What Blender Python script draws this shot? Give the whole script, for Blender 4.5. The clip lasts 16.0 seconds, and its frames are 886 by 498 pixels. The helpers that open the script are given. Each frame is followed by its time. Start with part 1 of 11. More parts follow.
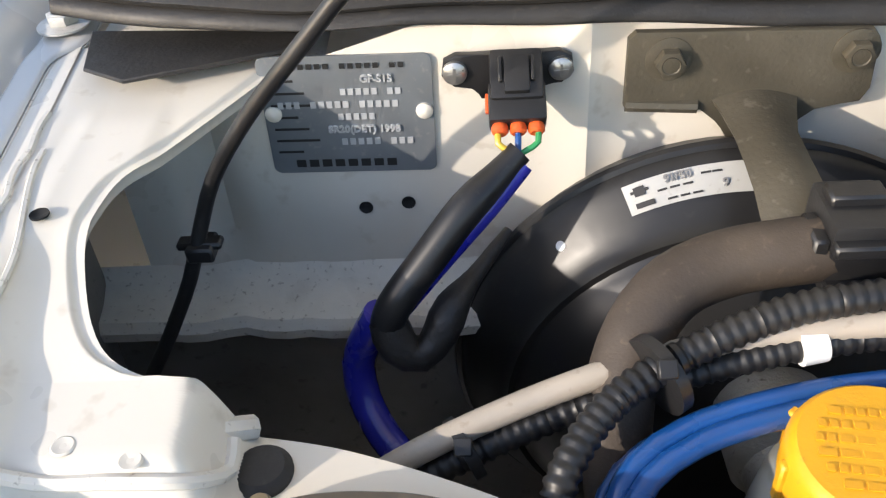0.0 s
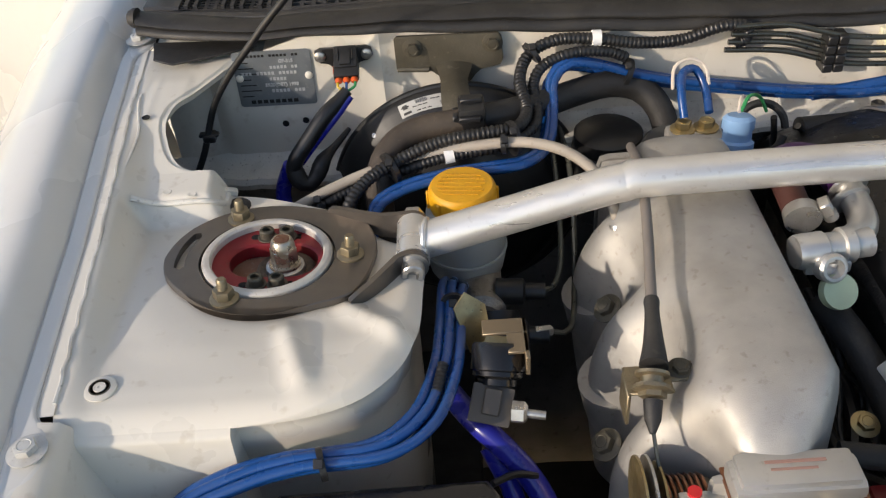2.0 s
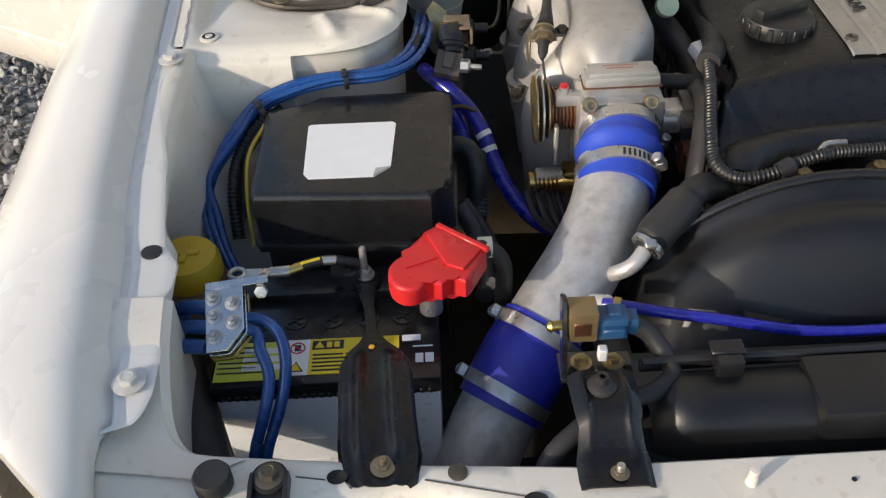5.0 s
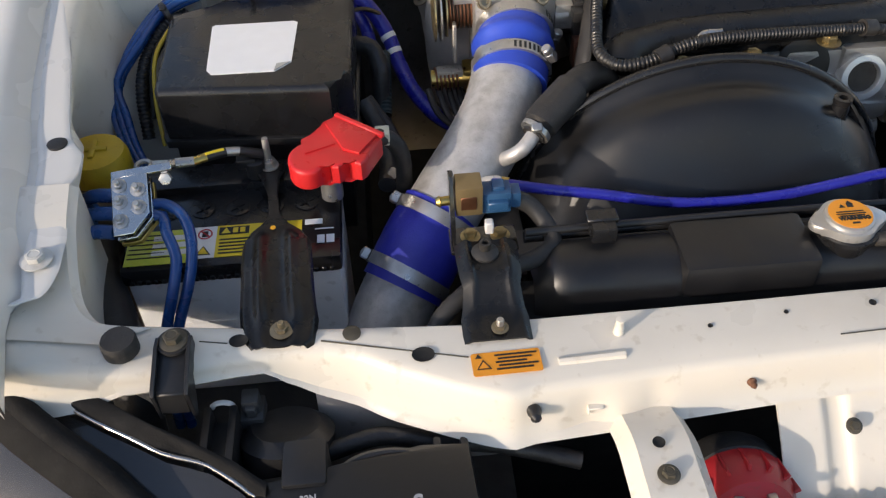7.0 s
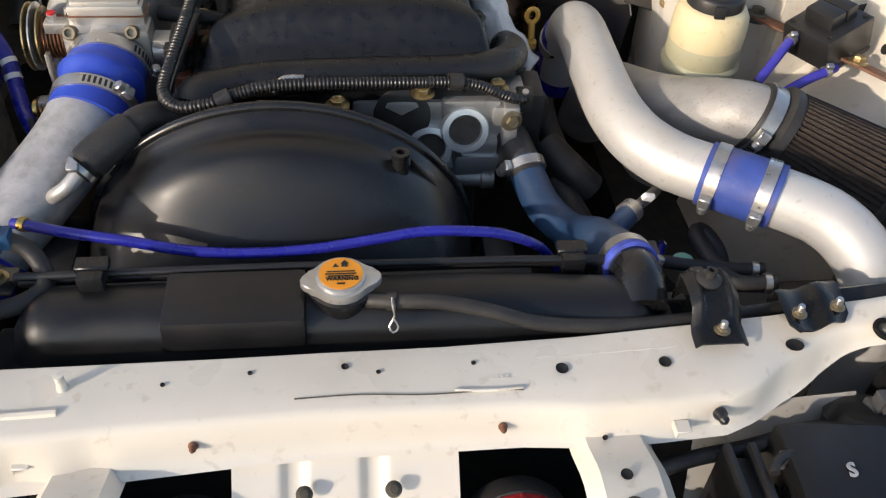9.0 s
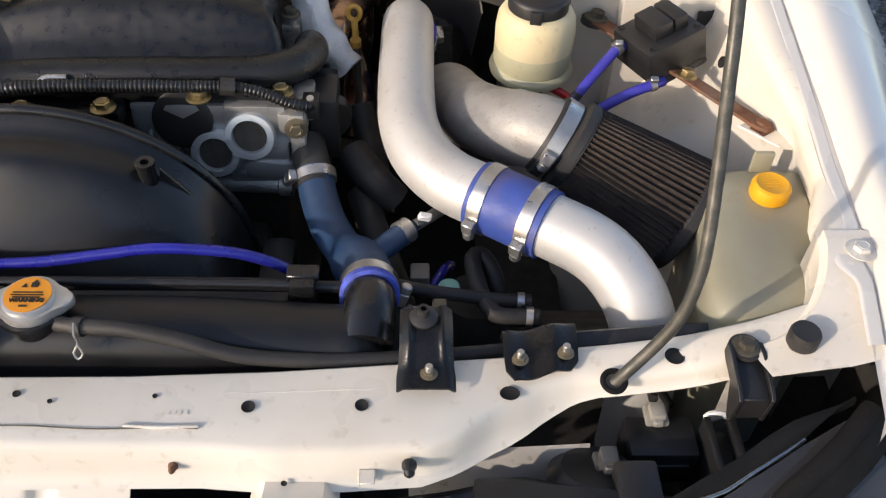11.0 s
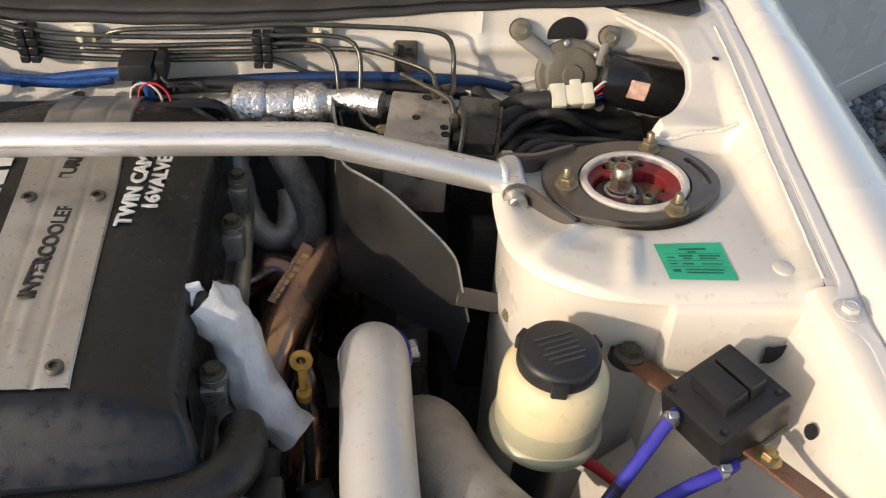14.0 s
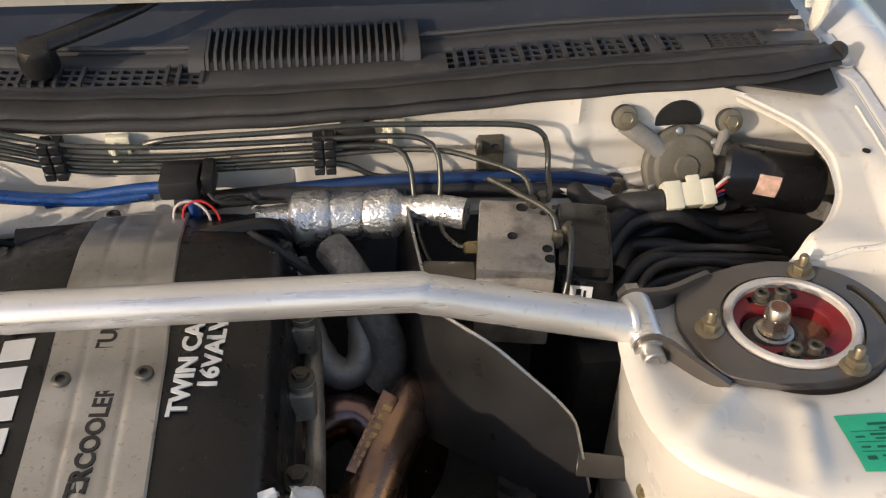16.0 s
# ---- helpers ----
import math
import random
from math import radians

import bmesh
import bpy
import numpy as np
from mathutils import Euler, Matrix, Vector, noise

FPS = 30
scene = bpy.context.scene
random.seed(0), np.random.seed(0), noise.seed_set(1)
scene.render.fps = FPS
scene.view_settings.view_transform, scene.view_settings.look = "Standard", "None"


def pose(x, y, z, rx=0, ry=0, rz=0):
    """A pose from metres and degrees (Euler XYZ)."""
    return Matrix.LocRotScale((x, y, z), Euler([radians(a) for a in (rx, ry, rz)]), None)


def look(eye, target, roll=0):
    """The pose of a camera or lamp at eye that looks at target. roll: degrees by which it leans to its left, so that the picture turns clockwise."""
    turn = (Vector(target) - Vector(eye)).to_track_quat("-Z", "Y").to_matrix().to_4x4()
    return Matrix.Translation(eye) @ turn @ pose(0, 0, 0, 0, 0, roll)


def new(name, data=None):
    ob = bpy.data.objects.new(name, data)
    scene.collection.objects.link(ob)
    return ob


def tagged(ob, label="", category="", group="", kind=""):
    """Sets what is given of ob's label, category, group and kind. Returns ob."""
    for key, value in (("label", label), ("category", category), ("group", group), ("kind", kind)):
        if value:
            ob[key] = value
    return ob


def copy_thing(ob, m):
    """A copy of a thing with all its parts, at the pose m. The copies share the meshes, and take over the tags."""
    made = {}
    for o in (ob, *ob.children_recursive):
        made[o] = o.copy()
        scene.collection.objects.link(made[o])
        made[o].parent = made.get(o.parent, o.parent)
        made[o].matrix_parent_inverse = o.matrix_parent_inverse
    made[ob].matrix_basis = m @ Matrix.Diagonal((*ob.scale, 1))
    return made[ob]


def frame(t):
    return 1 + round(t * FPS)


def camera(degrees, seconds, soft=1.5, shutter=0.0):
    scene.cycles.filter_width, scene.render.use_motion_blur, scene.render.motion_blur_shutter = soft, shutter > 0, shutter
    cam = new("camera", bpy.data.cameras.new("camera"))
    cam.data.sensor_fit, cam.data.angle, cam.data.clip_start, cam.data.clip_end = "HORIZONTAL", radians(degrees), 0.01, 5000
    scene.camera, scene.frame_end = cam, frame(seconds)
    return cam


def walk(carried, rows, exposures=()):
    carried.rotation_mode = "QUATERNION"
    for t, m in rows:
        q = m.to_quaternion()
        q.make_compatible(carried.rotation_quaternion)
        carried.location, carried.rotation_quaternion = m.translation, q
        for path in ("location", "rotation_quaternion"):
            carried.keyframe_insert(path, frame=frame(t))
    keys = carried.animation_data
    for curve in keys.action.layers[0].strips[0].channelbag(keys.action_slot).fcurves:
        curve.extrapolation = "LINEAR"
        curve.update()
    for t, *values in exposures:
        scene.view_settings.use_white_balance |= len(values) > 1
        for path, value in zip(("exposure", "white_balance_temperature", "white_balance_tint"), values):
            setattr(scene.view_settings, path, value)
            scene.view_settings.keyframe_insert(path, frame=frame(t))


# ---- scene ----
cam = camera(53.2, 16.0, 1.25)
EXPO = 0.71
PATH = [
    (0, (-0.492, -0.088, 1.054), (-0.599, 1.459, -0.209), -4.5),
    (0.5, (-0.481, -0.157, 1.113), (-0.555, 1.376, -0.17), -4.8),
    (1, (-0.449, -0.264, 1.183), (-0.439, 1.224, -0.153), -3.6),
    (1.5, (-0.412, -0.371, 1.228), (-0.398, 1.141, -0.081), -4.0),
    (2, (-0.381, -0.506, 1.252), (-0.436, 1.041, -0.014), -5.2),
    (2.5, (-0.359, -0.628, 1.279), (-0.443, 0.94, 0.04), -5.9),
    (3, (-0.378, -0.732, 1.284), (-0.409, 0.853, 0.064), -4.1),
    (3.5, (-0.387, -0.83, 1.287), (-0.419, 0.751, 0.063), -3.2),
    (4, (-0.378, -0.889, 1.285), (-0.411, 0.681, 0.046), -3.7),
    (4.2, (-0.379, -0.91, 1.282), (-0.411, 0.652, 0.032), -3.8),
    (6.3, (-0.398, -1.007, 1.246), (-0.33, 0.426, -0.148), -0.5),
    (6.5, (-0.386, -1.015, 1.25), (-0.323, 0.409, -0.153), -1.4),
    (7, (-0.345, -1.036, 1.256), (-0.245, 0.389, -0.143), -1.7),
    (7.5, (-0.251, -1.057, 1.259), (-0.189, 0.376, -0.135), -1.5),
    (8, (-0.132, -1.078, 1.262), (-0.093, 0.373, -0.113), -0.5),
    (8.5, (-0.046, -1.082, 1.27), (0.086, 0.378, -0.09), 2.2),
    (9, (0.024, -1.034, 1.265), (0.232, 0.408, -0.105), 3.8),
    (9.5, (0.086, -0.981, 1.273), (0.323, 0.436, -0.119), 4.2),
    (10, (0.157, -0.985, 1.272), (0.3, 0.412, -0.152), 3.5),
    (10.2, (0.203, -0.987, 1.278), (0.297, 0.407, -0.153), 3.3),
    (12.3, (0.326, -0.935, 1.28), (0.404, 0.498, -0.113), 2.7),
    (12.5, (0.322, -0.897, 1.28), (0.43, 0.549, -0.097), 3.5),
    (13, (0.296, -0.779, 1.291), (0.504, 0.697, -0.042), 4.2),
    (13.5, (0.268, -0.705, 1.297), (0.534, 0.777, -0.019), 4.8),
    (14, (0.274, -0.61, 1.296), (0.494, 0.892, -0.005), 4.2),
    (14.5, (0.304, -0.5, 1.292), (0.453, 1.03, 0.013), 2.9),
    (15, (0.315, -0.443, 1.278), (0.444, 1.076, -0.016), 2.9),
    (15.5, (0.304, -0.423, 1.278), (0.471, 1.084, -0.026), 2.6),
    (16, (0.228, -0.423, 1.295), (0.396, 1.081, -0.012), 1.2),
]
walk(cam, [(t, look(eye, target, roll)) for t, eye, target, roll in PATH],
     exposures=((0.0, EXPO + 0.67, 6450, 13), (0.5, EXPO + 0.46, 6600, 13), (1.0, EXPO + 0.20, 6700, 13), (2.0, EXPO - 0.08, 6700, 13), (3.0, EXPO - 0.20, 6800, 12), (3.5, EXPO - 0.14, 6800, 12), (4.2, EXPO - 0.06, 6750, 12), (6.5, EXPO + 0.04, 6700, 14), (7.5, EXPO + 0.0, 6850, 15), (8.5, EXPO - 0.01, 6800, 14), (10.0, EXPO + 0.08, 6550, 15), (12.5, EXPO - 0.02, 7000, 18), (14.5, EXPO - 0.03, 6950, 16), (16.0, EXPO - 0.15, 6900, 16)))

# ---- light: low sun from the front left, clear sky ----
SUN_FROM = Vector((-0.79, -0.53, 0.325)).normalized()
world = bpy.data.worlds.new("sky")
scene.world = world
world.use_nodes = True
wn = world.node_tree.nodes
sky = wn.new("ShaderNodeTexSky")
sky.sky_type = "NISHITA"
sky.sun_disc = False
sky.sun_elevation = math.asin(SUN_FROM.z)
sky.sun_rotation = math.atan2(SUN_FROM.x, SUN_FROM.y)
world.node_tree.links.new(sky.outputs[0], wn["Background"].inputs[0])
wn["Background"].inputs[1].default_value = 0.15
sun = new("sun", bpy.data.lights.new("sun", "SUN"))
sun.data.energy = 2.0
sun.data.angle = radians(0.6)
sun.data.color = (1.0, 0.90, 0.76)
sun.matrix_world = look(SUN_FROM * 20, (0, 0, 0))


# ---- materials ----
def mat(name, base, rough=0.5, metal=0.0, var=0.12, scale=25, bump=0.0, bscale=400, dirt=None, amount=0.3,
        dscale=9, coat=0.0, spec=0.5, trans=0.0, rvar=0.12, aniso=None, sss=0.0):
    """A procedural surface: colour drifts at two scales, stains, fine relief."""
    m = bpy.data.materials.new(name)
    m.use_nodes = True
    n, l = m.node_tree.nodes, m.node_tree.links
    b = n["Principled BSDF"]
    co = n.new("ShaderNodeTexCoord")

    def noise_at(s, detail=5.0, stretch=None):
        t = n.new("ShaderNodeTexNoise")
        t.inputs["Scale"].default_value, t.inputs["Detail"].default_value = s, detail
        if stretch:
            mp = n.new("ShaderNodeMapping")
            mp.inputs["Scale"].default_value = stretch
            l.new(co.outputs["Object"], mp.inputs[0])
            l.new(mp.outputs[0], t.inputs["Vector"])
        else:
            l.new(co.outputs["Object"], t.inputs["Vector"])
        return t.outputs["Fac"]

    def ramp(fac, lo, hi, a, c):
        r = n.new("ShaderNodeMapRange")
        r.inputs["From Min"].default_value, r.inputs["From Max"].default_value = lo, hi
        r.inputs["To Min"].default_value, r.inputs["To Max"].default_value = a, c
        l.new(fac, r.inputs["Value"])
        return r.outputs[0]

    def mix(fac, a, c):
        x = n.new("ShaderNodeMix")
        x.data_type = "RGBA"
        l.new(fac, x.inputs["Factor"])
        for sock, v in ((x.inputs["A"], a), (x.inputs["B"], c)):
            if isinstance(v, tuple):
                sock.default_value = (*v, 1)
            else:
                l.new(v, sock)
        return x.outputs["Result"]
    lo = tuple(max(0.0, v * (1 - var)) for v in base)
    hi = tuple(min(1.0, v * (1 + var)) for v in base)
    fine = noise_at(scale)
    col = mix(ramp(fine, 0.3, 0.7, 0, 1), lo, hi)
    if dirt:
        col = mix(ramp(noise_at(dscale, 8.0), 0.5, 0.72, 0, amount), col, dirt)
        col = mix(ramp(noise_at(dscale * 12, 3.0), 0.62, 0.72, 0, amount), col, dirt)
    l.new(col, b.inputs["Base Color"])
    l.new(ramp(noise_at(scale * 1.7, 4.0, aniso), 0.3, 0.7, max(0.03, rough - rvar), min(1, rough + rvar)), b.inputs["Roughness"])
    b.inputs["Metallic"].default_value = metal
    b.inputs["Coat Weight"].default_value = coat
    b.inputs["Coat Roughness"].default_value = 0.15
    b.inputs["Specular IOR Level"].default_value = spec
    b.inputs["Transmission Weight"].default_value = trans
    if sss:
        b.inputs["Subsurface Weight"].default_value = sss
        b.inputs["Subsurface Radius"].default_value = (0.02, 0.015, 0.008)
        b.inputs["Subsurface Scale"].default_value = 0.5
    if bump:
        bp = n.new("ShaderNodeBump")
        bp.inputs["Strength"].default_value = bump
        bp.inputs["Distance"].default_value = 0.002
        l.new(noise_at(bscale, 3.0, aniso), bp.inputs["Height"])
        l.new(bp.outputs[0], b.inputs["Normal"])
    return m


GRIME = (0.16, 0.12, 0.08)
paint = mat("white_paint", (0.70, 0.655, 0.57), 0.34, var=0.03, scale=6, bump=0.03, bscale=60, dirt=(0.45, 0.38, 0.28), amount=0.35, dscale=7, coat=0.25)
paint_skin = mat("white_body_paint", (0.66, 0.640, 0.595), 0.26, var=0.02, scale=4, dirt=(0.6, 0.56, 0.5), amount=0.2, dscale=5, coat=0.6)
sealer = mat("white_seam_sealer", (0.70, 0.67, 0.60), 0.55, var=0.06, scale=60, bump=0.25, bscale=90, dirt=GRIME, amount=0.5, dscale=30)
# near-black brown that stands in for shade deep in the bay
depth_brown = mat("depth_shade_brown", (0.028, 0.026, 0.023), 0.8, var=0.3, scale=40, bump=0.4, bscale=120, dirt=(0.03, 0.026, 0.02), amount=0.4)
black = mat("black_plastic", (0.014, 0.014, 0.015), 0.42, var=0.2, scale=30, bump=0.05, bscale=900, dirt=(0.04, 0.037, 0.032), amount=0.22, dscale=12)
tank_black = mat("black_moulded_tank", (0.008, 0.008, 0.009), 0.40, var=0.25, scale=18, bump=0.04, bscale=400, dirt=(0.022, 0.020, 0.018), amount=0.2, dscale=7)
satin = mat("satin_black_plastic", (0.011, 0.011, 0.012), 0.26, var=0.2, scale=20, bump=0.03, bscale=300, dirt=(0.028, 0.026, 0.023), amount=0.12, dscale=8)
crackle = mat("textured_black_cover", (0.006, 0.006, 0.0065), 0.35, var=0.1, scale=60, bump=0.14, bscale=1400, dirt=(0.022, 0.021, 0.019), amount=0.06, dscale=10)
gallery_black = mat("pebbled_black_paint", (0.007, 0.007, 0.0075), 0.34, var=0.2, scale=40, bump=0.35, bscale=900, dirt=(0.045, 0.042, 0.036), amount=0.2, dscale=10)
gloss = mat("gloss_black_steel", (0.010, 0.010, 0.011), 0.18, var=0.2, scale=30, bump=0.05, bscale=150, dirt=(0.06, 0.055, 0.045), amount=0.25, coat=0.5)
strap_black = mat("black_painted_steel", (0.009, 0.009, 0.0095), 0.30, var=0.2, scale=30, bump=0.06, bscale=500, dirt=(0.05, 0.047, 0.04), amount=0.2, dscale=30, spec=0.35)
rubber = mat("black_rubber", (0.021, 0.020, 0.0195), 0.60, var=0.25, scale=30, bump=0.15, bscale=500, dirt=(0.065, 0.058, 0.048), amount=0.3, dscale=14)
seal_black = mat("black_foam_rubber", (0.008, 0.008, 0.0085), 0.85, spec=0.2, var=0.25, scale=30, bump=0.2, bscale=500, dirt=(0.028, 0.026, 0.023), amount=0.25, dscale=14)
brown_rubber = mat("old_brown_rubber", (0.052, 0.040, 0.031), 0.7, var=0.2, scale=60, bump=0.12, bscale=900, dirt=(0.13, 0.10, 0.07), amount=0.4, dscale=20)
loom = mat("black_loom_tube", (0.011, 0.011, 0.012), 0.40, var=0.2, scale=40, dirt=(0.055, 0.052, 0.046), amount=0.25, dscale=25)
tape = mat("black_wire_tape", (0.020, 0.019, 0.019), 0.5, var=0.3, scale=80, bump=0.5, bscale=160, dirt=(0.07, 0.06, 0.05), amount=0.3, dscale=20)
cowlmat = mat("grey_black_cowl_plastic", (0.040, 0.040, 0.042), 0.46, var=0.15, scale=8, bump=0.08, bscale=700, dirt=(0.10, 0.09, 0.075), amount=0.4, dscale=5)
alu = mat("bare_aluminium", (0.55, 0.54, 0.52), 0.40, 0.75, var=0.12, scale=14, bump=0.05, bscale=200, dirt=(0.28, 0.25, 0.21), amount=0.35, dscale=12)
tube_alu = mat("brushed_aluminium_tube", (0.72, 0.71, 0.69), 0.36, 0.7, var=0.06, scale=9, bump=0.08, bscale=60, aniso=(0.4, 8, 8), dirt=(0.35, 0.31, 0.26), amount=0.25, dscale=16)
pipe_alu = mat("satin_silver_pipe", (0.60, 0.59, 0.565), 0.48, 0.38, var=0.06, scale=14, bump=0.06, bscale=350, dirt=(0.30, 0.26, 0.2), amount=0.3, dscale=14)
cast = mat("sand_cast_aluminium", (0.40, 0.385, 0.36), 0.52, 0.5, var=0.10, scale=40, bump=0.12, bscale=1300, dirt=(0.2, 0.17, 0.13), amount=0.35, dscale=12)
oldcast = mat("stained_cast_aluminium", (0.42, 0.40, 0.36), 0.5, 0.75, var=0.2, scale=40, bump=0.4, bscale=500, dirt=(0.08, 0.06, 0.045), amount=0.7, dscale=18)
plate_grey = mat("grey_steel_plate", (0.17, 0.15, 0.13), 0.42, 0.75, var=0.06, scale=30, bump=0.06, bscale=500)
zinc = mat("zinc_plated_steel", (0.50, 0.49, 0.47), 0.36, 0.85, var=0.15, scale=60, dirt=(0.2, 0.17, 0.13), amount=0.4, dscale=40)
bright_steel = mat("bright_plated_steel", (0.60, 0.60, 0.59), 0.24, 1.0, var=0.08, scale=60, bump=0.02, bscale=300)
gold = mat("yellow_passivated_steel", (0.42, 0.33, 0.17), 0.38, 0.9, var=0.2, scale=60, dirt=(0.16, 0.11, 0.06), amount=0.5, dscale=50)
nut_steel = mat("dull_zinc_steel", (0.27, 0.225, 0.15), 0.42, 0.75, var=0.2, scale=60, dirt=(0.15, 0.12, 0.08), amount=0.5, dscale=50)
oldsteel = mat("dull_olive_steel", (0.085, 0.075, 0.055), 0.55, 0.4, var=0.15, scale=30, bump=0.15, bscale=500, dirt=(0.2, 0.18, 0.14), amount=0.35, dscale=16)
rust = mat("rusted_steel", (0.17, 0.075, 0.04), 0.8, 0.2, var=0.3, scale=50, bump=0.4, bscale=300, dirt=(0.25, 0.2, 0.16), amount=0.5, dscale=20)
linemat = mat("dark_brake_line", (0.10, 0.10, 0.085), 0.35, 0.8, var=0.15, scale=40, dirt=(0.2, 0.18, 0.15), amount=0.3, dscale=40)
silicone = mat("blue_silicone_hose", (0.020, 0.060, 0.45), 0.42, var=0.12, scale=40, bump=0.12, bscale=700, dirt=(0.06, 0.09, 0.3), amount=0.3, dscale=14)
dusty_blue = mat("dusty_dark_blue_hose", (0.018, 0.05, 0.115), 0.45, var=0.15, scale=30, bump=0.1, bscale=500, dirt=(0.07, 0.09, 0.12), amount=0.4, dscale=10)
vacblue = mat("deep_blue_vacuum_hose", (0.018, 0.020, 0.30), 0.28, var=0.15, scale=30, coat=0.2, dirt=(0.04, 0.045, 0.2), amount=0.3, dscale=16)
cable = mat("blue_power_cable", (0.006, 0.060, 0.235), 0.30, var=0.12, scale=30, coat=0.3, dirt=(0.02, 0.06, 0.15), amount=0.3, dscale=20)
red = mat("red_plastic", (0.58, 0.020, 0.022), 0.36, var=0.08, scale=30, bump=0.05, bscale=700)
horn_red = mat("dull_crimson_plastic", (0.36, 0.014, 0.020), 0.45, var=0.1, scale=30, dirt=(0.12, 0.04, 0.03), amount=0.3, dscale=16)
red_ano = mat("red_anodised_metal", (0.24, 0.014, 0.020), 0.42, 0.3, var=0.2, scale=30, dirt=(0.12, 0.06, 0.04), amount=0.5, dscale=30)
yellow = mat("yellow_plastic_cap", (0.72, 0.36, 0.012), 0.42, var=0.08, scale=40, bump=0.06, bscale=600, dirt=(0.45, 0.24, 0.04), amount=0.3, dscale=20)
dull_yellow = mat("dull_yellow_cap", (0.55, 0.37, 0.02), 0.5, var=0.1, scale=40, bump=0.06, bscale=600, dirt=(0.25, 0.17, 0.04), amount=0.4, dscale=20)
milky = mat("milky_plastic", (0.64, 0.55, 0.34), 0.42, var=0.08, scale=10, sss=0.25, dirt=(0.45, 0.36, 0.2), amount=0.4, dscale=8)
grey_milk = mat("grey_milky_plastic", (0.34, 0.36, 0.35), 0.4, var=0.1, scale=10, sss=0.15, dirt=(0.25, 0.22, 0.16), amount=0.3, dscale=12)
fluid = mat("reservoir_lower_half", (0.46, 0.44, 0.29), 0.4, var=0.08, scale=10, sss=0.15, dirt=(0.3, 0.25, 0.14), amount=0.4, dscale=10)
batt_white = mat("pale_grey_battery_case", (0.78, 0.80, 0.82), 0.4, var=0.06, scale=10, bump=0.05, bscale=600, dirt=(0.3, 0.3, 0.28), amount=0.3, dscale=8)
label_white = mat("white_label", (0.80, 0.80, 0.79), 0.5, var=0.02, scale=60)
label_yellow = mat("yellow_label", (0.78, 0.58, 0.02), 0.45, var=0.04, scale=60, dirt=(0.5, 0.4, 0.1), amount=0.3, dscale=30)
label_lime = mat("faded_lime_label", (0.60, 0.64, 0.06), 0.45, var=0.05, scale=60, dirt=(0.6, 0.6, 0.4), amount=0.4, dscale=30)
label_orange = mat("orange_label", (0.80, 0.30, 0.02), 0.45, var=0.04, scale=60)
label_green = mat("green_label", (0.012, 0.42, 0.22), 0.4, var=0.05, scale=60)
label_silver = mat("silver_grey_label", (0.45, 0.45, 0.43), 0.45, 0.2, var=0.05, scale=60, dirt=(0.25, 0.22, 0.18), amount=0.3, dscale=40)
idplate = mat("grey_identification_plate", (0.22, 0.24, 0.26), 0.4, 0.5, var=0.06, scale=40, dirt=(0.35, 0.35, 0.34), amount=0.4, dscale=25)
ink = mat("black_ink", (0.015, 0.015, 0.015), 0.5, var=0.05)
ink_red = mat("red_ink", (0.5, 0.02, 0.03), 0.5, var=0.05)
ink_green = mat("dark_green_ink", (0.004, 0.10, 0.06), 0.5, var=0.05)
# pale colour carries the highlight on the plate's raised characters
emboss = mat("embossed_highlight_marks", (0.52, 0.53, 0.54), 0.4, 0.3, var=0.1, scale=80)
foil = mat("crinkled_foil_wrap", (0.72, 0.71, 0.69), 0.30, 0.85, var=0.1, scale=60, bump=0.9, bscale=220, dirt=(0.3, 0.27, 0.22), amount=0.3, dscale=30)
braid = mat("dark_braided_wrap", (0.20, 0.195, 0.185), 0.42, 0.6, var=0.25, scale=200, bump=0.8, bscale=700, dirt=(0.05, 0.045, 0.04), amount=0.5, dscale=40)
cloth_foil = mat("dull_silver_heat_sleeve", (0.64, 0.63, 0.61), 0.55, 0.15, var=0.1, scale=40, bump=0.8, bscale=90, dirt=(0.3, 0.29, 0.28), amount=0.4, dscale=30)
mark_grey = mat("grey_moulded_mark", (0.30, 0.31, 0.33), 0.5, var=0.2, scale=80)
mark_gold = mat("worn_gold_mark", (0.50, 0.36, 0.15), 0.4, 0.5, var=0.3, scale=90, dirt=(0.12, 0.07, 0.05), amount=0.5, dscale=60)
burnt = mat("heat_tinted_titanium", (0.42, 0.26, 0.16), 0.22, 0.95, var=0.35, scale=14, bump=0.04, bscale=200, dirt=(0.06, 0.06, 0.13), amount=0.6, dscale=12)
shield_steel = mat("thin_steel_shield", (0.078, 0.075, 0.072), 0.38, 0.8, var=0.12, scale=12, bump=0.05, bscale=120, dirt=(0.09, 0.08, 0.07), amount=0.4, dscale=9)
copper = mat("copper_brown_spring", (0.22, 0.10, 0.055), 0.4, 0.8, var=0.15, scale=80)
brass = mat("brass", (0.55, 0.40, 0.13), 0.35, 1.0, var=0.15, scale=60)
pleat = mat("dark_brown_filter_fabric", (0.030, 0.022, 0.018), 0.85, var=0.3, scale=60, bump=0.5, bscale=900, dirt=(0.10, 0.075, 0.055), amount=0.5, dscale=14)
washer_milk = mat("grey_yellow_washer_plastic", (0.28, 0.27, 0.20), 0.42, var=0.16, scale=9, sss=0.2, dirt=(0.28, 0.23, 0.14), amount=0.5, dscale=8)
cold_alu = mat("rough_silver_pipe", (0.50, 0.49, 0.475), 0.47, 0.5, var=0.10, scale=110, bump=0.12, bscale=500, dirt=(0.20, 0.18, 0.15), amount=0.4, dscale=60)
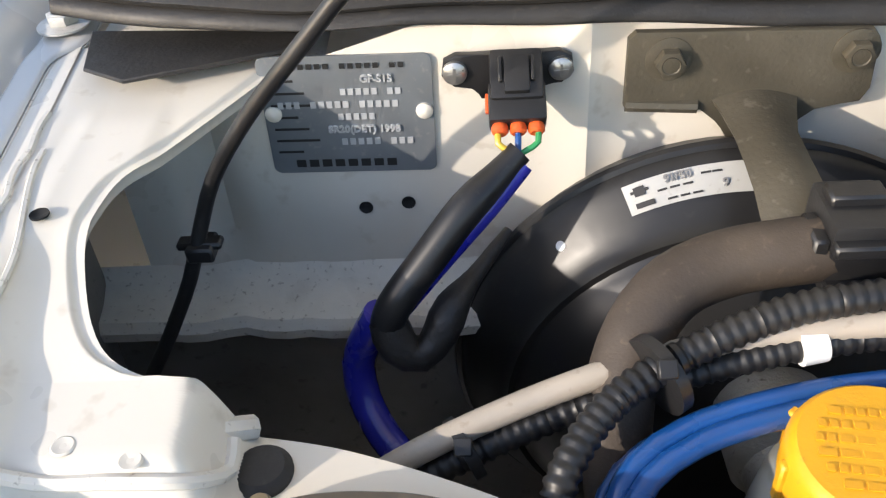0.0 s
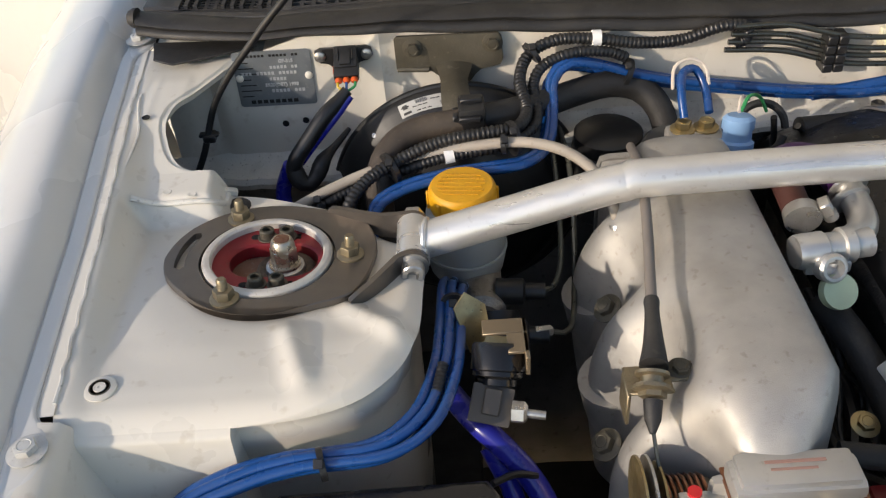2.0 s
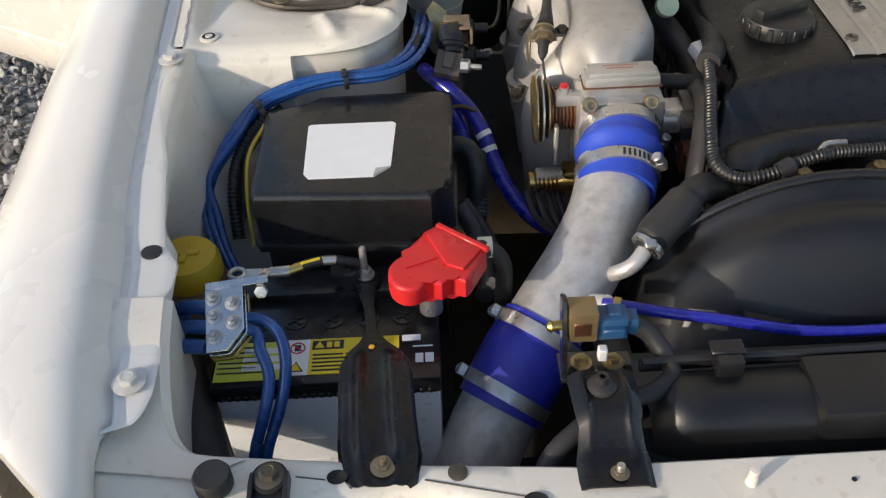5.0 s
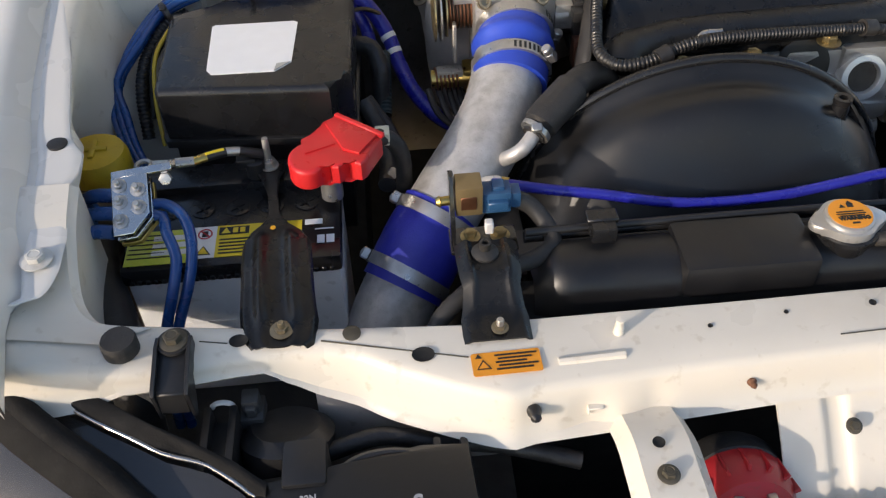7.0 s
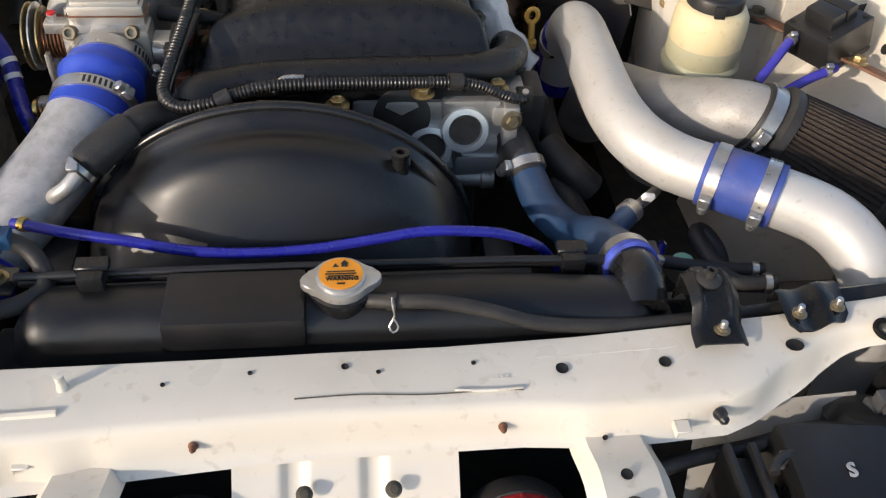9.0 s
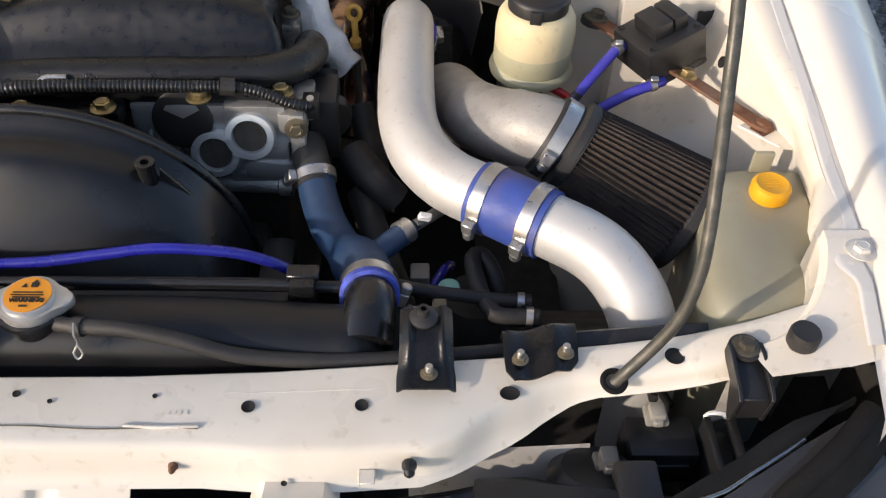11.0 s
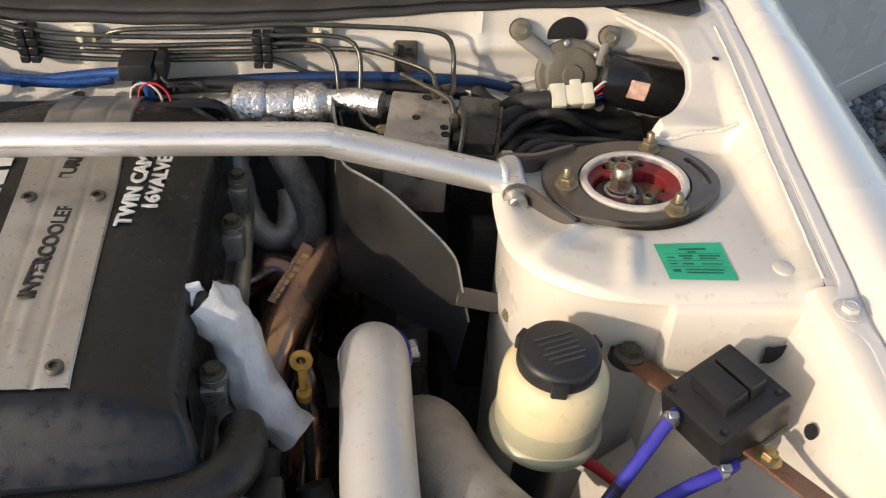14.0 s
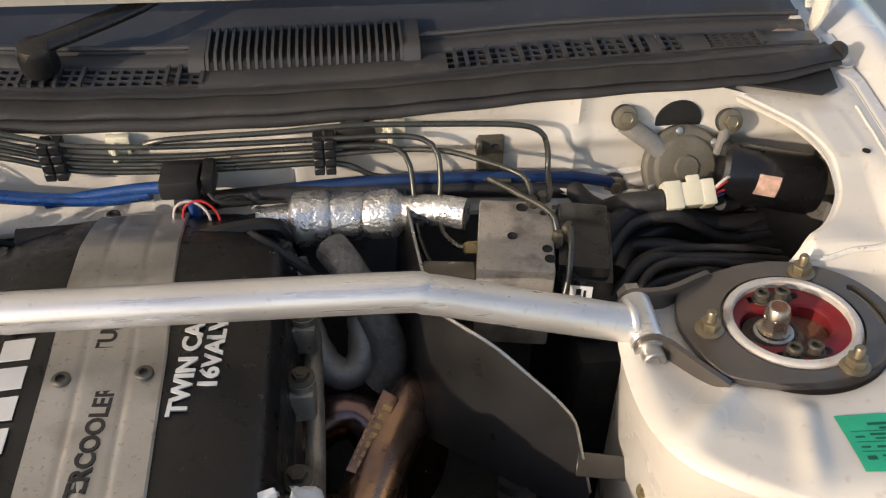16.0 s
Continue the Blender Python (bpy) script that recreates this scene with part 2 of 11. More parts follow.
dusty_black = mat("dusty_black_enamel", (0.014, 0.014, 0.0145), 0.40, var=0.15, scale=14, bump=0.03, bscale=200, dirt=(0.045, 0.042, 0.038), amount=0.3, dscale=9)
# flat near-black in place of the shade inside holes, slots and depths
depth_black = mat("depth_shade_black", (0.009, 0.009, 0.009), 0.9, var=0.1)
navy = mat("navy_connector", (0.02, 0.075, 0.17), 0.4, var=0.1, scale=40)
paleblue = mat("pale_blue_connector", (0.22, 0.38, 0.62), 0.4, var=0.08, scale=40)
ivory = mat("ivory_connector", (0.70, 0.66, 0.50), 0.4, var=0.06, scale=40, sss=0.1)
brownplug = mat("brown_connector", (0.10, 0.035, 0.02), 0.4, var=0.1, scale=40)
purple = mat("purple_hose", (0.07, 0.02, 0.10), 0.4, var=0.15, scale=40)
orange_wire = mat("orange_seal", (0.65, 0.10, 0.02), 0.4, var=0.05)
wire_y = mat("yellow_wire", (0.6, 0.42, 0.04), 0.4, var=0.05)
wire_g = mat("green_wire", (0.03, 0.25, 0.08), 0.4, var=0.05)
wire_r = mat("red_wire", (0.5, 0.03, 0.03), 0.4, var=0.05)
wire_w = mat("pale_wire", (0.62, 0.55, 0.48), 0.4, var=0.05)
old_hose = mat("pale_grey_brown_hose", (0.36, 0.32, 0.27), 0.55, var=0.1, scale=30, bump=0.1, bscale=300, dirt=(0.2, 0.16, 0.12), amount=0.4, dscale=20)
mint = mat("mint_green_cap", (0.20, 0.42, 0.34), 0.45, var=0.08, scale=40)
lime_cap = mat("pale_lime_cap", (0.52, 0.60, 0.40), 0.5, var=0.08, scale=40)
glassm = mat("windscreen_glass", (0.02, 0.025, 0.025), 0.04, var=0.02, rvar=0.01)
lens = mat("clear_lamp_lens", (0.07, 0.073, 0.08), 0.08, var=0.06, rvar=0.02, trans=0.4)
shroud_black = mat("scuffed_black_shroud", (0.008, 0.008, 0.0085), 0.36, var=0.15, scale=12, bump=0.05, bscale=45, dirt=(0.028, 0.026, 0.024), amount=0.2, dscale=10)
# dusty white paint with deep shade put into its grey base colour
shaded_dusty = mat("shaded_dusty_panel", (0.20, 0.19, 0.17), 0.6, var=0.25, scale=14, bump=0.2, bscale=120, dirt=(0.06, 0.05, 0.04), amount=0.6, dscale=9)


def gravel_mat():
    m = bpy.data.materials.new("grey_gravel")
    m.use_nodes = True
    n, l = m.node_tree.nodes, m.node_tree.links
    b = n["Principled BSDF"]
    co, vo, ra = n.new("ShaderNodeTexCoord"), n.new("ShaderNodeTexVoronoi"), n.new("ShaderNodeValToRGB")
    vo.inputs["Scale"].default_value = 55
    ra.color_ramp.elements[0].color = (0.075, 0.072, 0.068, 1)
    ra.color_ramp.elements[1].color = (0.36, 0.35, 0.335, 1)
    bp = n.new("ShaderNodeBump")
    bp.inputs["Distance"].default_value = 0.02
    l.new(co.outputs["Object"], vo.inputs["Vector"])
    l.new(vo.outputs["Color"], ra.inputs[0])
    l.new(ra.outputs[0], b.inputs["Base Color"])
    l.new(vo.outputs["Distance"], bp.inputs["Height"])
    bp.invert = True
    l.new(bp.outputs[0], b.inputs["Normal"])
    b.inputs["Roughness"].default_value = 0.85
    return m


gravel = gravel_mat()
stone = mat("grey_stone", (0.25, 0.245, 0.235), 0.8, var=0.5, scale=18, bump=0.3, bscale=300)


# ---- mesh helpers ----
def thing(name, at, label, category, group="", kind=""):
    ob = new(name)
    ob.location = at
    ob.empty_display_size = 0.02
    return tagged(ob, label, category, group, kind)


def origin_of(ob):
    at = Vector()
    while ob is not None:
        at += ob.location
        ob = ob.parent
    return at


def to_mesh(name, bm, material, sharp=38):
    me = bpy.data.meshes.new(name)
    bmesh.ops.recalc_face_normals(bm, faces=bm.faces[:])
    bm.to_mesh(me)
    bm.free()
    me.materials.append(material)
    me.polygons.foreach_set("use_smooth", [True] * len(me.polygons))
    me.set_sharp_from_angle(angle=radians(sharp))
    return me


def part(name, bm, material, parent, label="", sharp=38):
    """One mesh, given in the world's coordinates, as a part of a thing or of a part."""
    me = bm if isinstance(bm, bpy.types.Mesh) else to_mesh(name, bm, material, sharp)
    ob = new(name, me)
    ob.parent = parent
    ob.location = -origin_of(parent)
    return tagged(ob, label)


def placed(name, me, m, parent, label=""):
    """A shared mesh as a part, at the pose m in the world."""
    ob = new(name, me)
    ob.parent = parent
    ob.matrix_basis = Matrix.Translation(-origin_of(parent)) @ m
    return tagged(ob, label)


def solo(name, bm, material, label, category, group="", kind="", sharp=38):
    ob = new(name, bm if isinstance(bm, bpy.types.Mesh) else to_mesh(name, bm, material, sharp))
    return tagged(ob, label, category, group, kind)


def lerp_at(table, x):
    return float(np.interp(x, [a for a, _ in table], [b for _, b in table]))


def smooth_step(a, b, x):
    u = min(1.0, max(0.0, (x - a) / (b - a)))
    return u * u * (3 - 2 * u)


def spline(pts, step):
    """Points along a smooth line through pts, about step apart."""
    p = [Vector(q) for q in pts]
    if len(p) == 2:
        n = max(1, int((p[1] - p[0]).length / step))
        return [p[0].lerp(p[1], i / n) for i in range(n + 1)]
    p = [p[0] * 2 - p[1]] + p + [p[-1] * 2 - p[-2]]
    out = []
    for i in range(1, len(p) - 2):
        a, b, c, d = p[i - 1:i + 3]
        n = max(2, int((c - b).length / step))
        for k in range(n):
            t = k / n
            out.append(0.5 * (2 * b + (c - a) * t + (2 * a - 5 * b + 4 * c - d) * t * t + (3 * b - a - 3 * c + d) * t ** 3))
    out.append(p[-2].copy())
    return out


def rings_to_bm(rings, close=True, caps=True):
    bm = bmesh.new()
    vs = [[bm.verts.new(q) for q in r] for r in rings]
    k = len(vs[0])
    for a, b in zip(vs, vs[1:]):
        for i in range(k if close else k - 1):
            j = (i + 1) % k
            bm.faces.new((a[i], a[j], b[j], b[i]))
    if caps and close:
        bm.faces.new(vs[0][::-1])
        bm.faces.new(vs[-1])
    return bm


def tube(pts, r, seg=12, step=None, radii=None, flat=1.0, straight=False):
    """A round bar or hose along pts; radii(s, length) may change its radius on the way."""
    line = [Vector(q) for q in pts] if straight else spline(pts, step or max(0.004, r * 0.8))
    n = len(line)
    tang = [(line[min(i + 1, n - 1)] - line[max(i - 1, 0)]).normalized() for i in range(n)]
    side = tang[0].orthogonal().normalized()
    s, total, rings = 0.0, sum((b - a).length for a, b in zip(line, line[1:])), []
    for i in range(n):
        if i:
            s += (line[i] - line[i - 1]).length
            side = (side - tang[i] * side.dot(tang[i])).normalized()
        up = tang[i].cross(side)
        q = radii(s, total) if radii else r
        rings.append([line[i] + (side * math.cos(a) + up * math.sin(a) * flat) * q for a in (2 * math.pi * k / seg for k in range(seg))])
    return rings_to_bm(rings)


def ribbed(pts, r, pitch=0.0038, depth=0.14, seg=12):
    """A corrugated loom tube: square ribs all along."""
    def rad(s, total):
        return r if (s / pitch) % 1 < 0.5 else r * (1 - depth)
    return tube(pts, r, seg, pitch / 4, rad)


def lathe(profile, seg=32, at=(0, 0, 0), axis=(0, 0, 1)):
    """Turned form: (radius, height) pairs about an axis through at."""
    m = Matrix.Translation(at) @ Vector(axis).to_track_quat("Z", "Y").to_matrix().to_4x4()
    rings = [[m @ Vector((max(r, 1e-4) * math.cos(a), max(r, 1e-4) * math.sin(a), h)) for a in (2 * math.pi * k / seg for k in range(seg))] for r, h in profile]
    return rings_to_bm(rings)


def box(lo, hi, bevel=0.003, seg=2, m=None):
    bm = bmesh.new()
    lo, hi = Vector(lo), Vector(hi)
    bmesh.ops.create_cube(bm, size=1)
    for v in bm.verts:
        v.co = Vector([(lo[i] + hi[i]) / 2 + v.co[i] * (hi[i] - lo[i]) for i in range(3)])
    if bevel:
        bmesh.ops.bevel(bm, geom=bm.edges[:], offset=bevel, segments=seg, profile=0.6, affect="EDGES")
    if m:
        bm.transform(m)
    return bm


def prism(outline, z0, z1, bevel=0.0, m=None, seg=2):
    """An outline in x, y, raised from z0 to z1, its rims rounded."""
    bm = bmesh.new()
    lo = [bm.verts.new((x, y, z0)) for x, y in outline]
    hi = [bm.verts.new((x, y, z1)) for x, y in outline]
    n = len(lo)
    bm.faces.new(lo[::-1])
    bm.faces.new(hi)
    for i in range(n):
        bm.faces.new((lo[i], lo[(i + 1) % n], hi[(i + 1) % n], hi[i]))
    if bevel:
        es = [e for e in bm.edges if abs(e.verts[0].co.z - e.verts[1].co.z) < 1e-6]
        bmesh.ops.bevel(bm, geom=es, offset=bevel, segments=seg, profile=0.6, affect="EDGES")
    if m:
        bm.transform(m)
    return bm


def rounded(x0, y0, x1, y1, r, n=5):
    out = []
    for cx, cy, a0 in ((x1 - r, y1 - r, 0), (x0 + r, y1 - r, 90), (x0 + r, y0 + r, 180), (x1 - r, y0 + r, 270)):
        out += [(cx + r * math.cos(radians(a0 + 90 * k / n)), cy + r * math.sin(radians(a0 + 90 * k / n))) for k in range(n + 1)]
    return out


def circle(cx, cy, r, n=32, ry=None):
    return [(cx + r * math.cos(2 * math.pi * k / n), cy + (ry or r) * math.sin(2 * math.pi * k / n)) for k in range(n)]


def join(*bms):
    out = bmesh.new()
    for b in bms:
        me = bpy.data.meshes.new("tmp")
        b.to_mesh(me)
        b.free()
        out.from_mesh(me)
        bpy.data.meshes.remove(me)
    return out


def surface(us, vs, f, thick=0.0):
    """A sheet f(u, v) over a grid, with a back face when it has thickness."""
    bm = bmesh.new()
    g = [[bm.verts.new(f(u, v)) for u in us] for v in vs]
    for a, b in zip(g, g[1:]):
        for i in range(len(us) - 1):
            bm.faces.new((a[i], a[i + 1], b[i + 1], b[i]))
    if thick:
        bmesh.ops.recalc_face_normals(bm, faces=bm.faces[:])
        bmesh.ops.solidify(bm, geom=bm.faces[:], thickness=thick)
    return bm


def span(a, b, n):
    return [a + (b - a) * i / n for i in range(n + 1)]


def frame_on(at, normal, along=(1, 0, 0)):
    """A pose whose z is the normal and whose x lies along the given way."""
    z = Vector(normal).normalized()
    x = Vector(along)
    x = (x - z * x.dot(z)).normalized()
    y = z.cross(x)
    return Matrix.Translation(at) @ Matrix((x, y, z)).transposed().to_4x4()


def lettering(text, size, depth=0.0006):
    cu = bpy.data.curves.new("letters", "FONT")
    cu.body, cu.size, cu.extrude, cu.align_x, cu.align_y = text, size, depth, "CENTER", "CENTER"
    cu.resolution_u = 3
    cu.offset = size * 0.03
    ob = bpy.data.objects.new("letters", cu)
    scene.collection.objects.link(ob)
    me = bpy.data.meshes.new_from_object(ob.evaluated_get(bpy.context.evaluated_depsgraph_get()))
    bpy.data.objects.remove(ob)
    bpy.data.curves.remove(cu)
    return me


def letters(text, size, material, m, parent, name="lettering", stretch=1.0):
    me = lettering(text, size)
    me.materials.clear()
    me.materials.append(material)
    return placed(name, me, m @ Matrix.Diagonal((stretch, 1, 1, 1)), parent)


def bars(rows, material, m, parent, name="print", high=0.0004):
    """Rows of plain bars (x0, x1, y, height) standing in for print."""
    bms = [box((a, y - h / 2, 0), (b, y + h / 2, high), 0) for a, b, y, h in rows]
    bm = join(*bms)
    bm.transform(m)
    return tagged(part(name, bm, material, parent), kind="stuff")


def hex_mesh(name, r, h, flange, material, stud=0.0, stud_r=0.0):
    prof = [(flange, 0), (flange, h * 0.16), (r * 1.05, h * 0.3)]
    a = lathe(prof, 24)
    b = prism([(r * math.cos(radians(60 * k)), r * math.sin(radians(60 * k))) for k in range(6)], h * 0.2, h, r * 0.12)
    bms = [a, b]
    if stud:
        bms.append(lathe([(stud_r, h * 0.5), (stud_r, h + stud * 0.85), (stud_r * 0.75, h + stud)], 16))
    else:
        bms.append(lathe([(r * 0.62, h * 0.9), (r * 0.62, h + 0.0004), (r * 0.4, h - 0.0008)], 16))
    return to_mesh(name, join(*bms), material)


nut_gold = hex_mesh("flange_nut", 0.0074, 0.0092, 0.0102, nut_steel, 0.0085, 0.0036)
bolt_gold = hex_mesh("bolt", 0.0062, 0.006, 0.0095, gold)
bolt_zinc = hex_mesh("bolt", 0.0062, 0.006, 0.0095, zinc)
bolt_grey = hex_mesh("bolt", 0.0068, 0.006, 0.0112, nut_steel)
bolt_dark = hex_mesh("bolt", 0.0068, 0.007, 0.0105, oldsteel)
bolt_rusty = hex_mesh("bolt", 0.0062, 0.006, 0.0095, rust)
bolt_small = hex_mesh("bolt", 0.0042, 0.004, 0.0065, gold)
stud_bright = hex_mesh("stud_nut", 0.0048, 0.004, 0.0066, nut_steel)
stud_end = to_mesh("stud", lathe([(0.0030, 0.0), (0.0030, 0.0085), (0.0024, 0.0095), (0.0001, 0.0095)], 16), zinc)
stud_small = hex_mesh("stud_nut", 0.0048, 0.005, 0.0070, nut_steel, 0.009, 0.0028)
screw_zinc = to_mesh("screw", join(lathe([(0.0052, 0), (0.0050, 0.0016), (0.003, 0.0028), (0.0001, 0.003)], 20), box((-0.003, -0.0005, 0.0026), (0.003, 0.0005, 0.0033), 0), box((-0.0005, -0.003, 0.0026), (0.0005, 0.003, 0.0033), 0)), zinc)
# black disc laid on a surface; its colour gives the hole's darkness
hole_mesh = to_mesh("hole", lathe([(1.0, 0.0), (1.0, 0.0008), (0.93, 0.0004)], 24), depth_black)


def hole(at, r, parent, normal=(0, 0, 1), ry=1.0):
    return placed("hole", hole_mesh, frame_on(at, normal) @ Matrix.Diagonal((r, r * ry, 1, 1)), parent)


def clamp_ring(at, axis, r, parent, screw, width=0.011, slotted=True):
    """A worm-drive band round a hose, its screw housing towards the given side."""
    ax = Vector(axis).normalized()
    band = part("hose_clamp", lathe([(r, -width / 2), (r + 0.0012, -width / 2), (r + 0.0012, width / 2), (r, width / 2)], 40, at, axis), zinc, parent, "slotted steel band clamp with a worm screw")
    out = Vector(screw)
    out = (out - ax * out.dot(ax)).normalized()
    tan = ax.cross(out)
    c = Vector(at) + out * (r + 0.005)
    part("clamp_screw", join(box((-0.006, -0.0055, -0.004), (0.006, 0.0055, 0.004), 0.001, 1, frame_on(c, out, tan)),
                             lathe([(0.0052, 0), (0.0052, 0.006), (0.004, 0.0072)], 12, c + tan * 0.006, tan)), zinc, band)
    if not slotted:
        return band
    slots = [box((-0.0012, -width * 0.32, 0), (0.0012, width * 0.32, 0.0004), 0, 1,
                 frame_on(Vector(at) + (out * math.cos(a) + tan * math.sin(a)) * (r + 0.0011), out * math.cos(a) + tan * math.sin(a), tan * math.cos(a) - out * math.sin(a)))
             for a in (radians(14 + 7 * k) for k in range(7))]
    tagged(part("slotting", join(*slots), ink, band), kind="stuff")
    return band


# ---- setting: ground ----
def make_ground():
    g = solo("ground", surface(span(-60, 60, 24), span(-60, 60, 24), lambda x, y: Vector((x, y, 0))), gravel, "grey gravel yard around the parked car", "ground", kind="structure")
    rng = random.Random(4)
    verts, faces = [], []
    shapes = []
    for k in range(6):
        bm = bmesh.new()
        bmesh.ops.create_icosphere(bm, subdivisions=1, radius=1)
        pts = [v.co * rng.uniform(0.75, 1.2) for v in bm.verts]
        shapes.append((pts, [[v.index for v in f.verts] for f in bm.faces]))
        bm.free()
    for k in range(9000):
        s = 1 if k % 2 else -1
        x, y = s * rng.uniform(1.0, 2.6), rng.uniform(-0.1, 2.3)
        r = rng.uniform(0.006, 0.017)
        rot = Euler((rng.uniform(0, 6), rng.uniform(0, 6), rng.uniform(0, 6))).to_matrix()
        pts, fs = shapes[k % 6]
        o = len(verts)
        for p in pts:
            q = rot @ Vector((p.x * r * 1.3, p.y * r, p.z * r * 0.75))
            verts.append((x + q.x, y + q.y, max(q.z + r * 0.45, -0.002)))
        faces += [[o + i for i in f] for f in fs]
    me = bpy.data.meshes.new("gravel_stones")
    me.from_pydata(verts, [], faces)
    n = stone.node_tree.nodes
    geo, hsv = n.new("ShaderNodeNewGeometry"), n.new("ShaderNodeHueSaturation")
    mr = n.new("ShaderNodeMapRange")
    mr.inputs["To Min"].default_value, mr.inputs["To Max"].default_value = 0.35, 1.7
    src = n["Principled BSDF"].inputs["Base Color"].links[0].from_socket
    stone.node_tree.links.new(geo.outputs["Random Per Island"], mr.inputs["Value"])
    stone.node_tree.links.new(mr.outputs[0], hsv.inputs["Value"])
    stone.node_tree.links.new(src, hsv.inputs["Color"])
    stone.node_tree.links.new(hsv.outputs[0], n["Principled BSDF"].inputs["Base Color"])
    me.materials.append(stone)
    tagged(new("gravel_stones", me), "loose grey gravel stones on the yard", "gravel", kind="stuff")
    return g


make_ground()

# ---- body shell: heights of the ledge along the wings ----
LEDGE = [(-0.72, 0.768), (-0.66, 0.783), (-0.55, 0.797), (-0.42, 0.806), (-0.175, 0.846), (-0.05, 0.860), (0.15, 0.880), (0.29, 0.886), (0.5, 0.90)]
TOWER = [(-0.16, 0.8445), (-0.13, 0.847), (-0.095, 0.8462), (-0.05, 0.8415), (0, 0.838), (0.035, 0.835), (0.06, 0.834), (0.1, 0.836)]
REAR_DECK = [(0.05, 0.853), (0.066, 0.858), (0.09, 0.862), (0.11, 0.868), (0.15, 0.878), (0.3, 0.886)]
INNER = {1: [(0.520, -0.152), (0.485, -0.148), (0.458, -0.141), (0.438, -0.131), (0.420, -0.117), (0.407, -0.098), (0.401, -0.073), (0.400, -0.04), (0.403, 0.0), (0.412, 0.030), (0.430, 0.045), (0.460, 0.056), (0.50, 0.063),
             (0.540, 0.0668), (0.556, 0.0678), (0.570, 0.0740), (0.584, 0.083), (0.596, 0.097), (0.605, 0.112), (0.6095, 0.130), (0.6115, 0.150), (0.6085, 0.175), (0.600, 0.198), (0.581, 0.224), (0.556, 0.254), (0.545, 0.272)],
         -1: [(0.530, -0.157), (0.495, -0.154), (0.468, -0.148), (0.448, -0.138), (0.432, -0.122), (0.421, -0.10), (0.416, -0.075), (0.4145, -0.04), (0.413, 0.0), (0.422, 0.016), (0.440, 0.030), (0.460, 0.047), (0.482, 0.063), (0.511, 0.075), (0.540, 0.084),
              (0.566, 0.0885), (0.572, 0.0892), (0.579, 0.0899), (0.588, 0.0906), (0.598, 0.0925), (0.610, 0.099), (0.618, 0.110), (0.6245, 0.127), (0.628, 0.142), (0.6275, 0.158), (0.624, 0.173), (0.614, 0.188), (0.593, 0.222), (0.566, 0.268)]}
OUTER = [(-0.15, 0.640), (0.0, 0.648), (0.29, 0.672)]
EDGE = {1: [(-0.51, 0.620), (-0.48, 0.623), (-0.455, 0.632), (-0.43, 0.643), (-0.36, 0.642), (-0.28, 0.630), (-0.15, 0.626)],
        -1: [(-0.51, 0.602), (-0.43, 0.606), (-0.405, 0.609), (-0.39, 0.618), (-0.375, 0.624), (-0.34, 0.627), (-0.24, 0.630), (-0.15, 0.628)]}
HUB = 0.529


def apron_z(x, y, side=1):
    z = lerp_at(TOWER, y)
    corner, edge = (0.573, 0.092) if side < 0 else (0.562, 0.070)
    if y > 0.045:
        z += (lerp_at(REAR_DECK, y) - z) * smooth_step(0.0470, 0.0630, y) * max(smooth_step(corner - 0.007, corner + 0.009, x), smooth_step(edge, edge + 0.006, y))
    xo = lerp_at(OUTER, y)
    z += (lerp_at(LEDGE, y) - z) * smooth_step(xo - 0.024, xo - 0.002, x)
    d = math.hypot(x - HUB, y + 0.004)
    z += (0.055 * (x - HUB) - 0.001) * (1 - smooth_step(0.085, 0.125, d))
    z -= 0.030 * (1 - smooth_step(0.043, 0.047, d))
    for ang in (-107, -137):
        u = Vector((math.cos(radians(ang)), math.sin(radians(ang))))
        p = Vector((x - HUB, y))
        along, off = p.dot(u), abs(p.x * u.y - p.y * u.x)
        z += 0.0055 * math.exp(-(off / 0.0085) ** 2) * smooth_step(0.070, 0.090, along) * (1 - smooth_step(0.125, 0.160, along))
    # shallow pressed field on the rear ledge
    z += 0.0012 * smooth_step(0.13, 0.15, y) * (1 - smooth_step(0.205, 0.225, y)) * smooth_step(0.612, 0.622, x) * (1 - smooth_step(0.645, 0.655, x))
    return z


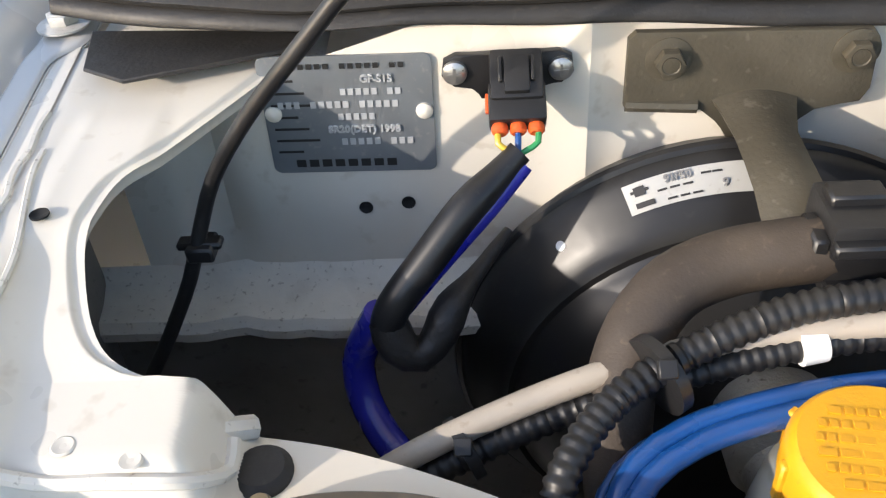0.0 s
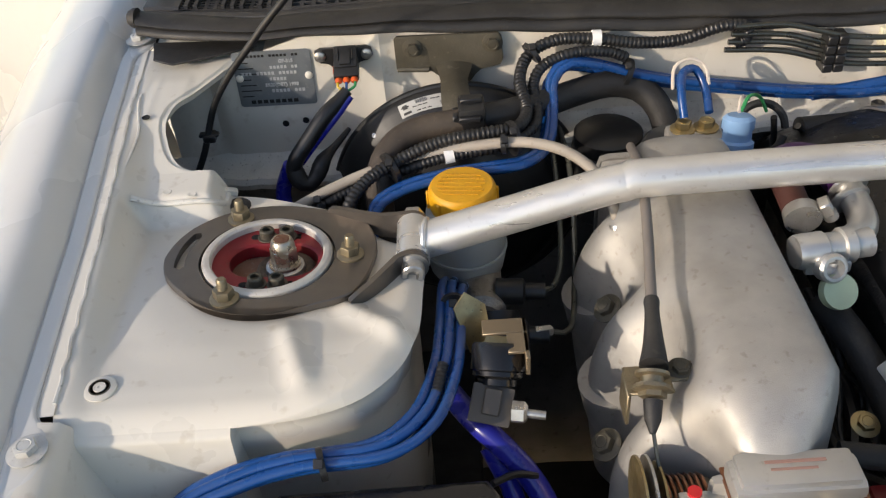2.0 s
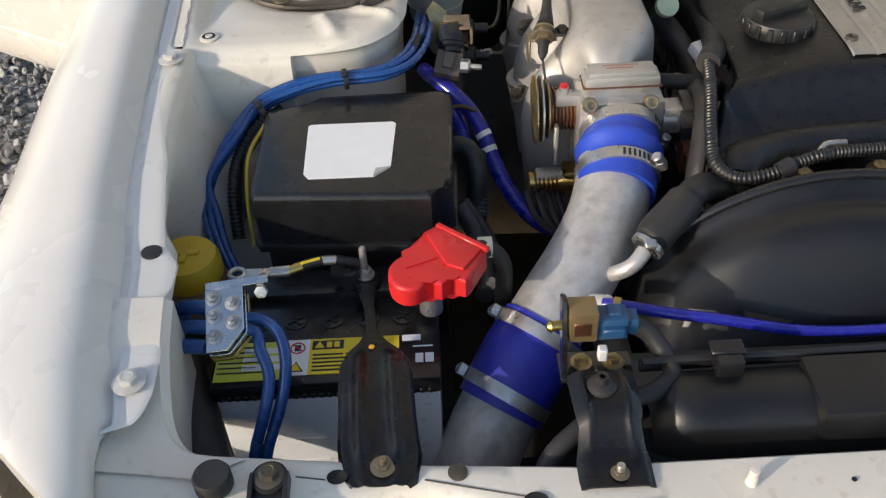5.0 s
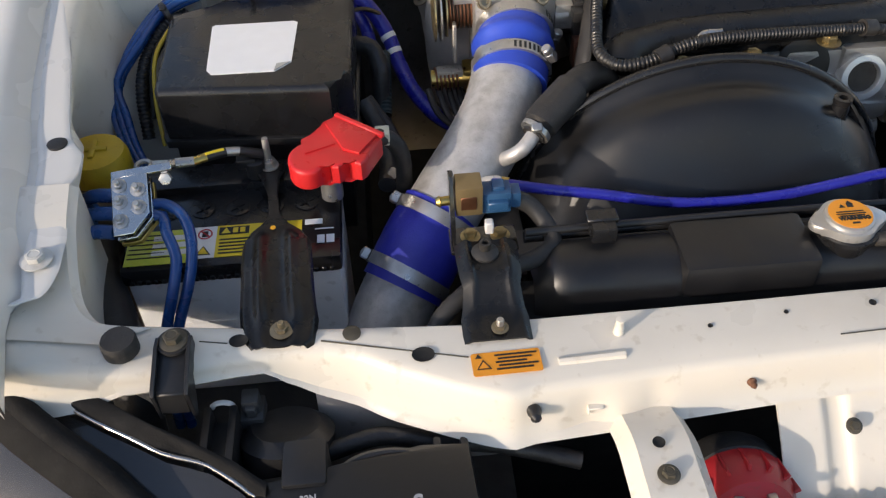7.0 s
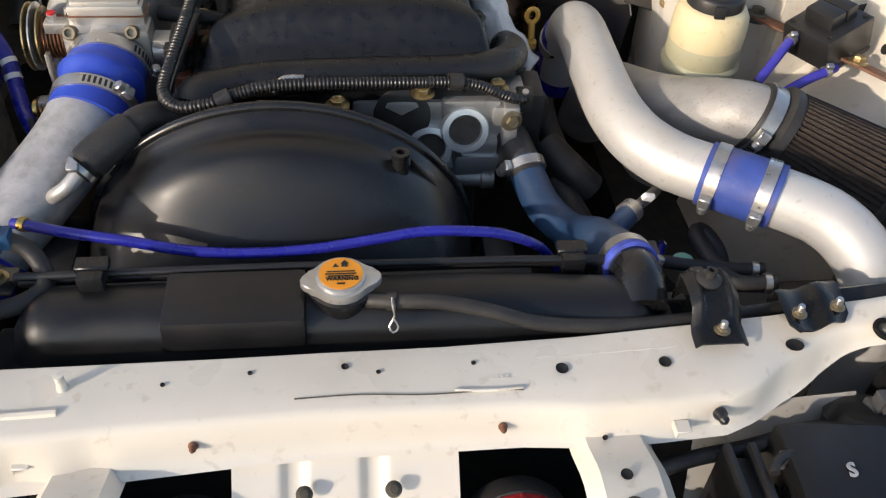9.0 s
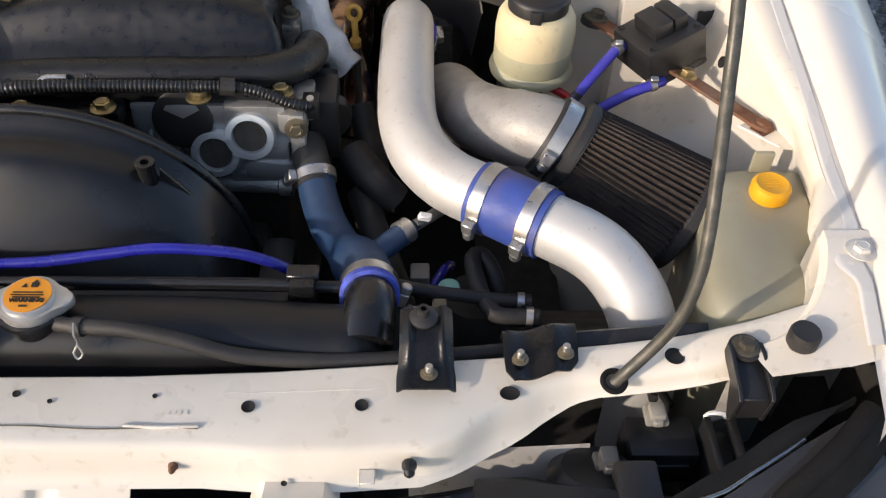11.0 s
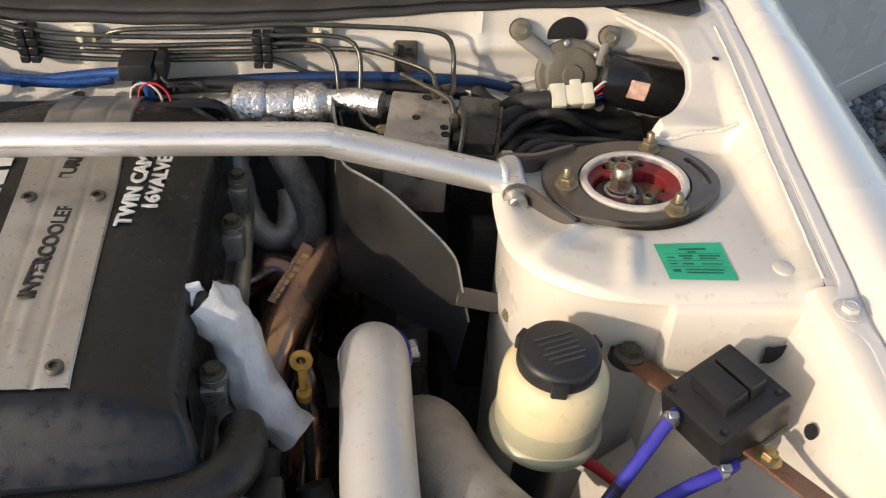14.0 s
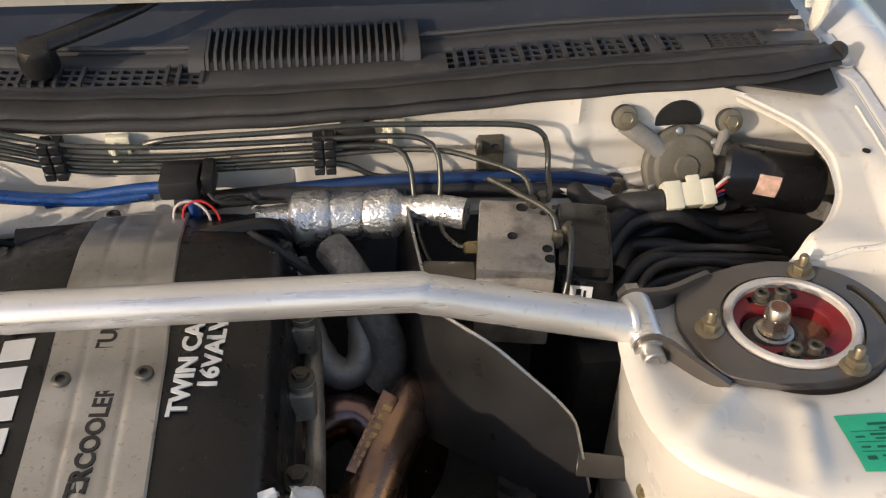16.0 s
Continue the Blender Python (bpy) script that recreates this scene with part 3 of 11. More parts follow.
def apron(side):
    """Inner wing: strut tower top, the ledge, the opening by the firewall and the walls that drop into the bay."""
    name = "inner_wing"
    t = thing(name, (side * HUB, 0, 0.45), "white painted inner wing panel with a round strut tower and stamped ribs", "inner wing", "inner wings", "structure")
    edge = spline([(a, b, 0) for a, b in INNER[side]], 0.0035)
    us = span(0, 1, 64)
    bm = bmesh.new()
    grid = []
    for p in edge:
        xo = lerp_at(OUTER, p.y)
        soft = 0.0 if p.y > 0.045 else 0.0075
        rim = 0.0016 if p.y > (0.0915 if side < 0 else 0.070) else 0.0
        grid.append([bm.verts.new((side * (p.x + (xo - p.x) * u), p.y, apron_z(p.x + (xo - p.x) * u, p.y, side) - soft * max(0.0, 1 - min(u * (xo - p.x), p.y - edge[0].y + 0.0005) / 0.016) ** 2 - rim * (1 - smooth_step(0.0035, 0.0060, u * (xo - p.x))))) for u in us])
    for a, b in zip(grid, grid[1:]):
        for i in range(len(us) - 1):
            bm.faces.new((a[i], a[i + 1], b[i + 1], b[i]))
    loop = [v for v in reversed(grid[0])] + [row[0] for row in grid[1:]]
    prev = loop
    turn = 0.0672 if side > 0 else 0.0888
    for out, down in ((0.0035, 0.0015), (0.0055, 0.005), (0.006, 0.012), (0.010, 0.05), (0.014, 0.40)):
        cur = []
        for i, v in enumerate(loop):
            a, b = loop[max(i - 1, 0)].co, loop[min(i + 1, len(loop) - 1)].co
            d = (b - a).xy.normalized()
            nrm = Vector((d.y, -d.x)) * side
            if i < len(grid[0]) - 1:
                nrm = Vector((0, -1))
            hole_part = v.co.y > turn
            dn = min(down, 0.006) if hole_part else down
            cur.append(bm.verts.new((v.co.x + nrm.x * out * (0.4 if hole_part else 1), v.co.y + nrm.y * out * (0.4 if hole_part else 1), v.co.z - dn)))
        for i in range(len(loop) - 1):
            bm.faces.new((prev[i], prev[i + 1], cur[i + 1], cur[i]))
        prev = cur
    part("tower_top", bm, paint, t, "", 50)
    # ledge ahead of the tower and the wall below it
    prof = [(0.046, -0.002), (0.033, 0.0), (0.018, 0.002), (0.006, 0.001), (0.0, -0.004), (-0.002, -0.014), (0.615, -0.055), (0.598, -0.10), (0.545, -0.15), (0.485, -0.22), (0.465, -0.38)]

    def wall(k, y):
        x, dz = prof[int(k)]
        e = lerp_at(EDGE[side], y)
        out = 1 - smooth_step(-0.37, -0.25, y)
        if k > 5:
            x += (0.658 - 0.01 * (k - 5) / 5 - x) * out
        else:
            x = min(e + x, 0.668)
        return Vector((side * x, y, lerp_at(LEDGE, y) + dz))
    part("ledge", surface(range(len(prof)), span(-0.51, -0.149 if side > 0 else -0.154, 72), wall), paint, t, "", 40)
    # ledge beside and behind the tower out to the wing
    part("rear_ledge", surface(span(0, 1, 6), span(-0.149, 0.42, 30), lambda u, y: Vector((side * (lerp_at(OUTER, y) - 0.001 + 0.022 * u), y, lerp_at(LEDGE, y) + 0.0008 - 0.004 * u * u))), paint, t)
    # ledge between the opening and the scuttle
    part("rear_corner", surface(span(0, 1, 12), span(0.252, 0.42, 12), lambda u, y: Vector((side * (0.560 + 0.105 * u), y, lerp_at(LEDGE, y) - 0.0035 + 0.002 * u))), sealer, t, "dirt-streaked corner panel")
    if side < 0:
        for x, y in ((0.5935, 0.0625), (0.6145, 0.0680)):
            part("dimple", lathe([(0.0038, 0), (0.0031, 0.0004), (0.0001, -0.0002)], 22, (-x, y, apron_z(x, y, -1) + 0.0003)), paint, t)
        part("sealer_lump", tube([(-0.577, 0.083, 0.846), (-0.572, 0.087, 0.842), (-0.568, 0.090, 0.839)], 0.0042, 8, 0.003), sealer, t, "ragged lump of sealer")
        part("rubber_plug", lathe([(0.0098, 0), (0.0098, 0.002), (0.0075, 0.0045), (0.0001, 0.0052)], 26, (-0.5635, 0.0755, 0.8345)), rubber, t, "round black rubber plug")
    bend = [(0.640, 0.0585), (0.62, 0.0590), (0.60, 0.0585), (0.582, 0.0585), (0.5745, 0.0630), (0.571, 0.071), (0.5715, 0.081)] if side < 0 else [(0.640, 0.0590), (0.62, 0.0590), (0.60, 0.0580), (0.580, 0.0560), (0.566, 0.0575), (0.560, 0.063)]
    part("lip_sealer", tube([(side * x, y, apron_z(x, y, side) + 0.0014) for x, y in bend], 0.0024, 8, 0.004), sealer, t, "rounded sealed lip of the rear deck")
    # ragged sealer run beside the wing flange
    rng = random.Random(9)
    part("seam_strip", tube([(side * (lerp_at(OUTER, y) + 0.0005 + rng.uniform(-0.0010, 0.0010) * (1 if side < 0 else 0.25)), y, lerp_at(LEDGE, y) + 0.0003) for y in span(-0.14, 0.215, 40)], 0.0015, 6, 0.005), sealer, t, "ragged bead of seam sealer")
    if side < 0:
        part("sealer_smear", tube([(side * (lerp_at(OUTER, y) - 0.008 - 0.003 * math.sin(y * 60)), y, apron_z(lerp_at(OUTER, y) - 0.008, y, side) + 0.0002) for y in span(0.075, 0.19, 10)], 0.0013, 6, 0.006), sealer, t, "thin smear of sealer")
    hole((side * 0.645, 0.150, apron_z(0.645, 0.150, side) + 0.0008), 0.0034, t)
    # added unseen wall that keeps sun from leaking into the opening
    part("sun_block_wall", surface(span(-0.15, 0.24, 10), span(0, 1, 6), lambda y, v: Vector((side * (lerp_at(OUTER, y) + 0.016), y, lerp_at(LEDGE, y) - 0.006 - 0.40 * v))), shaded_dusty, t, "added dusty grey wall under the ledge that blocks leaking sun")
    if side > 0:
        for k, y, dz, r in ((6, -0.235, 0.004, 0.006), (6, -0.292, -0.028, 0.006), (6, -0.345, 0.010, 0.008)):
            p = wall(k, y)
            hole((p.x - 0.003, y, p.z + dz), r, t, (-1, -0.1, 0.35))
        part("tower_bolt", lathe([(0.0085, 0), (0.0085, 0.0012), (0.0065, 0.0020), (0.0001, 0.0020)], 26, (0.616, -0.124, apron_z(0.616, -0.124))), paint, t, "painted round plug")
    else:
        part("plug", lathe([(0.0085, 0), (0.0085, 0.002), (0.005, 0.003), (0.0001, 0.003)], 22, (-0.622, -0.419, lerp_at(LEDGE, -0.419) + 0.001)), rubber, t, "round black rubber plug")
        part("tower_bolt", lathe([(0.0105, 0), (0.0105, 0.0012), (0.0085, 0.0020), (0.0001, 0.0020)], 26, (-0.617, -0.127, apron_z(0.617, -0.127, -1))), paint, t, "painted round plug")
        part("plug_ring", lathe([(0.0068, 0.0020), (0.0068, 0.0024), (0.0061, 0.0024), (0.0061, 0.0020)], 26, (-0.617, -0.127, apron_z(0.617, -0.127, -1))), oldsteel, t)
        part("plug_centre", lathe([(0.0042, 0.0018), (0.0040, 0.0026), (0.0012, 0.0026), (0.0010, 0.0022)], 22, (-0.617, -0.127, apron_z(0.617, -0.127, -1))), paint, t)
    return t


WING_SHIFT = {1: [(-0.62, -0.040), (-0.45, -0.020), (-0.25, 0.005), (-0.1, 0.008), (0.0, 0.005), (0.2, -0.012), (0.75, -0.01)],
              -1: [(-0.62, 0.045), (-0.45, 0.040), (-0.3, 0.022), (-0.13, 0.014), (0.0, 0.010), (0.2, 0.006), (0.75, 0.02)]}
GUTTER = {1: [(-0.70, 0.600), (-0.5, 0.632), (-0.35, 0.638), (-0.15, 0.640), (0.0, 0.648), (0.29, 0.672)],
          -1: [(-0.70, 0.568), (-0.55, 0.602), (-0.47, 0.612), (-0.35, 0.630), (-0.2, 0.639), (0.0, 0.648), (0.29, 0.672)]}
TIP = [(-0.670, 0.614), (-0.655, 0.630), (-0.60, 0.687), (-0.55, 0.735), (-0.5, 0.80), (-0.45, 0.95)]
CUT = [(-0.670, 0.612), (-0.592, 0.627), (-0.584, 0.602), (-0.55, 0.55)]
FLANGE_LEFT = [(-0.60, 0.634), (-0.590, 0.630), (-0.584, 0.605), (-0.575, 0.598), (-0.558, 0.594), (-0.53, 0.594), (-0.50, 0.598), (-0.472, 0.604), (-0.455, 0.599), (-0.433, 0.599), (-0.413, 0.612), (-0.39, 0.617), (-0.31, 0.628), (-0.25, 0.641), (-0.215, 0.648)]


def wing(side):
    """Outer front wing: scalloped mounting flange, gutter, crown and outer skin."""
    t = thing("front_wing", (side * 0.76, -0.1, 0.35), "white painted front wing with a gutter flange along the bay", "car wing", "front wings")
    prof = [(0.660, -0.003), (0.666, -0.004), (0.671, 0.001), (0.677, 0.0085), (0.684, 0.0152), (0.692, 0.0182), (0.702, 0.0180), (0.715, 0.0145), (0.729, 0.009), (0.744, -0.001), (0.758, -0.013), (0.770, -0.027), (0.782, -0.052), (0.794, -0.095), (0.806, -0.17), (0.812, -0.28), (0.80, -0.42), (0.78, -0.5)]
    fine = spline([(a, 0, b) for a, b in prof], 0.012)

    def skin(k, y):
        p = fine[int(k)]
        shift = lerp_at(WING_SHIFT[side], y)
        x = p.x + shift * smooth_step(0.665, 0.775, p.x) + lerp_at(GUTTER[side], y) - 0.645
        tip = lerp_at(TIP, y)
        z = p.z if x <= tip else max(p.z, -0.010 - 0.02 * smooth_step(-0.64, -0.52, y))
        return Vector((side * min(max(x, lerp_at(CUT, y)), tip), y, z + lerp_at(LEDGE, y)))
    part("skin", surface(range(len(fine)), span(-0.670, 0.75, 90), skin), paint_skin, t, "", 50)
    bolts = [(-0.175, 0.0), (0.284, 0.010), (-0.516 if side > 0 else -0.55, 0.028 if side > 0 else 0.008)]

    def flange(u, y):
        tab = sum(math.exp(-((y - b) / 0.022) ** 4) for b, _ in bolts)
        x0 = lerp_at(GUTTER[side], y) + 0.010 - 0.014 * min(1, tab)
        if side < 0 and y < -0.215:
            x0 = lerp_at(FLANGE_LEFT, y)
        x1 = max(lerp_at(GUTTER[side], y) + 0.026, x0 + 0.006)
        drop = 0.0012 * (1 - smooth_step(0, 0.12, u))
        return Vector((side * (x0 + (x1 - x0) * u), y, lerp_at(LEDGE, y) + 0.0020 - drop - 0.008 * smooth_step(0.75, 1, u)))
    part("flange", surface(span(0, 1, 12), span(-0.60, 0.335, 160), flange), paint_skin, t, "scalloped bolt-on flange", 60)
    part("flange_gap", tube([flange(0, y) + Vector((-side * 0.0004, 0, -0.0008)) for y in span(-0.50, 0.33, 150)], 0.0005, 6, straight=True), sealer, t, "dirt in the flange gap")
    for y, off in bolts:
        placed("bolt", bolt_painted, frame_on((side * (lerp_at(GUTTER[side], y) + 0.006 + off * 0.4), y, lerp_at(LEDGE, y) + 0.0036), (0, 0, 1)) @ Matrix.Diagonal((1.15, 1.15, 1, 1)), t)
    return t


bolt_painted = hex_mesh("bolt", 0.0062, 0.006, 0.0105, mat("painted_bolt", (0.62, 0.60, 0.55), 0.4, 0.1, var=0.1, dirt=GRIME, amount=0.4, dscale=60))
for sd in (-1, 1):
    apron(sd)
    wing(sd)


SEAL_LOW = [(-0.71, 0.898), (-0.65, 0.898), (-0.56, 0.902), (-0.48, 0.9005), (-0.42, 0.8975), (-0.33, 0.891), (-0.21, 0.882), (-0.07, 0.873), (0.11, 0.868), (0.26, 0.874), (0.41, 0.887), (0.55, 0.893), (0.71, 0.893)]
SEAL_TOP = [(-0.71, 0.920), (-0.64, 0.918), (-0.60, 0.912), (-0.54, 0.913), (-0.48, 0.915), (-0.42, 0.915), (-0.30, 0.909), (-0.15, 0.899), (-0.065, 0.892), (0.11, 0.889), (0.26, 0.893), (0.41, 0.904), (0.56, 0.908), (0.71, 0.906)]


FOOT = [(-0.70, 0.768), (-0.42, 0.766), (-0.30, 0.79), (0.7, 0.797)]


def firewall():
    t = thing("firewall", (0, 0.25, 0.45), "white painted firewall panel with stamped ribs and drips of sealer", "firewall", kind="structure")

    def face(x, z):
        y = 0.243
        for c, w, a in ((-0.452, 0.006, 0.006), (0.02, 0.008, 0.005), (0.17, 0.006, 0.005), (0.42, 0.007, 0.005), (-0.62, 0.01, -0.01)):
            y -= a * math.exp(-((x - c) / w) ** 2) * smooth_step(0.77, 0.80, z)
        y -= 0.006 * math.exp(-((z - 0.845) / 0.01) ** 2) * smooth_step(0.0, 0.1, x)
        return Vector((x, y, z))
    part("upper_panel", surface(span(-0.66, 0.66, 150), span(0, 1, 34), lambda x, v: face(x, 0.755 + v * (min(lerp_at(SEAL_LOW, x) + 0.005, 0.876 + 0.3 * max(0.0, 0.60 - abs(x))) - 0.755))), paint, t)
    # folded flange along the foot of the upper panel
    def flange(u, x):
        zf = lerp_at(FOOT, x)
        wob = 0.0025 * noise.noise((x * 40, 0, 0))
        pts = [(0.243, zf + 0.012), (0.238, zf + 0.004), (0.228, zf), (0.216, zf - 0.001), (0.213, zf - 0.006), (0.214, zf - 0.012)]
        y, z = pts[int(u)]
        return Vector((x, y + wob, z + wob))
    part("flange", surface(range(6), span(-0.70, 0.70, 140), flange), sealer, t, "lumpy sealed flange, cream white")
    # lower panel: white paint darkened in its colour for the shade below
    part("lower_panel", surface(span(-0.72, 0.72, 40), span(0, 1, 20), lambda x, v: Vector((x, 0.226 + 0.006 * noise.noise((x * 12, 0, v * 6)), 0.24 + v * (lerp_at(FOOT, x) - 0.012 - 0.24)))), shaded_dusty, t, "dusty white lower firewall under the flange, shade put in its grey")
    for x, z in ((-0.549, 0.811), (-0.529, 0.813)):
        hole((x, 0.2425, z), 0.0032, t, (0, -1, 0))
    return t


firewall()


def soft_at(table, x):
    """The table's value, rounded over its corners."""
    return sum(lerp_at(table, x + d) for d in (-0.05, -0.025, 0, 0.025, 0.05)) / 5


def cowl():
    """Black scuttle panel with grilles, rubber seal and the wiper."""
    t = thing("cowl_panel", (0, 0.30, 0.88), "dusty black plastic cowl panel with square grilles and slots", "cowl panel")

    def deck(x, y, dz):
        low = soft_at(SEAL_TOP, x) + dz
        return Vector((x, y + 0.018 * smooth_step(0.45, 0.69, abs(x)) * smooth_step(0.33, 0.27, y), low + (0.893 + dz - low) * smooth_step(0.36, 0.47, y)))
    prof = [(0.262, -0.012), (0.266, -0.004), (0.272, -0.003), (0.282, -0.008), (0.290, -0.009), (0.294, -0.014), (0.297, -0.022)]
    xs = span(-0.675, 0.665, 90)
    part("front_lip", surface(xs, range(len(prof)), lambda x, k: deck(x, *prof[int(k)])), cowlmat, t)
    prof2 = [(0.330, -0.022), (0.333, -0.012), (0.338, -0.006), (0.346, -0.004), (0.348, -0.007), (0.352, -0.007), (0.354, -0.003), (0.375, 0.000), (0.40, 0.008), (0.44, 0.026), (0.475, 0.044), (0.478, 0.039), (0.485, 0.041)]
    part("rear_panel", surface(xs, range(len(prof2)), lambda x, k: deck(x, *prof2[int(k)])), cowlmat, t)
    part("floor_tray", surface(span(-0.67, 0.66, 30), span(0.286, 0.345, 4), lambda x, y: deck(x, y, -0.030)), mat("brown_dust_tray", (0.16, 0.115, 0.07), 0.8, var=0.5, scale=60, dirt=(0.3, 0.24, 0.16), amount=0.6, dscale=30), t, "dusty brown tray seen through the grilles")

    def field(x0, x1, nx, ny, y0=0.297, y1=0.329):
        g = part("grille", surface(span(x0, x1, nx * 4), (y0 - 0.002, y0 + 0.0020), lambda x, y: deck(x, y, -0.009), 0.004), cowlmat, t, "grid of square openings")
        bars_ = []
        for j in range(1, ny + 1):
            y = y0 + (y1 - y0) * j / ny
            bars_.append(surface(span(x0, x1, nx), (y - 0.0016, y + 0.0016), lambda x, yy: deck(x, yy, -0.009), 0.004))
        for i in range(nx + 1):
            x = x0 + (x1 - x0) * i / nx
            bars_.append(surface((x - 0.0018, x + 0.0018), (y0, y1), lambda xx, yy: deck(xx, yy, -0.0092), 0.004))
        tagged(part("grille_lattice", join(*bars_), cowlmat, g), kind="stuff")
    edges = [-0.675]
    for x0, x1, nx, ny in ((-0.645, -0.555, 10, 4), (-0.535, -0.24, 26, 3), (-0.15, 0.085, 22, 3), (0.308, 0.502, 19, 3), (0.512, 0.534, 2, 3), (0.556, 0.612, 6, 5)):
        field(x0, x1, nx, ny)
        edges += [x0, x1]
    edges.append(0.665)
    for a, b in zip(edges[::2], edges[1::2]):
        rim = [(0.292, -0.020), (0.295, -0.009), (0.299, -0.007), (0.327, -0.007), (0.331, -0.009), (0.334, -0.02)]
        part("bridge", surface(span(a - 0.002, b + 0.002, 8), range(6), lambda x, k: deck(x, *rim[int(k)]), 0.003), cowlmat, t)
    # raised plateau with open slots
    plat = [(0.316, -0.010), (0.320, -0.001), (0.324, 0.002), (0.345, 0.004), (0.368, 0.006), (0.375, 0.003), (0.377, -0.004)]
    # black sheet just below the blades, coloured as the shade between them
    part("slot_panel", surface(span(0.081, 0.278, 20), range(len(plat)), lambda x, k: deck(x, *plat[int(k)])), depth_black, t, "black sheet for the shade under the slots")
    for x0, x1 in ((0.072, 0.087), (0.270, 0.286)):
        part("slot_end", surface(span(x0, x1, 4), range(len(plat)), lambda x, k: deck(x, plat[int(k)][0], plat[int(k)][1] + 0.003), 0.002), cowlmat, t)
    for i in range(25):
        x = 0.0895 + 0.00745 * i
        rows = [(0.317, -0.006), (0.321, 0.003), (0.327, 0.0075), (0.345, 0.009), (0.366, 0.011), (0.374, 0.008)]
        part("slot_blade", surface((x - 0.0014, x + 0.0014), range(6), lambda xx, k: deck(xx, *rows[int(k)]), 0.006), cowlmat, t)
    part("wiper_drip_rail", tube([deck(x, 0.350, 0.001) for x in span(-0.67, 0.66, 20)], 0.003, 8, 0.03), cowlmat, t)

    # seal: a bulb over a flat skirt
    s = thing("bonnet_seal", (0, 0.25, 0.875), "black rubber weather strip along the top of the firewall", "rubber seal")
    sec = [(0.2470, 0, 0.003), (0.2400, 0, 0.0), (0.2375, 0, 0.001), (0.2370, 0.15, 0.0), (0.2390, 0.42, 0.0), (0.2430, 0.50, 0.0), (0.2410, 0.56, 0.0), (0.2400, 0.70, 0.0), (0.2430, 0.88, 0.0), (0.2500, 0.99, 0.0), (0.2580, 1, 0.0), (0.2650, 0.90, 0.0), (0.2665, 0.70, 0.0), (0.2690, 0.55, 0.0), (0.2760, 0.5, 0.0)]

    def strip(k, x):
        y, u, d = sec[int(k)]
        lo, hi = soft_at(SEAL_LOW, x), soft_at(SEAL_TOP, x)
        lo += 0.006 * smooth_step(0.60, 0.70, abs(x))
        back = 0.030 * smooth_step(0.52, 0.72, abs(x)) ** 1.5
        return Vector((x, y + back, lo + (hi - lo) * u + d + 0.0006 * math.sin(x * 70)))
    part("strip", surface(range(len(sec)), span(-0.674, 0.668, 110), strip), rubber, s, "", 60)
    for x, sx in ((-0.674, -1), (0.668, 1)):
        p = [strip(k, x) for k in (6, 8, 11)]
        c = (p[0] + p[2]) / 2
        part("end_cap", join(lathe([(0.0098, 0), (0.0092, 0.004), (0.0065, 0.008), (0.0001, 0.009)], 20, c, (sx, 0.15, 0.05))), rubber, s)
        flap = [(sx * a, c) for a, c in ((0.656, 0.236), (0.636, 0.224), (0.600, 0.236), (0.570, 0.246), (0.562, 0.262), (0.664, 0.272))]
        part("skirt_flap", prism(flap if sx < 0 else flap[::-1], 0.8895, 0.8915, 0.0006, None, 1), rubber, s, "rubber skirt lying on the ledge")
    # hinge corners at both ends of the scuttle
    for sx in (-1, 1):
        h = thing("hinge_bracket", (sx * 0.655, 0.33, 0.89), "dirty white bonnet hinge with brown foam", "hinge", "bonnet hinges")
        part("leaf", prism([(0, 0), (0.012, 0.0), (0.016, 0.03), (0.010, 0.055), (-0.004, 0.055), (-0.006, 0.02)], 0, 0.004, 0.001, frame_on((sx * 0.672, 0.335, 0.893), (sx, 0, 0), (0, 1, 0.2))), sealer, h)
        part("arm", tube([(sx * 0.667, 0.345, 0.915), (sx * 0.668, 0.36, 0.945), (sx * 0.66, 0.375, 0.985)], 0.006, 10, 0.008, flat=0.5), sealer, h)
        part("foam", box((-0.014, -0.024, -0.010), (0.014, 0.024, 0.010), 0.006, 2, Matrix.Translation((sx * 0.645, 0.330, 0.888)) @ Matrix.Rotation(0.2 * sx, 4, "Z")), mat("crumbled_foam", (0.30, 0.23, 0.19), 0.85, var=0.3, scale=60, bump=0.6, bscale=200, dirt=(0.08, 0.06, 0.05), amount=0.5, dscale=60), h, "crumbling brown foam block")
        placed("bolt", bolt_painted, frame_on((sx * 0.660, 0.352, 0.898), (0, -0.3, 1)), h)

    w = thing("windscreen_wiper", (-0.055, 0.315, 0.90), "black windscreen wiper arm with a domed pivot cap", "wiper")
    part("pivot_cap", lathe([(0.017, 0), (0.017, 0.020), (0.013, 0.027), (0.0001, 0.029)], 24, (-0.056, 0.318, 0.892), (0, -0.25, 1)), satin, w)
    part("arm", tube([(-0.056, 0.312, 0.915), (-0.02, 0.33, 0.921), (0.03, 0.36, 0.930), (0.09, 0.40, 0.944), (0.3, 0.47, 0.972), (0.5, 0.51, 0.985)], 0.009, 12, 0.02, flat=0.55), satin, w)
    part("blade", tube([(0.10, 0.45, 0.957), (0.35, 0.485, 0.975), (0.60, 0.52, 0.993)], 0.006, 8, 0.03), black, w)
    solo("windscreen", surface(span(-0.68, 0.68, 24), span(0, 1, 12), lambda u, v: Vector((u, 0.485 + v * 0.55, 0.945 + v * 0.33)), 0.005), glassm, "dark tinted windscreen glass behind the cowl", "windscreen")


cowl()


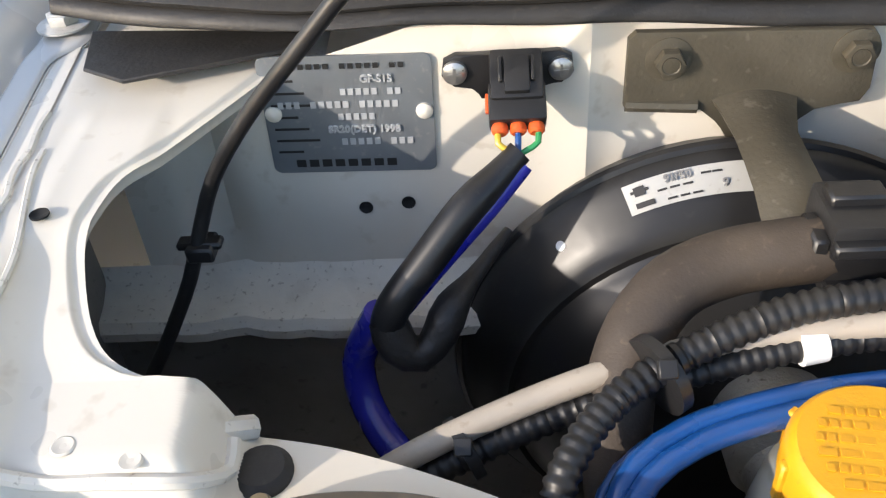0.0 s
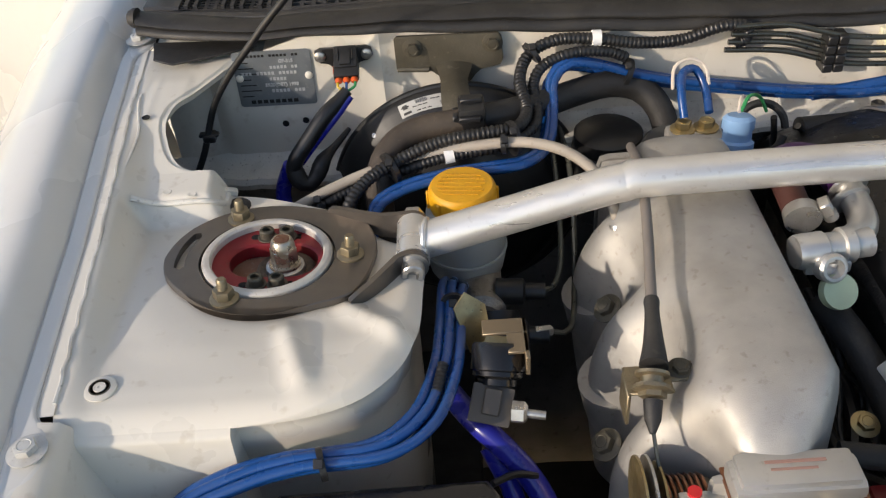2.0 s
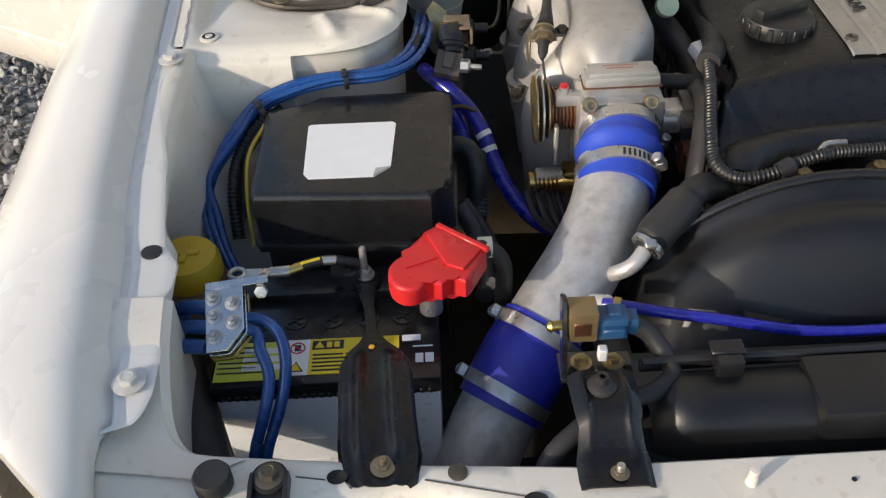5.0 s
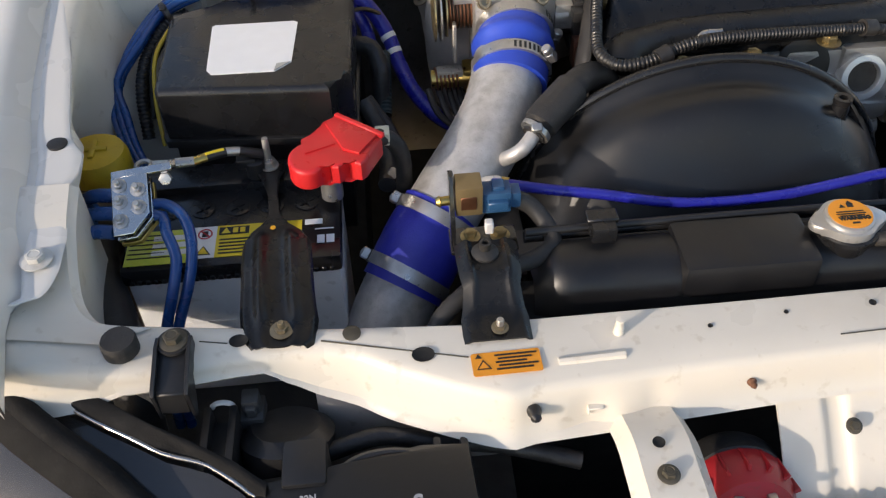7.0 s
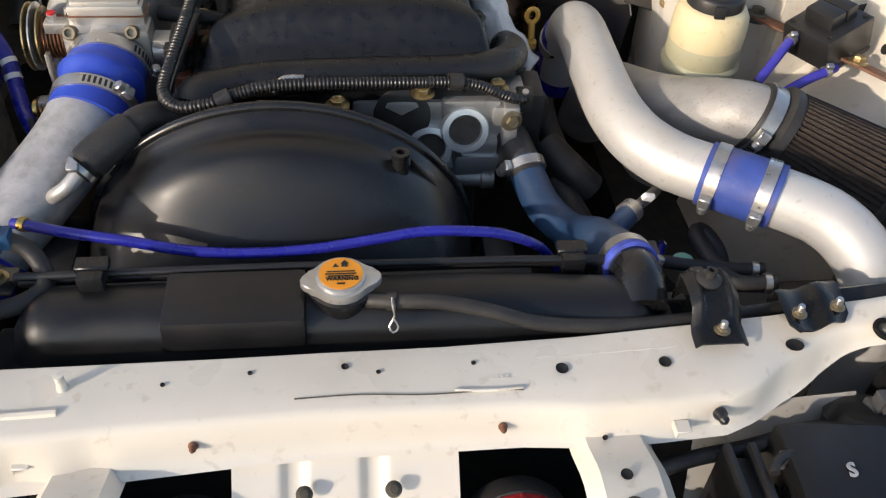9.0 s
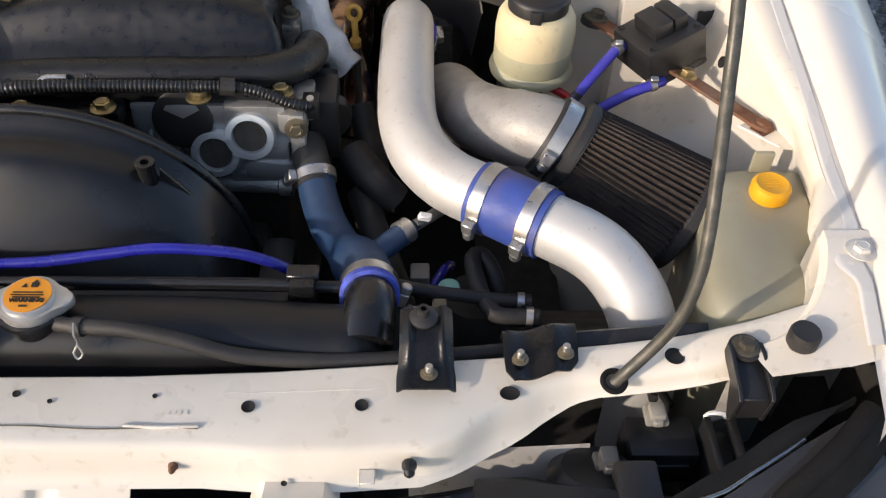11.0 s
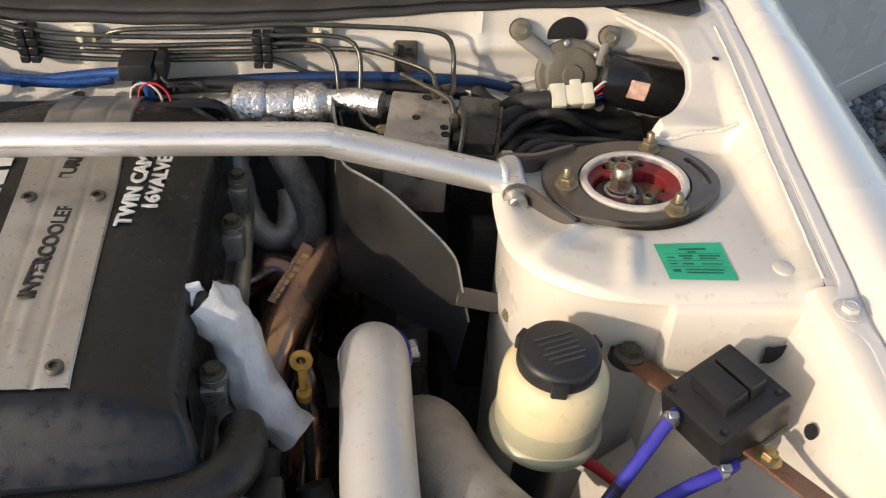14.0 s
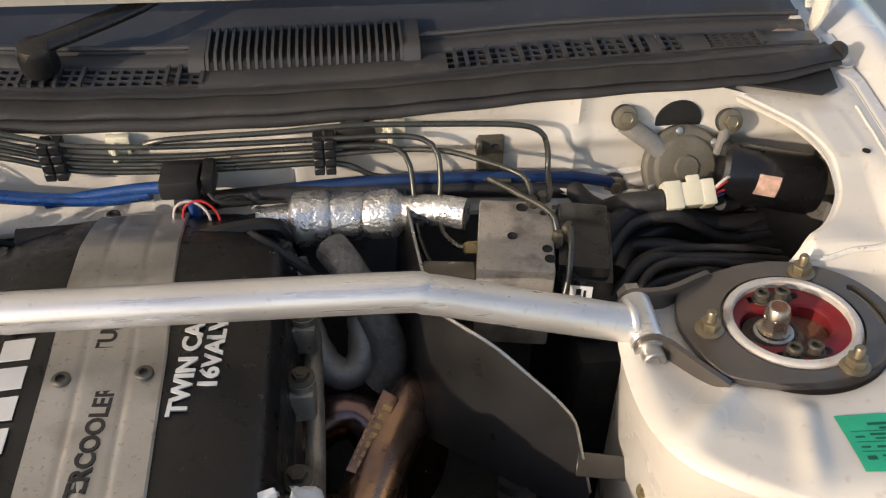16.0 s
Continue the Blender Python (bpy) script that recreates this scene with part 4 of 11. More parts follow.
def bonnet():
    """Raised bonnet above the bay."""
    t = thing("bonnet", (0, 0.34, 0.92), "raised white painted bonnet held up by a prop rod", "car bonnet")
    ang = radians(56)
    def sheet(x, s, lift):
        bend = 0.02 * (x / 0.7) ** 2
        return Vector((x * (1 - 0.06 * s), 0.36 - math.cos(ang) * s - math.sin(ang) * (lift - bend), 0.93 + math.sin(ang) * s - math.cos(ang) * (bend - lift)))
    part("outer_skin", surface(span(-0.68, 0.68, 20), span(0, 1.02, 16), lambda x, s: sheet(x, s, 0.02), 0.002), paint_skin, t)
    part("inner_frame", surface(span(-0.66, 0.66, 40), span(0.02, 1.0, 30), lambda x, s: sheet(x, s, 0.004 - 0.02 * (abs(math.sin(x * 7)) > 0.75) - 0.015 * (abs(s - 0.5) > 0.4)), 0.002), paint, t, "white painted ribbed inner frame")


bonnet()


def parked_car():
    t = thing("parked_car", (0, 1.2, 0.2), "white coupe body behind the bay with both doors open", "car")
    part("cabin", box((-0.80, 0.76, 0.25), (0.80, 3.2, 0.93), 0.05, 3), paint_skin, t)
    part("roof", box((-0.58, 1.02, 0.93), (0.58, 2.4, 1.27), 0.08, 3), paint_skin, t)
    a = radians(58)
    prof = [(-0.02, 0.14), (0.0, 0.142), (0.014, 0.17), (0.020, 0.215), (0.0205, 0.242), (0.016, 0.247), (0.026, 0.254), (0.035, 0.40), (0.038, 0.58), (0.03, 0.75), (0.0, 0.92), (-0.03, 0.93)]
    for side in (-1, 1):
        way = Vector((side * math.sin(a), math.cos(a), 0))
        out = Vector((side * math.cos(a), -math.sin(a), 0))
        base = Vector((side * 0.83, 0.80, 0))
        d = part("door", surface(range(len(prof)), span(0, 1.36, 10), lambda k, q: base + way * q + out * prof[int(k)][0] + Vector((0, 0, prof[int(k)][1]))), paint_skin, t, "white door standing open")
        part("inner_panel", surface(span(0.145, 0.92, 6), span(0, 1.36, 6), lambda z, q: base + way * q - out * 0.09 + Vector((0, 0, z))), black, d)


parked_car()

# ---- front panel over the radiator ----
CS_BACK = [(-0.66, -0.560), (-0.60, -0.578), (-0.565, -0.588), (-0.545, -0.588), (-0.468, -0.588), (-0.3, -0.596), (-0.077, -0.592), (0.093, -0.587), (0.204, -0.580), (0.298, -0.574), (0.381, -0.568), (0.434, -0.562), (0.517, -0.560), (0.56, -0.556), (0.66, -0.535)]
CS_FOLD = [(-0.66, -0.630), (-0.60, -0.634), (-0.569, -0.633), (-0.541, -0.631), (-0.502, -0.625), (-0.475, -0.618), (-0.448, -0.613), (-0.429, -0.611), (-0.405, -0.613), (-0.381, -0.620), (-0.358, -0.633), (-0.320, -0.650), (-0.290, -0.662), (-0.272, -0.667), (-0.255, -0.663), (-0.147, -0.655), (0, -0.648), (0.15, -0.647), (0.199, -0.651), (0.256, -0.651), (0.310, -0.648), (0.334, -0.638), (0.363, -0.618), (0.401, -0.598), (0.425, -0.592), (0.455, -0.593), (0.525, -0.590), (0.66, -0.574)]
CS_DEEP = [(-0.66, 0.045), (-0.60, 0.040), (-0.578, 0.034), (-0.55, 0.020), (-0.50, 0.017), (-0.45, 0.017), (-0.435, 0.028), (-0.41, 0.040), (-0.37, 0.046), (-0.2, 0.045), (-0.07, 0.040), (0.2, 0.036), (0.35, 0.035), (0.405, 0.026), (0.445, 0.018), (0.55, 0.020), (0.66, 0.030)]
CS_TOP = [(-0.66, 0.790), (-0.6, 0.778), (-0.55, 0.765), (-0.5, 0.757), (-0.44, 0.748), (-0.3, 0.744), (0, 0.740), (0.2, 0.735), (0.37, 0.738), (0.45, 0.745), (0.5, 0.753), (0.55, 0.766), (0.6, 0.778), (0.66, 0.79)]


def core_support():
    t = thing("radiator_support", (0, -0.62, 0.60), "white painted radiator support panel with punched holes", "radiator support")

    def face(k, x):
        b, f, z = lerp_at(CS_BACK, x), lerp_at(CS_FOLD, x), lerp_at(CS_TOP, x)
        d = lerp_at(CS_DEEP, x)
        low = z - d
        w = f - b
        pts = [(b + 0.004, z - 0.05), (b + 0.002, z - 0.012), (b, z - 0.003), (b - 0.003, z), (b + w * 0.3, z + 0.0005), (b + w * 0.6, z), (f + 0.006, z - 0.001), (f + 0.002, z - 0.003), (f - 0.001, z - max(0.006, 0.17 * d)), (f - 0.13 * d, z - max(0.009, 0.55 * d)), (f - 0.22 * d, low + 0.09 * d), (f - 0.35 * d, low), (f - 0.26 * d, low - 0.003), (f + 0.02, low - 0.002)]
        y, zz = pts[int(k)]
        if 3 < k < 7 and -0.16 < x < 0.16:
            zz -= 0.003 * math.exp(-((y + 0.636) / 0.004) ** 2)
        if 8 < k < 13:
            y -= 0.008 * math.exp(-((x - 0.385) / 0.035) ** 2) * (0.5 if k == 9 else 1)
        if 8 < k < 11:
            for c in (-0.215, -0.165, 0.30):
                y += 0.004 * math.exp(-((x - c) / 0.012) ** 2)
        return Vector((x, y, zz))
    part("top_rail", surface(range(14), span(-0.640, 0.640, 170), face), paint, t, "", 42)
    # end gussets where the rail meets the wings
    for s in (-1, 1):
        curve = spline([(0.622, -0.495, 0), (0.621, -0.510, 0), (0.614, -0.535, 0), (0.599, -0.560, 0), (0.576, -0.577, 0), (0.55, -0.584, 0)] if s > 0 else [(0.600, -0.470, 0), (0.5965, -0.500, 0), (0.593, -0.530, 0), (0.589, -0.556, 0), (0.584, -0.573, 0), (0.576, -0.585, 0), (0.565, -0.5915, 0), (0.548, -0.5925, 0), (0.53, -0.592, 0)], 0.006)
        far = [Vector((0.672, -0.495 if s > 0 else -0.47, 0)).lerp(Vector((0.655, -0.612, 0)), min(1, 1.25 * i / (len(curve) - 1))).lerp(Vector((0.56, -0.612, 0)), max(0, (i / (len(curve) - 1) - 0.7) / 0.3)) for i in range(len(curve))]

        def patch(u, k):
            p = curve[int(k)].lerp(far[int(k)], max(0, u))
            w = smooth_step(-0.590, -0.50, p.y)
            z = lerp_at(CS_TOP, p.x) * (1 - w) + (lerp_at(LEDGE, p.y) + 0.0015) * w + 0.0022
            return Vector((s * (p.x - 0.004 * (u < 0)), p.y, z - (0.10 * -u if u < 0 else 0.003 * (u == 0))))
        part("corner_patch", surface([-1, -0.05, 0, 0.03] + span(0.1, 1, 9), range(len(curve)), patch), paint, t, "rounded white corner between rail and wing")
    holes = [(-0.333, -0.625, .0085, .8), (-0.468, -0.6035, .0072, .8), (-0.053, -0.610, .0018, 1), (0.017, -0.607, .0028, 1), (0.042, -0.613, .0018, 1), (0.115, -0.607, .0018, 1), (-0.115, -0.618, .0018, 1),
             (0.183, -0.615, .0050, 1), (0.265, -0.614, .0050, 1), (0.374, -0.605, .0075, .8), (0.499, -0.581, .0075, 1), (-0.622, -0.583, .005, 1)]
    for x, y, r, ry in holes:
        hole((x, y, lerp_at(CS_TOP, x) + 0.0008), r, t, (0, 0, 1), ry)
    placed("plug", to_mesh("plug", lathe([(0.007, 0), (0.007, 0.0015), (0.004, 0.0022), (0.0001, 0.0022)], 20), oldsteel), Matrix.Translation((-0.385, -0.600, lerp_at(CS_TOP, -0.385))), t)
    # raised emboss beads
    part("bead", tube([(-0.235, -0.640, 0.7425), (-0.185, -0.638, 0.742)], 0.0035, 8, 0.01), paint, t)
    part("seam", tube([(x, -0.634 + 0.001 * math.sin(x * 60), lerp_at(CS_TOP, x) + 0.0002) for x in span(-0.02, 0.15, 9)], 0.0005, 6, 0.02), oldsteel, t, "thin dirty seam line")
    part("seam_bead", tube([(x, -0.6325 + 0.0008 * math.sin(x * 90), lerp_at(CS_TOP, x) + 0.0006) for x in span(0.098, 0.150, 6)], 0.0014, 6, 0.01), sealer, t, "ragged seam bead")
    for x0, y0, x1, y1 in ((-0.496, -0.604, -0.476, -0.6055), (-0.408, -0.605, -0.300, -0.630)):
        part("stamped_line", tube([(x0 + (x1 - x0) * u, y0 + (y1 - y0) * u, lerp_at(CS_TOP, x0 + (x1 - x0) * u) + 0.0002) for u in span(0, 1, 8)], 0.0006, 6, 0.006), oldsteel, t, "thin dirty stamped line")
    part("weld_seam", tube([(x, -0.603 + 0.004 * (x - 0.165) / 0.113 + 0.0005 * math.sin(x * 300), lerp_at(CS_TOP, x) + 0.0001) for x in span(0.165, 0.282, 16)], 0.0006, 6, 0.005), sealer, t, "thin dirty weld seam")
    bars([(-0.010 + 0.0042 * k, -0.0072 + 0.0042 * k, 0, 0.0040) for k in range(5)], paint, Matrix.Translation((0.131, -0.6205, 0.7370)), t, "stamped_mark", 0.0002)
    hole((0.211, lerp_at(CS_FOLD, 0.211) - 0.010, 0.709), 0.0022, t, (0, -1, 0.35))
    # push clips in the front face
    clip = to_mesh("push_clip", lathe([(0.0036, 0), (0.0036, 0.0015), (0.0024, 0.003), (0.0026, 0.005), (0.001, 0.0075)], 14), rust)
    for x, z in ((-0.092, 0.722), (0.133, 0.718)):
        placed("push_clip", clip, frame_on((x, lerp_at(CS_FOLD, x) - 0.005, z), (0, -1, 0.2)), t, "rusty brown push clip")
    clip2 = to_mesh("push_clip", lathe([(0.0055, 0), (0.0055, 0.003), (0.004, 0.005), (0.004, 0.010), (0.0015, 0.013)], 14), black)
    for x, z in ((-0.257, 0.726), (0.30, 0.722)):
        placed("push_clip", clip2, frame_on((x, lerp_at(CS_FOLD, x) - 0.005, z), (0, -1, 0.3)), t, "black push clip")
    for x in (-0.21, 0.27):
        part("bracket_tab", join(box((x - 0.006, -0.667, 0.716), (x + 0.006, -0.655, 0.718), 0.0008, 1), box((x - 0.006, -0.667, 0.711), (x - 0.0045, -0.655, 0.718), 0.0005, 1)), paint, t)
    for x, y in ((-0.436, -0.597),):
        placed("stud", stud_small, frame_on((x, y, lerp_at(CS_TOP, x) + 0.001), (0, 0, 1)), t)
    part("locating_pin", lathe([(0.0045, 0), (0.0040, 0.003), (0.0032, 0.012), (0.0036, 0.013), (0.0036, 0.015), (0.0001, 0.0155)], 14, (-0.185, -0.617, lerp_at(CS_TOP, -0.185))), paint, t, "white painted pin")
    # forward legs and the ribbed centre brace
    legs = ((-0.200, -0.142, "grille_leg"), (0.186, 0.250, "grille_leg"))
    for x0, x1, nm in legs:
        part(nm, surface(span(0, 1, 6), span(0, 1, 14), lambda u, v: Vector((x0 + (x1 - x0) * u, -0.655 - 0.16 * v, 0.705 + 0.016 * smooth_step(0, 0.3, v) - 0.05 * smooth_step(0.6, 1, v) - 0.012 * (abs(u - 0.5) > 0.45))), 0.002), paint, t, "white painted forward leg")
        hole(((x0 + x1) / 2 - 0.003, -0.702, 0.7222), 0.0045, t)
        placed("bolt", bolt_dark, frame_on(((x0 + x1) / 2 - 0.003, -0.728, 0.7225), (0, 0, 1)) @ Matrix.Diagonal((0.75, 0.75, 0.75, 1)), t)

    def brace(u, v):
        x = -0.068 + 0.168 * u
        rib = -0.0045 * (math.exp(-((u - 0.27) / 0.05) ** 4) + math.exp(-((u - 0.62) / 0.05) ** 4))
        return Vector((x, -0.655 - 0.075 * v - rib * 0.6, 0.700 - 0.022 * v * v - 0.05 * v + rib))
    part("centre_brace", surface(span(0, 1, 60), span(0, 1, 12), brace, 0.002), paint, t, "ribbed white centre brace")
    for x in (-0.015, 0.05):
        placed("bolt", bolt_dark, frame_on((x, -0.683, 0.690), (0, -0.5, 0.85)) @ Matrix.Diagonal((0.6, 0.6, 0.6, 1)), t)
    # orange caution sticker
    m = frame_on((-0.273, -0.638, 0.7447), (0, 0.01, 1), (1, 0.02, 0))
    part("caution_sticker", prism(rounded(-0.0255, -0.0105, 0.0255, 0.0105, 0.002), 0, 0.0004, 0, m), label_orange, t, "orange caution sticker with small black print")
    mm = m @ Matrix.Translation((0, 0, 0.0005))
    bars([(-0.008 + 0.002 * (k % 2), 0.023 - 0.004 * (k % 3), 0.0070 - 0.0032 * k, 0.0014) for k in range(5)], ink, mm, t, "print")
    part("warning_triangle", prism([(-0.0225, -0.005), (-0.0115, -0.005), (-0.017, 0.004)], 0, 0.0003, 0, mm), ink, t)
    part("warning_triangle_inside", prism([(-0.0207, -0.004), (-0.0133, -0.004), (-0.017, 0.002)], 0.0003, 0.0006, 0, mm), label_orange, t)
    part("warning_triangle", prism([(-0.0225, 0.0055), (-0.0175, 0.0055), (-0.020, 0.0095)], 0, 0.0003, 0, mm), ink, t)
    return t


core_support()


def underside():
    """Depths of the bay, their shade put into near-black colours: engine block, tray, side rails, radiator core."""
    t = thing("bay_floor", (0, -0.2, 0.25), "added tray and rails, near-black for the shade deep in the bay", "splash tray", kind="structure")
    part("tray", box((-0.62, -0.85, 0.24), (0.62, 0.60, 0.27), 0.01), depth_black, t)
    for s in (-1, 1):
        part("side_rail", box((s * 0.43 - 0.05, -0.66, 0.38), (s * 0.43 + 0.05, 0.23, 0.50), 0.012), depth_brown, t)
    part("front_wall", box((-0.62, -0.87, 0.25), (0.62, -0.85, 0.60), 0.005), depth_brown, t)
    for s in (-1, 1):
        part("lamp_tray", surface(span(0.26, 0.72, 12), span(-0.92, -0.46, 12), lambda x, y: Vector((s * x, y, 0.565 + 0.012 * noise.noise((x * 9, y * 9, s)))), 0.004), depth_brown, t, "near-black added tray for the shade under the lamps")
        part("lamp_side_wall", surface(span(-0.92, -0.50, 8), span(0.45, 0.70, 6), lambda y, z: Vector((s * (0.70 - 0.04 * smooth_step(-0.6, -0.9, y)), y, z - 0.05 * smooth_step(-0.55, -0.8, y)))), depth_brown, t)
    e = thing("engine_block", (0.04, -0.03, 0.30), "engine block below the valve cover, near-black for the shade there", "engine block")
    part("block", box((-0.09, -0.27, 0.30), (0.17, 0.20, 0.68), 0.02), depth_brown, e)
    part("head", box((-0.085, -0.265, 0.66), (0.165, 0.195, 0.765), 0.008), oldcast, e, "stained aluminium cylinder head")
    part("gearbox", box((-0.12, 0.10, 0.30), (0.16, 0.235, 0.66), 0.03), depth_brown, e)
    part("accessory_drive", box((-0.10, -0.32, 0.32), (0.15, -0.27, 0.60), 0.02), depth_brown, e)


underside()


# ---- strut mounts and brace ----
PLATE_RIM = [(0, 0.0758), (30, 0.0738), (60, 0.0702), (90, 0.0680), (110, 0.0690), (124, 0.0722), (129, 0.0738), (151, 0.0824), (171, 0.0809), (189, 0.0779), (212, 0.0785), (216, 0.0785), (231, 0.0705), (252, 0.0632), (270, 0.0605), (300, 0.0630), (315, 0.0662), (330, 0.0695), (345, 0.0740), (360, 0.0758)]


def strut_mount(side):
    t = thing("strut_mount", (side * HUB, 0, 0.815), "grey steel strut top plate with nuts and red mount", "strut mount", "strut mounts")
    m = Matrix.Translation((side * (HUB - 0.001), -0.004, 0.8402)) @ Matrix.Diagonal((side, 1, 1, 1)) @ Matrix.Rotation(radians(-3.5), 4, "X") @ Matrix.Rotation(radians(-3.2), 4, "Y")
    # local x points outward; a curved slot goes through the outer half of the plate
    n = 144

    def slot_end(a):
        d = abs((a - 8.75 + 180) % 360 - 180) / 21.25
        return 0.0 if d > 1.001 else 0.0037 * (1 - math.sqrt(max(0.0, 1 - max(0.0, (d - 0.86) / 0.14) ** 2)))
    radii = [lambda a: 0.0498, lambda a: 0.0598 + slot_end(a), lambda a: 0.0672 - slot_end(a), lambda a: lerp_at(PLATE_RIM, a) - 0.0009, lambda a: lerp_at(PLATE_RIM, a)]
    bm = bmesh.new()
    top, low = [], []
    for k in range(n):
        a = 360 * k / n
        c, q = math.cos(radians(a)), math.sin(radians(a))
        top.append([bm.verts.new((r(a) * c, r(a) * q, 0.0055 if j < 4 else 0.0047)) for j, r in enumerate(radii)])
        low.append([bm.verts.new((r(a) * c, r(a) * q, 0)) for r in radii])

    def in_slot(k):
        a = 360 * k / n
        return a < 29 or a >= 347.5
    for k in range(n):
        j = (k + 1) % n
        for i in range(4):
            if i == 1 and in_slot(k):
                continue
            bm.faces.new((top[k][i], top[k][i + 1], top[j][i + 1], top[j][i]))
            if i < 3:
                bm.faces.new((low[k][i], low[j][i], low[j][i + 1], low[k][i + 1]))
        bm.faces.new((top[k][4], low[k][4], low[j][4], top[j][4]))
        bm.faces.new((top[k][0], top[j][0], low[j][0], low[k][0]))
        if in_slot(k):
            bm.faces.new((top[k][1], low[k][1], low[j][1], top[j][1]))
            bm.faces.new((top[k][2], top[j][2], low[j][2], low[k][2]))
        if in_slot(k) != in_slot(j):
            bm.faces.new((top[j][1], top[j][2], low[j][2], low[j][1]))
    bm.transform(m)
    plate = part("top_plate", bm, plate_grey, t, "", 30)
    turned = m.to_3x3() @ Vector((0, 0, 1))
    part("collar", lathe([(0.0476, -0.012), (0.0476, 0.0062), (0.0464, 0.0076), (0.0446, 0.0080), (0.0420, 0.0078), (0.0408, 0.0064), (0.0406, -0.014)], 72, m.translation, turned), collar_paint, t, "worn white retaining collar")
    # red mount: a disc with a long opening, screws fore and aft
    def stadium(a):
        c, q = math.cos(a), math.sin(a)
        x0 = 0.013
        if abs(q) * x0 >= abs(c) * 0.0195:
            r = 0.0195 / abs(q)
        else:
            b = abs(c) * x0
            r = b + math.sqrt(b * b - x0 * x0 + 0.0195 ** 2)
        return Vector((-0.004 + r * c, r * q))
    rings = []
    for z, inner in ((0.0018, 0), (0.0018, 1), (0.0003, 2), (-0.0095, 2)):
        ring = []
        for k in range(72):
            a = 2 * math.pi * k / 72
            p = stadium(a)
            if inner == 0:
                p = Vector((0.0415 * math.cos(a), 0.0415 * math.sin(a)))
            elif inner == 1:
                p = Vector((-0.004 + (p.x + 0.004) * 1.06, p.y * 1.06))
            ring.append(m @ Vector((p.x, p.y, z)))
        rings.append(ring)
    part("camber_mount", rings_to_bm(rings, True, False), red_ano, t, "worn red anodised camber mount", 40)
    part("mount_floor", prism(circle(-0.004, 0, 0.036, 40, 0.021), -0.0120, -0.0095, 0, m), rust, t, "rusty floor of the mount")
    part("bearing_washer", lathe([(0.0215, -0.0095), (0.0215, -0.0062), (0.0190, -0.0052), (0.0150, -0.0060), (0.0150, -0.009)], 44, m @ Vector((-0.012, 0, 0)), turned), bearing_rust, t, "rust-speckled bearing washer")
    part("bearing_seat", lathe([(0.0150, -0.0075), (0.0142, -0.0030), (0.0125, -0.0020), (0.0100, -0.0020)], 32, m @ Vector((-0.012, 0, 0)), turned), zinc, t, "bright spacer under the nut")
    for q in (-1, 1):
        part("screw_slot", prism([(x + (0.0032 if x > 0 else -0.0032) * math.cos(a), q * 0.0295 + 0.0032 * math.sin(a)) for x, a0 in ((0.014, -90), (-0.021, 90)) for a in (radians((a0 + 30 * k) if x > 0 else (180 - a0 - 30 * k) + 180) for k in range(7))], 0.0012, 0.0021, 0, m), depth_black, t, "dark slot for the screws")
    head = to_mesh("cap_screw", join(lathe([(0.0056, 0), (0.0056, 0.0062), (0.0048, 0.0072), (0.0032, 0.0072), (0.0032, 0.0045)], 24), lathe([(0.0078, -0.0016), (0.0074, 0.0004), (0.0056, 0.0006)], 24)), oldsteel)
    for x, y in ((0.0045, 0.0292), (-0.0105, 0.0292), (0.0045, -0.0292), (-0.0105, -0.0292)):
        placed("cap_screw", head, m @ Matrix.Translation((x, y, 0.0022)), t)
    shaft = join(lathe([(0.0120, -0.0025), (0.0118, -0.0002), (0.0100, 0.0)], 28), prism([(0.0100 * math.cos(radians(60 * k)), 0.0100 * math.sin(radians(60 * k))) for k in range(6)], -0.001, 0.0130, 0.0006, None, 1), lathe([(0.0092, 0.0125), (0.0090, 0.0150), (0.0078, 0.0195), (0.0070, 0.0205), (0.0055, 0.0205)], 28))
    shaft.transform(m @ Matrix.Translation((-0.012, 0, 0)))
    nut = part("shaft_nut", shaft, shaft_steel, t, "steel strut shaft with its lock nut")
    part("shaft_end", lathe([(0.0056, 0.0), (0.0056, 0.0009), (0.0001, 0.0012)], 20, m @ Vector((-0.012, 0, 0.0198)), turned), rust, nut, "rusty end of the shaft")
    for x, y in ((0.0275, 0.0495), (0.0225, -0.0495), (-0.0610, -0.001)):
        placed("flange_nut", nut_gold, m @ Matrix.Translation((x, y, 0.0055)) @ Matrix.Rotation(0.7 * x * 60, 4, "Z"), t)
    # ears that hold the brace, folded up from the plate
    def ear(pts, nm):
        fine = [tuple(p) for p in np.array([[np.interp(u, range(len(pts)), [r[c] for r in pts]) for c in range(4)] for u in np.linspace(0, len(pts) - 1, 40)])]

        def f(u, k):
            x, y, lo, hi = fine[int(k)]
            return Vector((side * x, y, lo + (hi - lo) * u))
        part(nm, surface(span(0, 1, 8), range(len(fine)), f, 0.0042), plate_grey, plate, "", 50)

    def eye(u):
        return 0.012 * math.sqrt(max(0.0, 1 - ((u - 0.4215) / 0.012) ** 2))
    ends = [(0.4215 + 0.012 * math.cos(a)) for a in span(math.pi / 2, math.pi, 6)]
    ear([(0.4655, -0.0545, 0.8395, 0.8445), (0.459, -0.0500, 0.8375, 0.8475), (0.450, -0.0405, 0.8345, 0.8490), (0.441, -0.0290, 0.8305, 0.8500), (0.434, -0.0195, 0.8280, 0.8506), (0.428, -0.0150, 0.8272, 0.8508)] + [(x, -0.0140, 0.8390 - eye(x), 0.8390 + eye(x) + 1e-5) for x in ends], "front_ear")
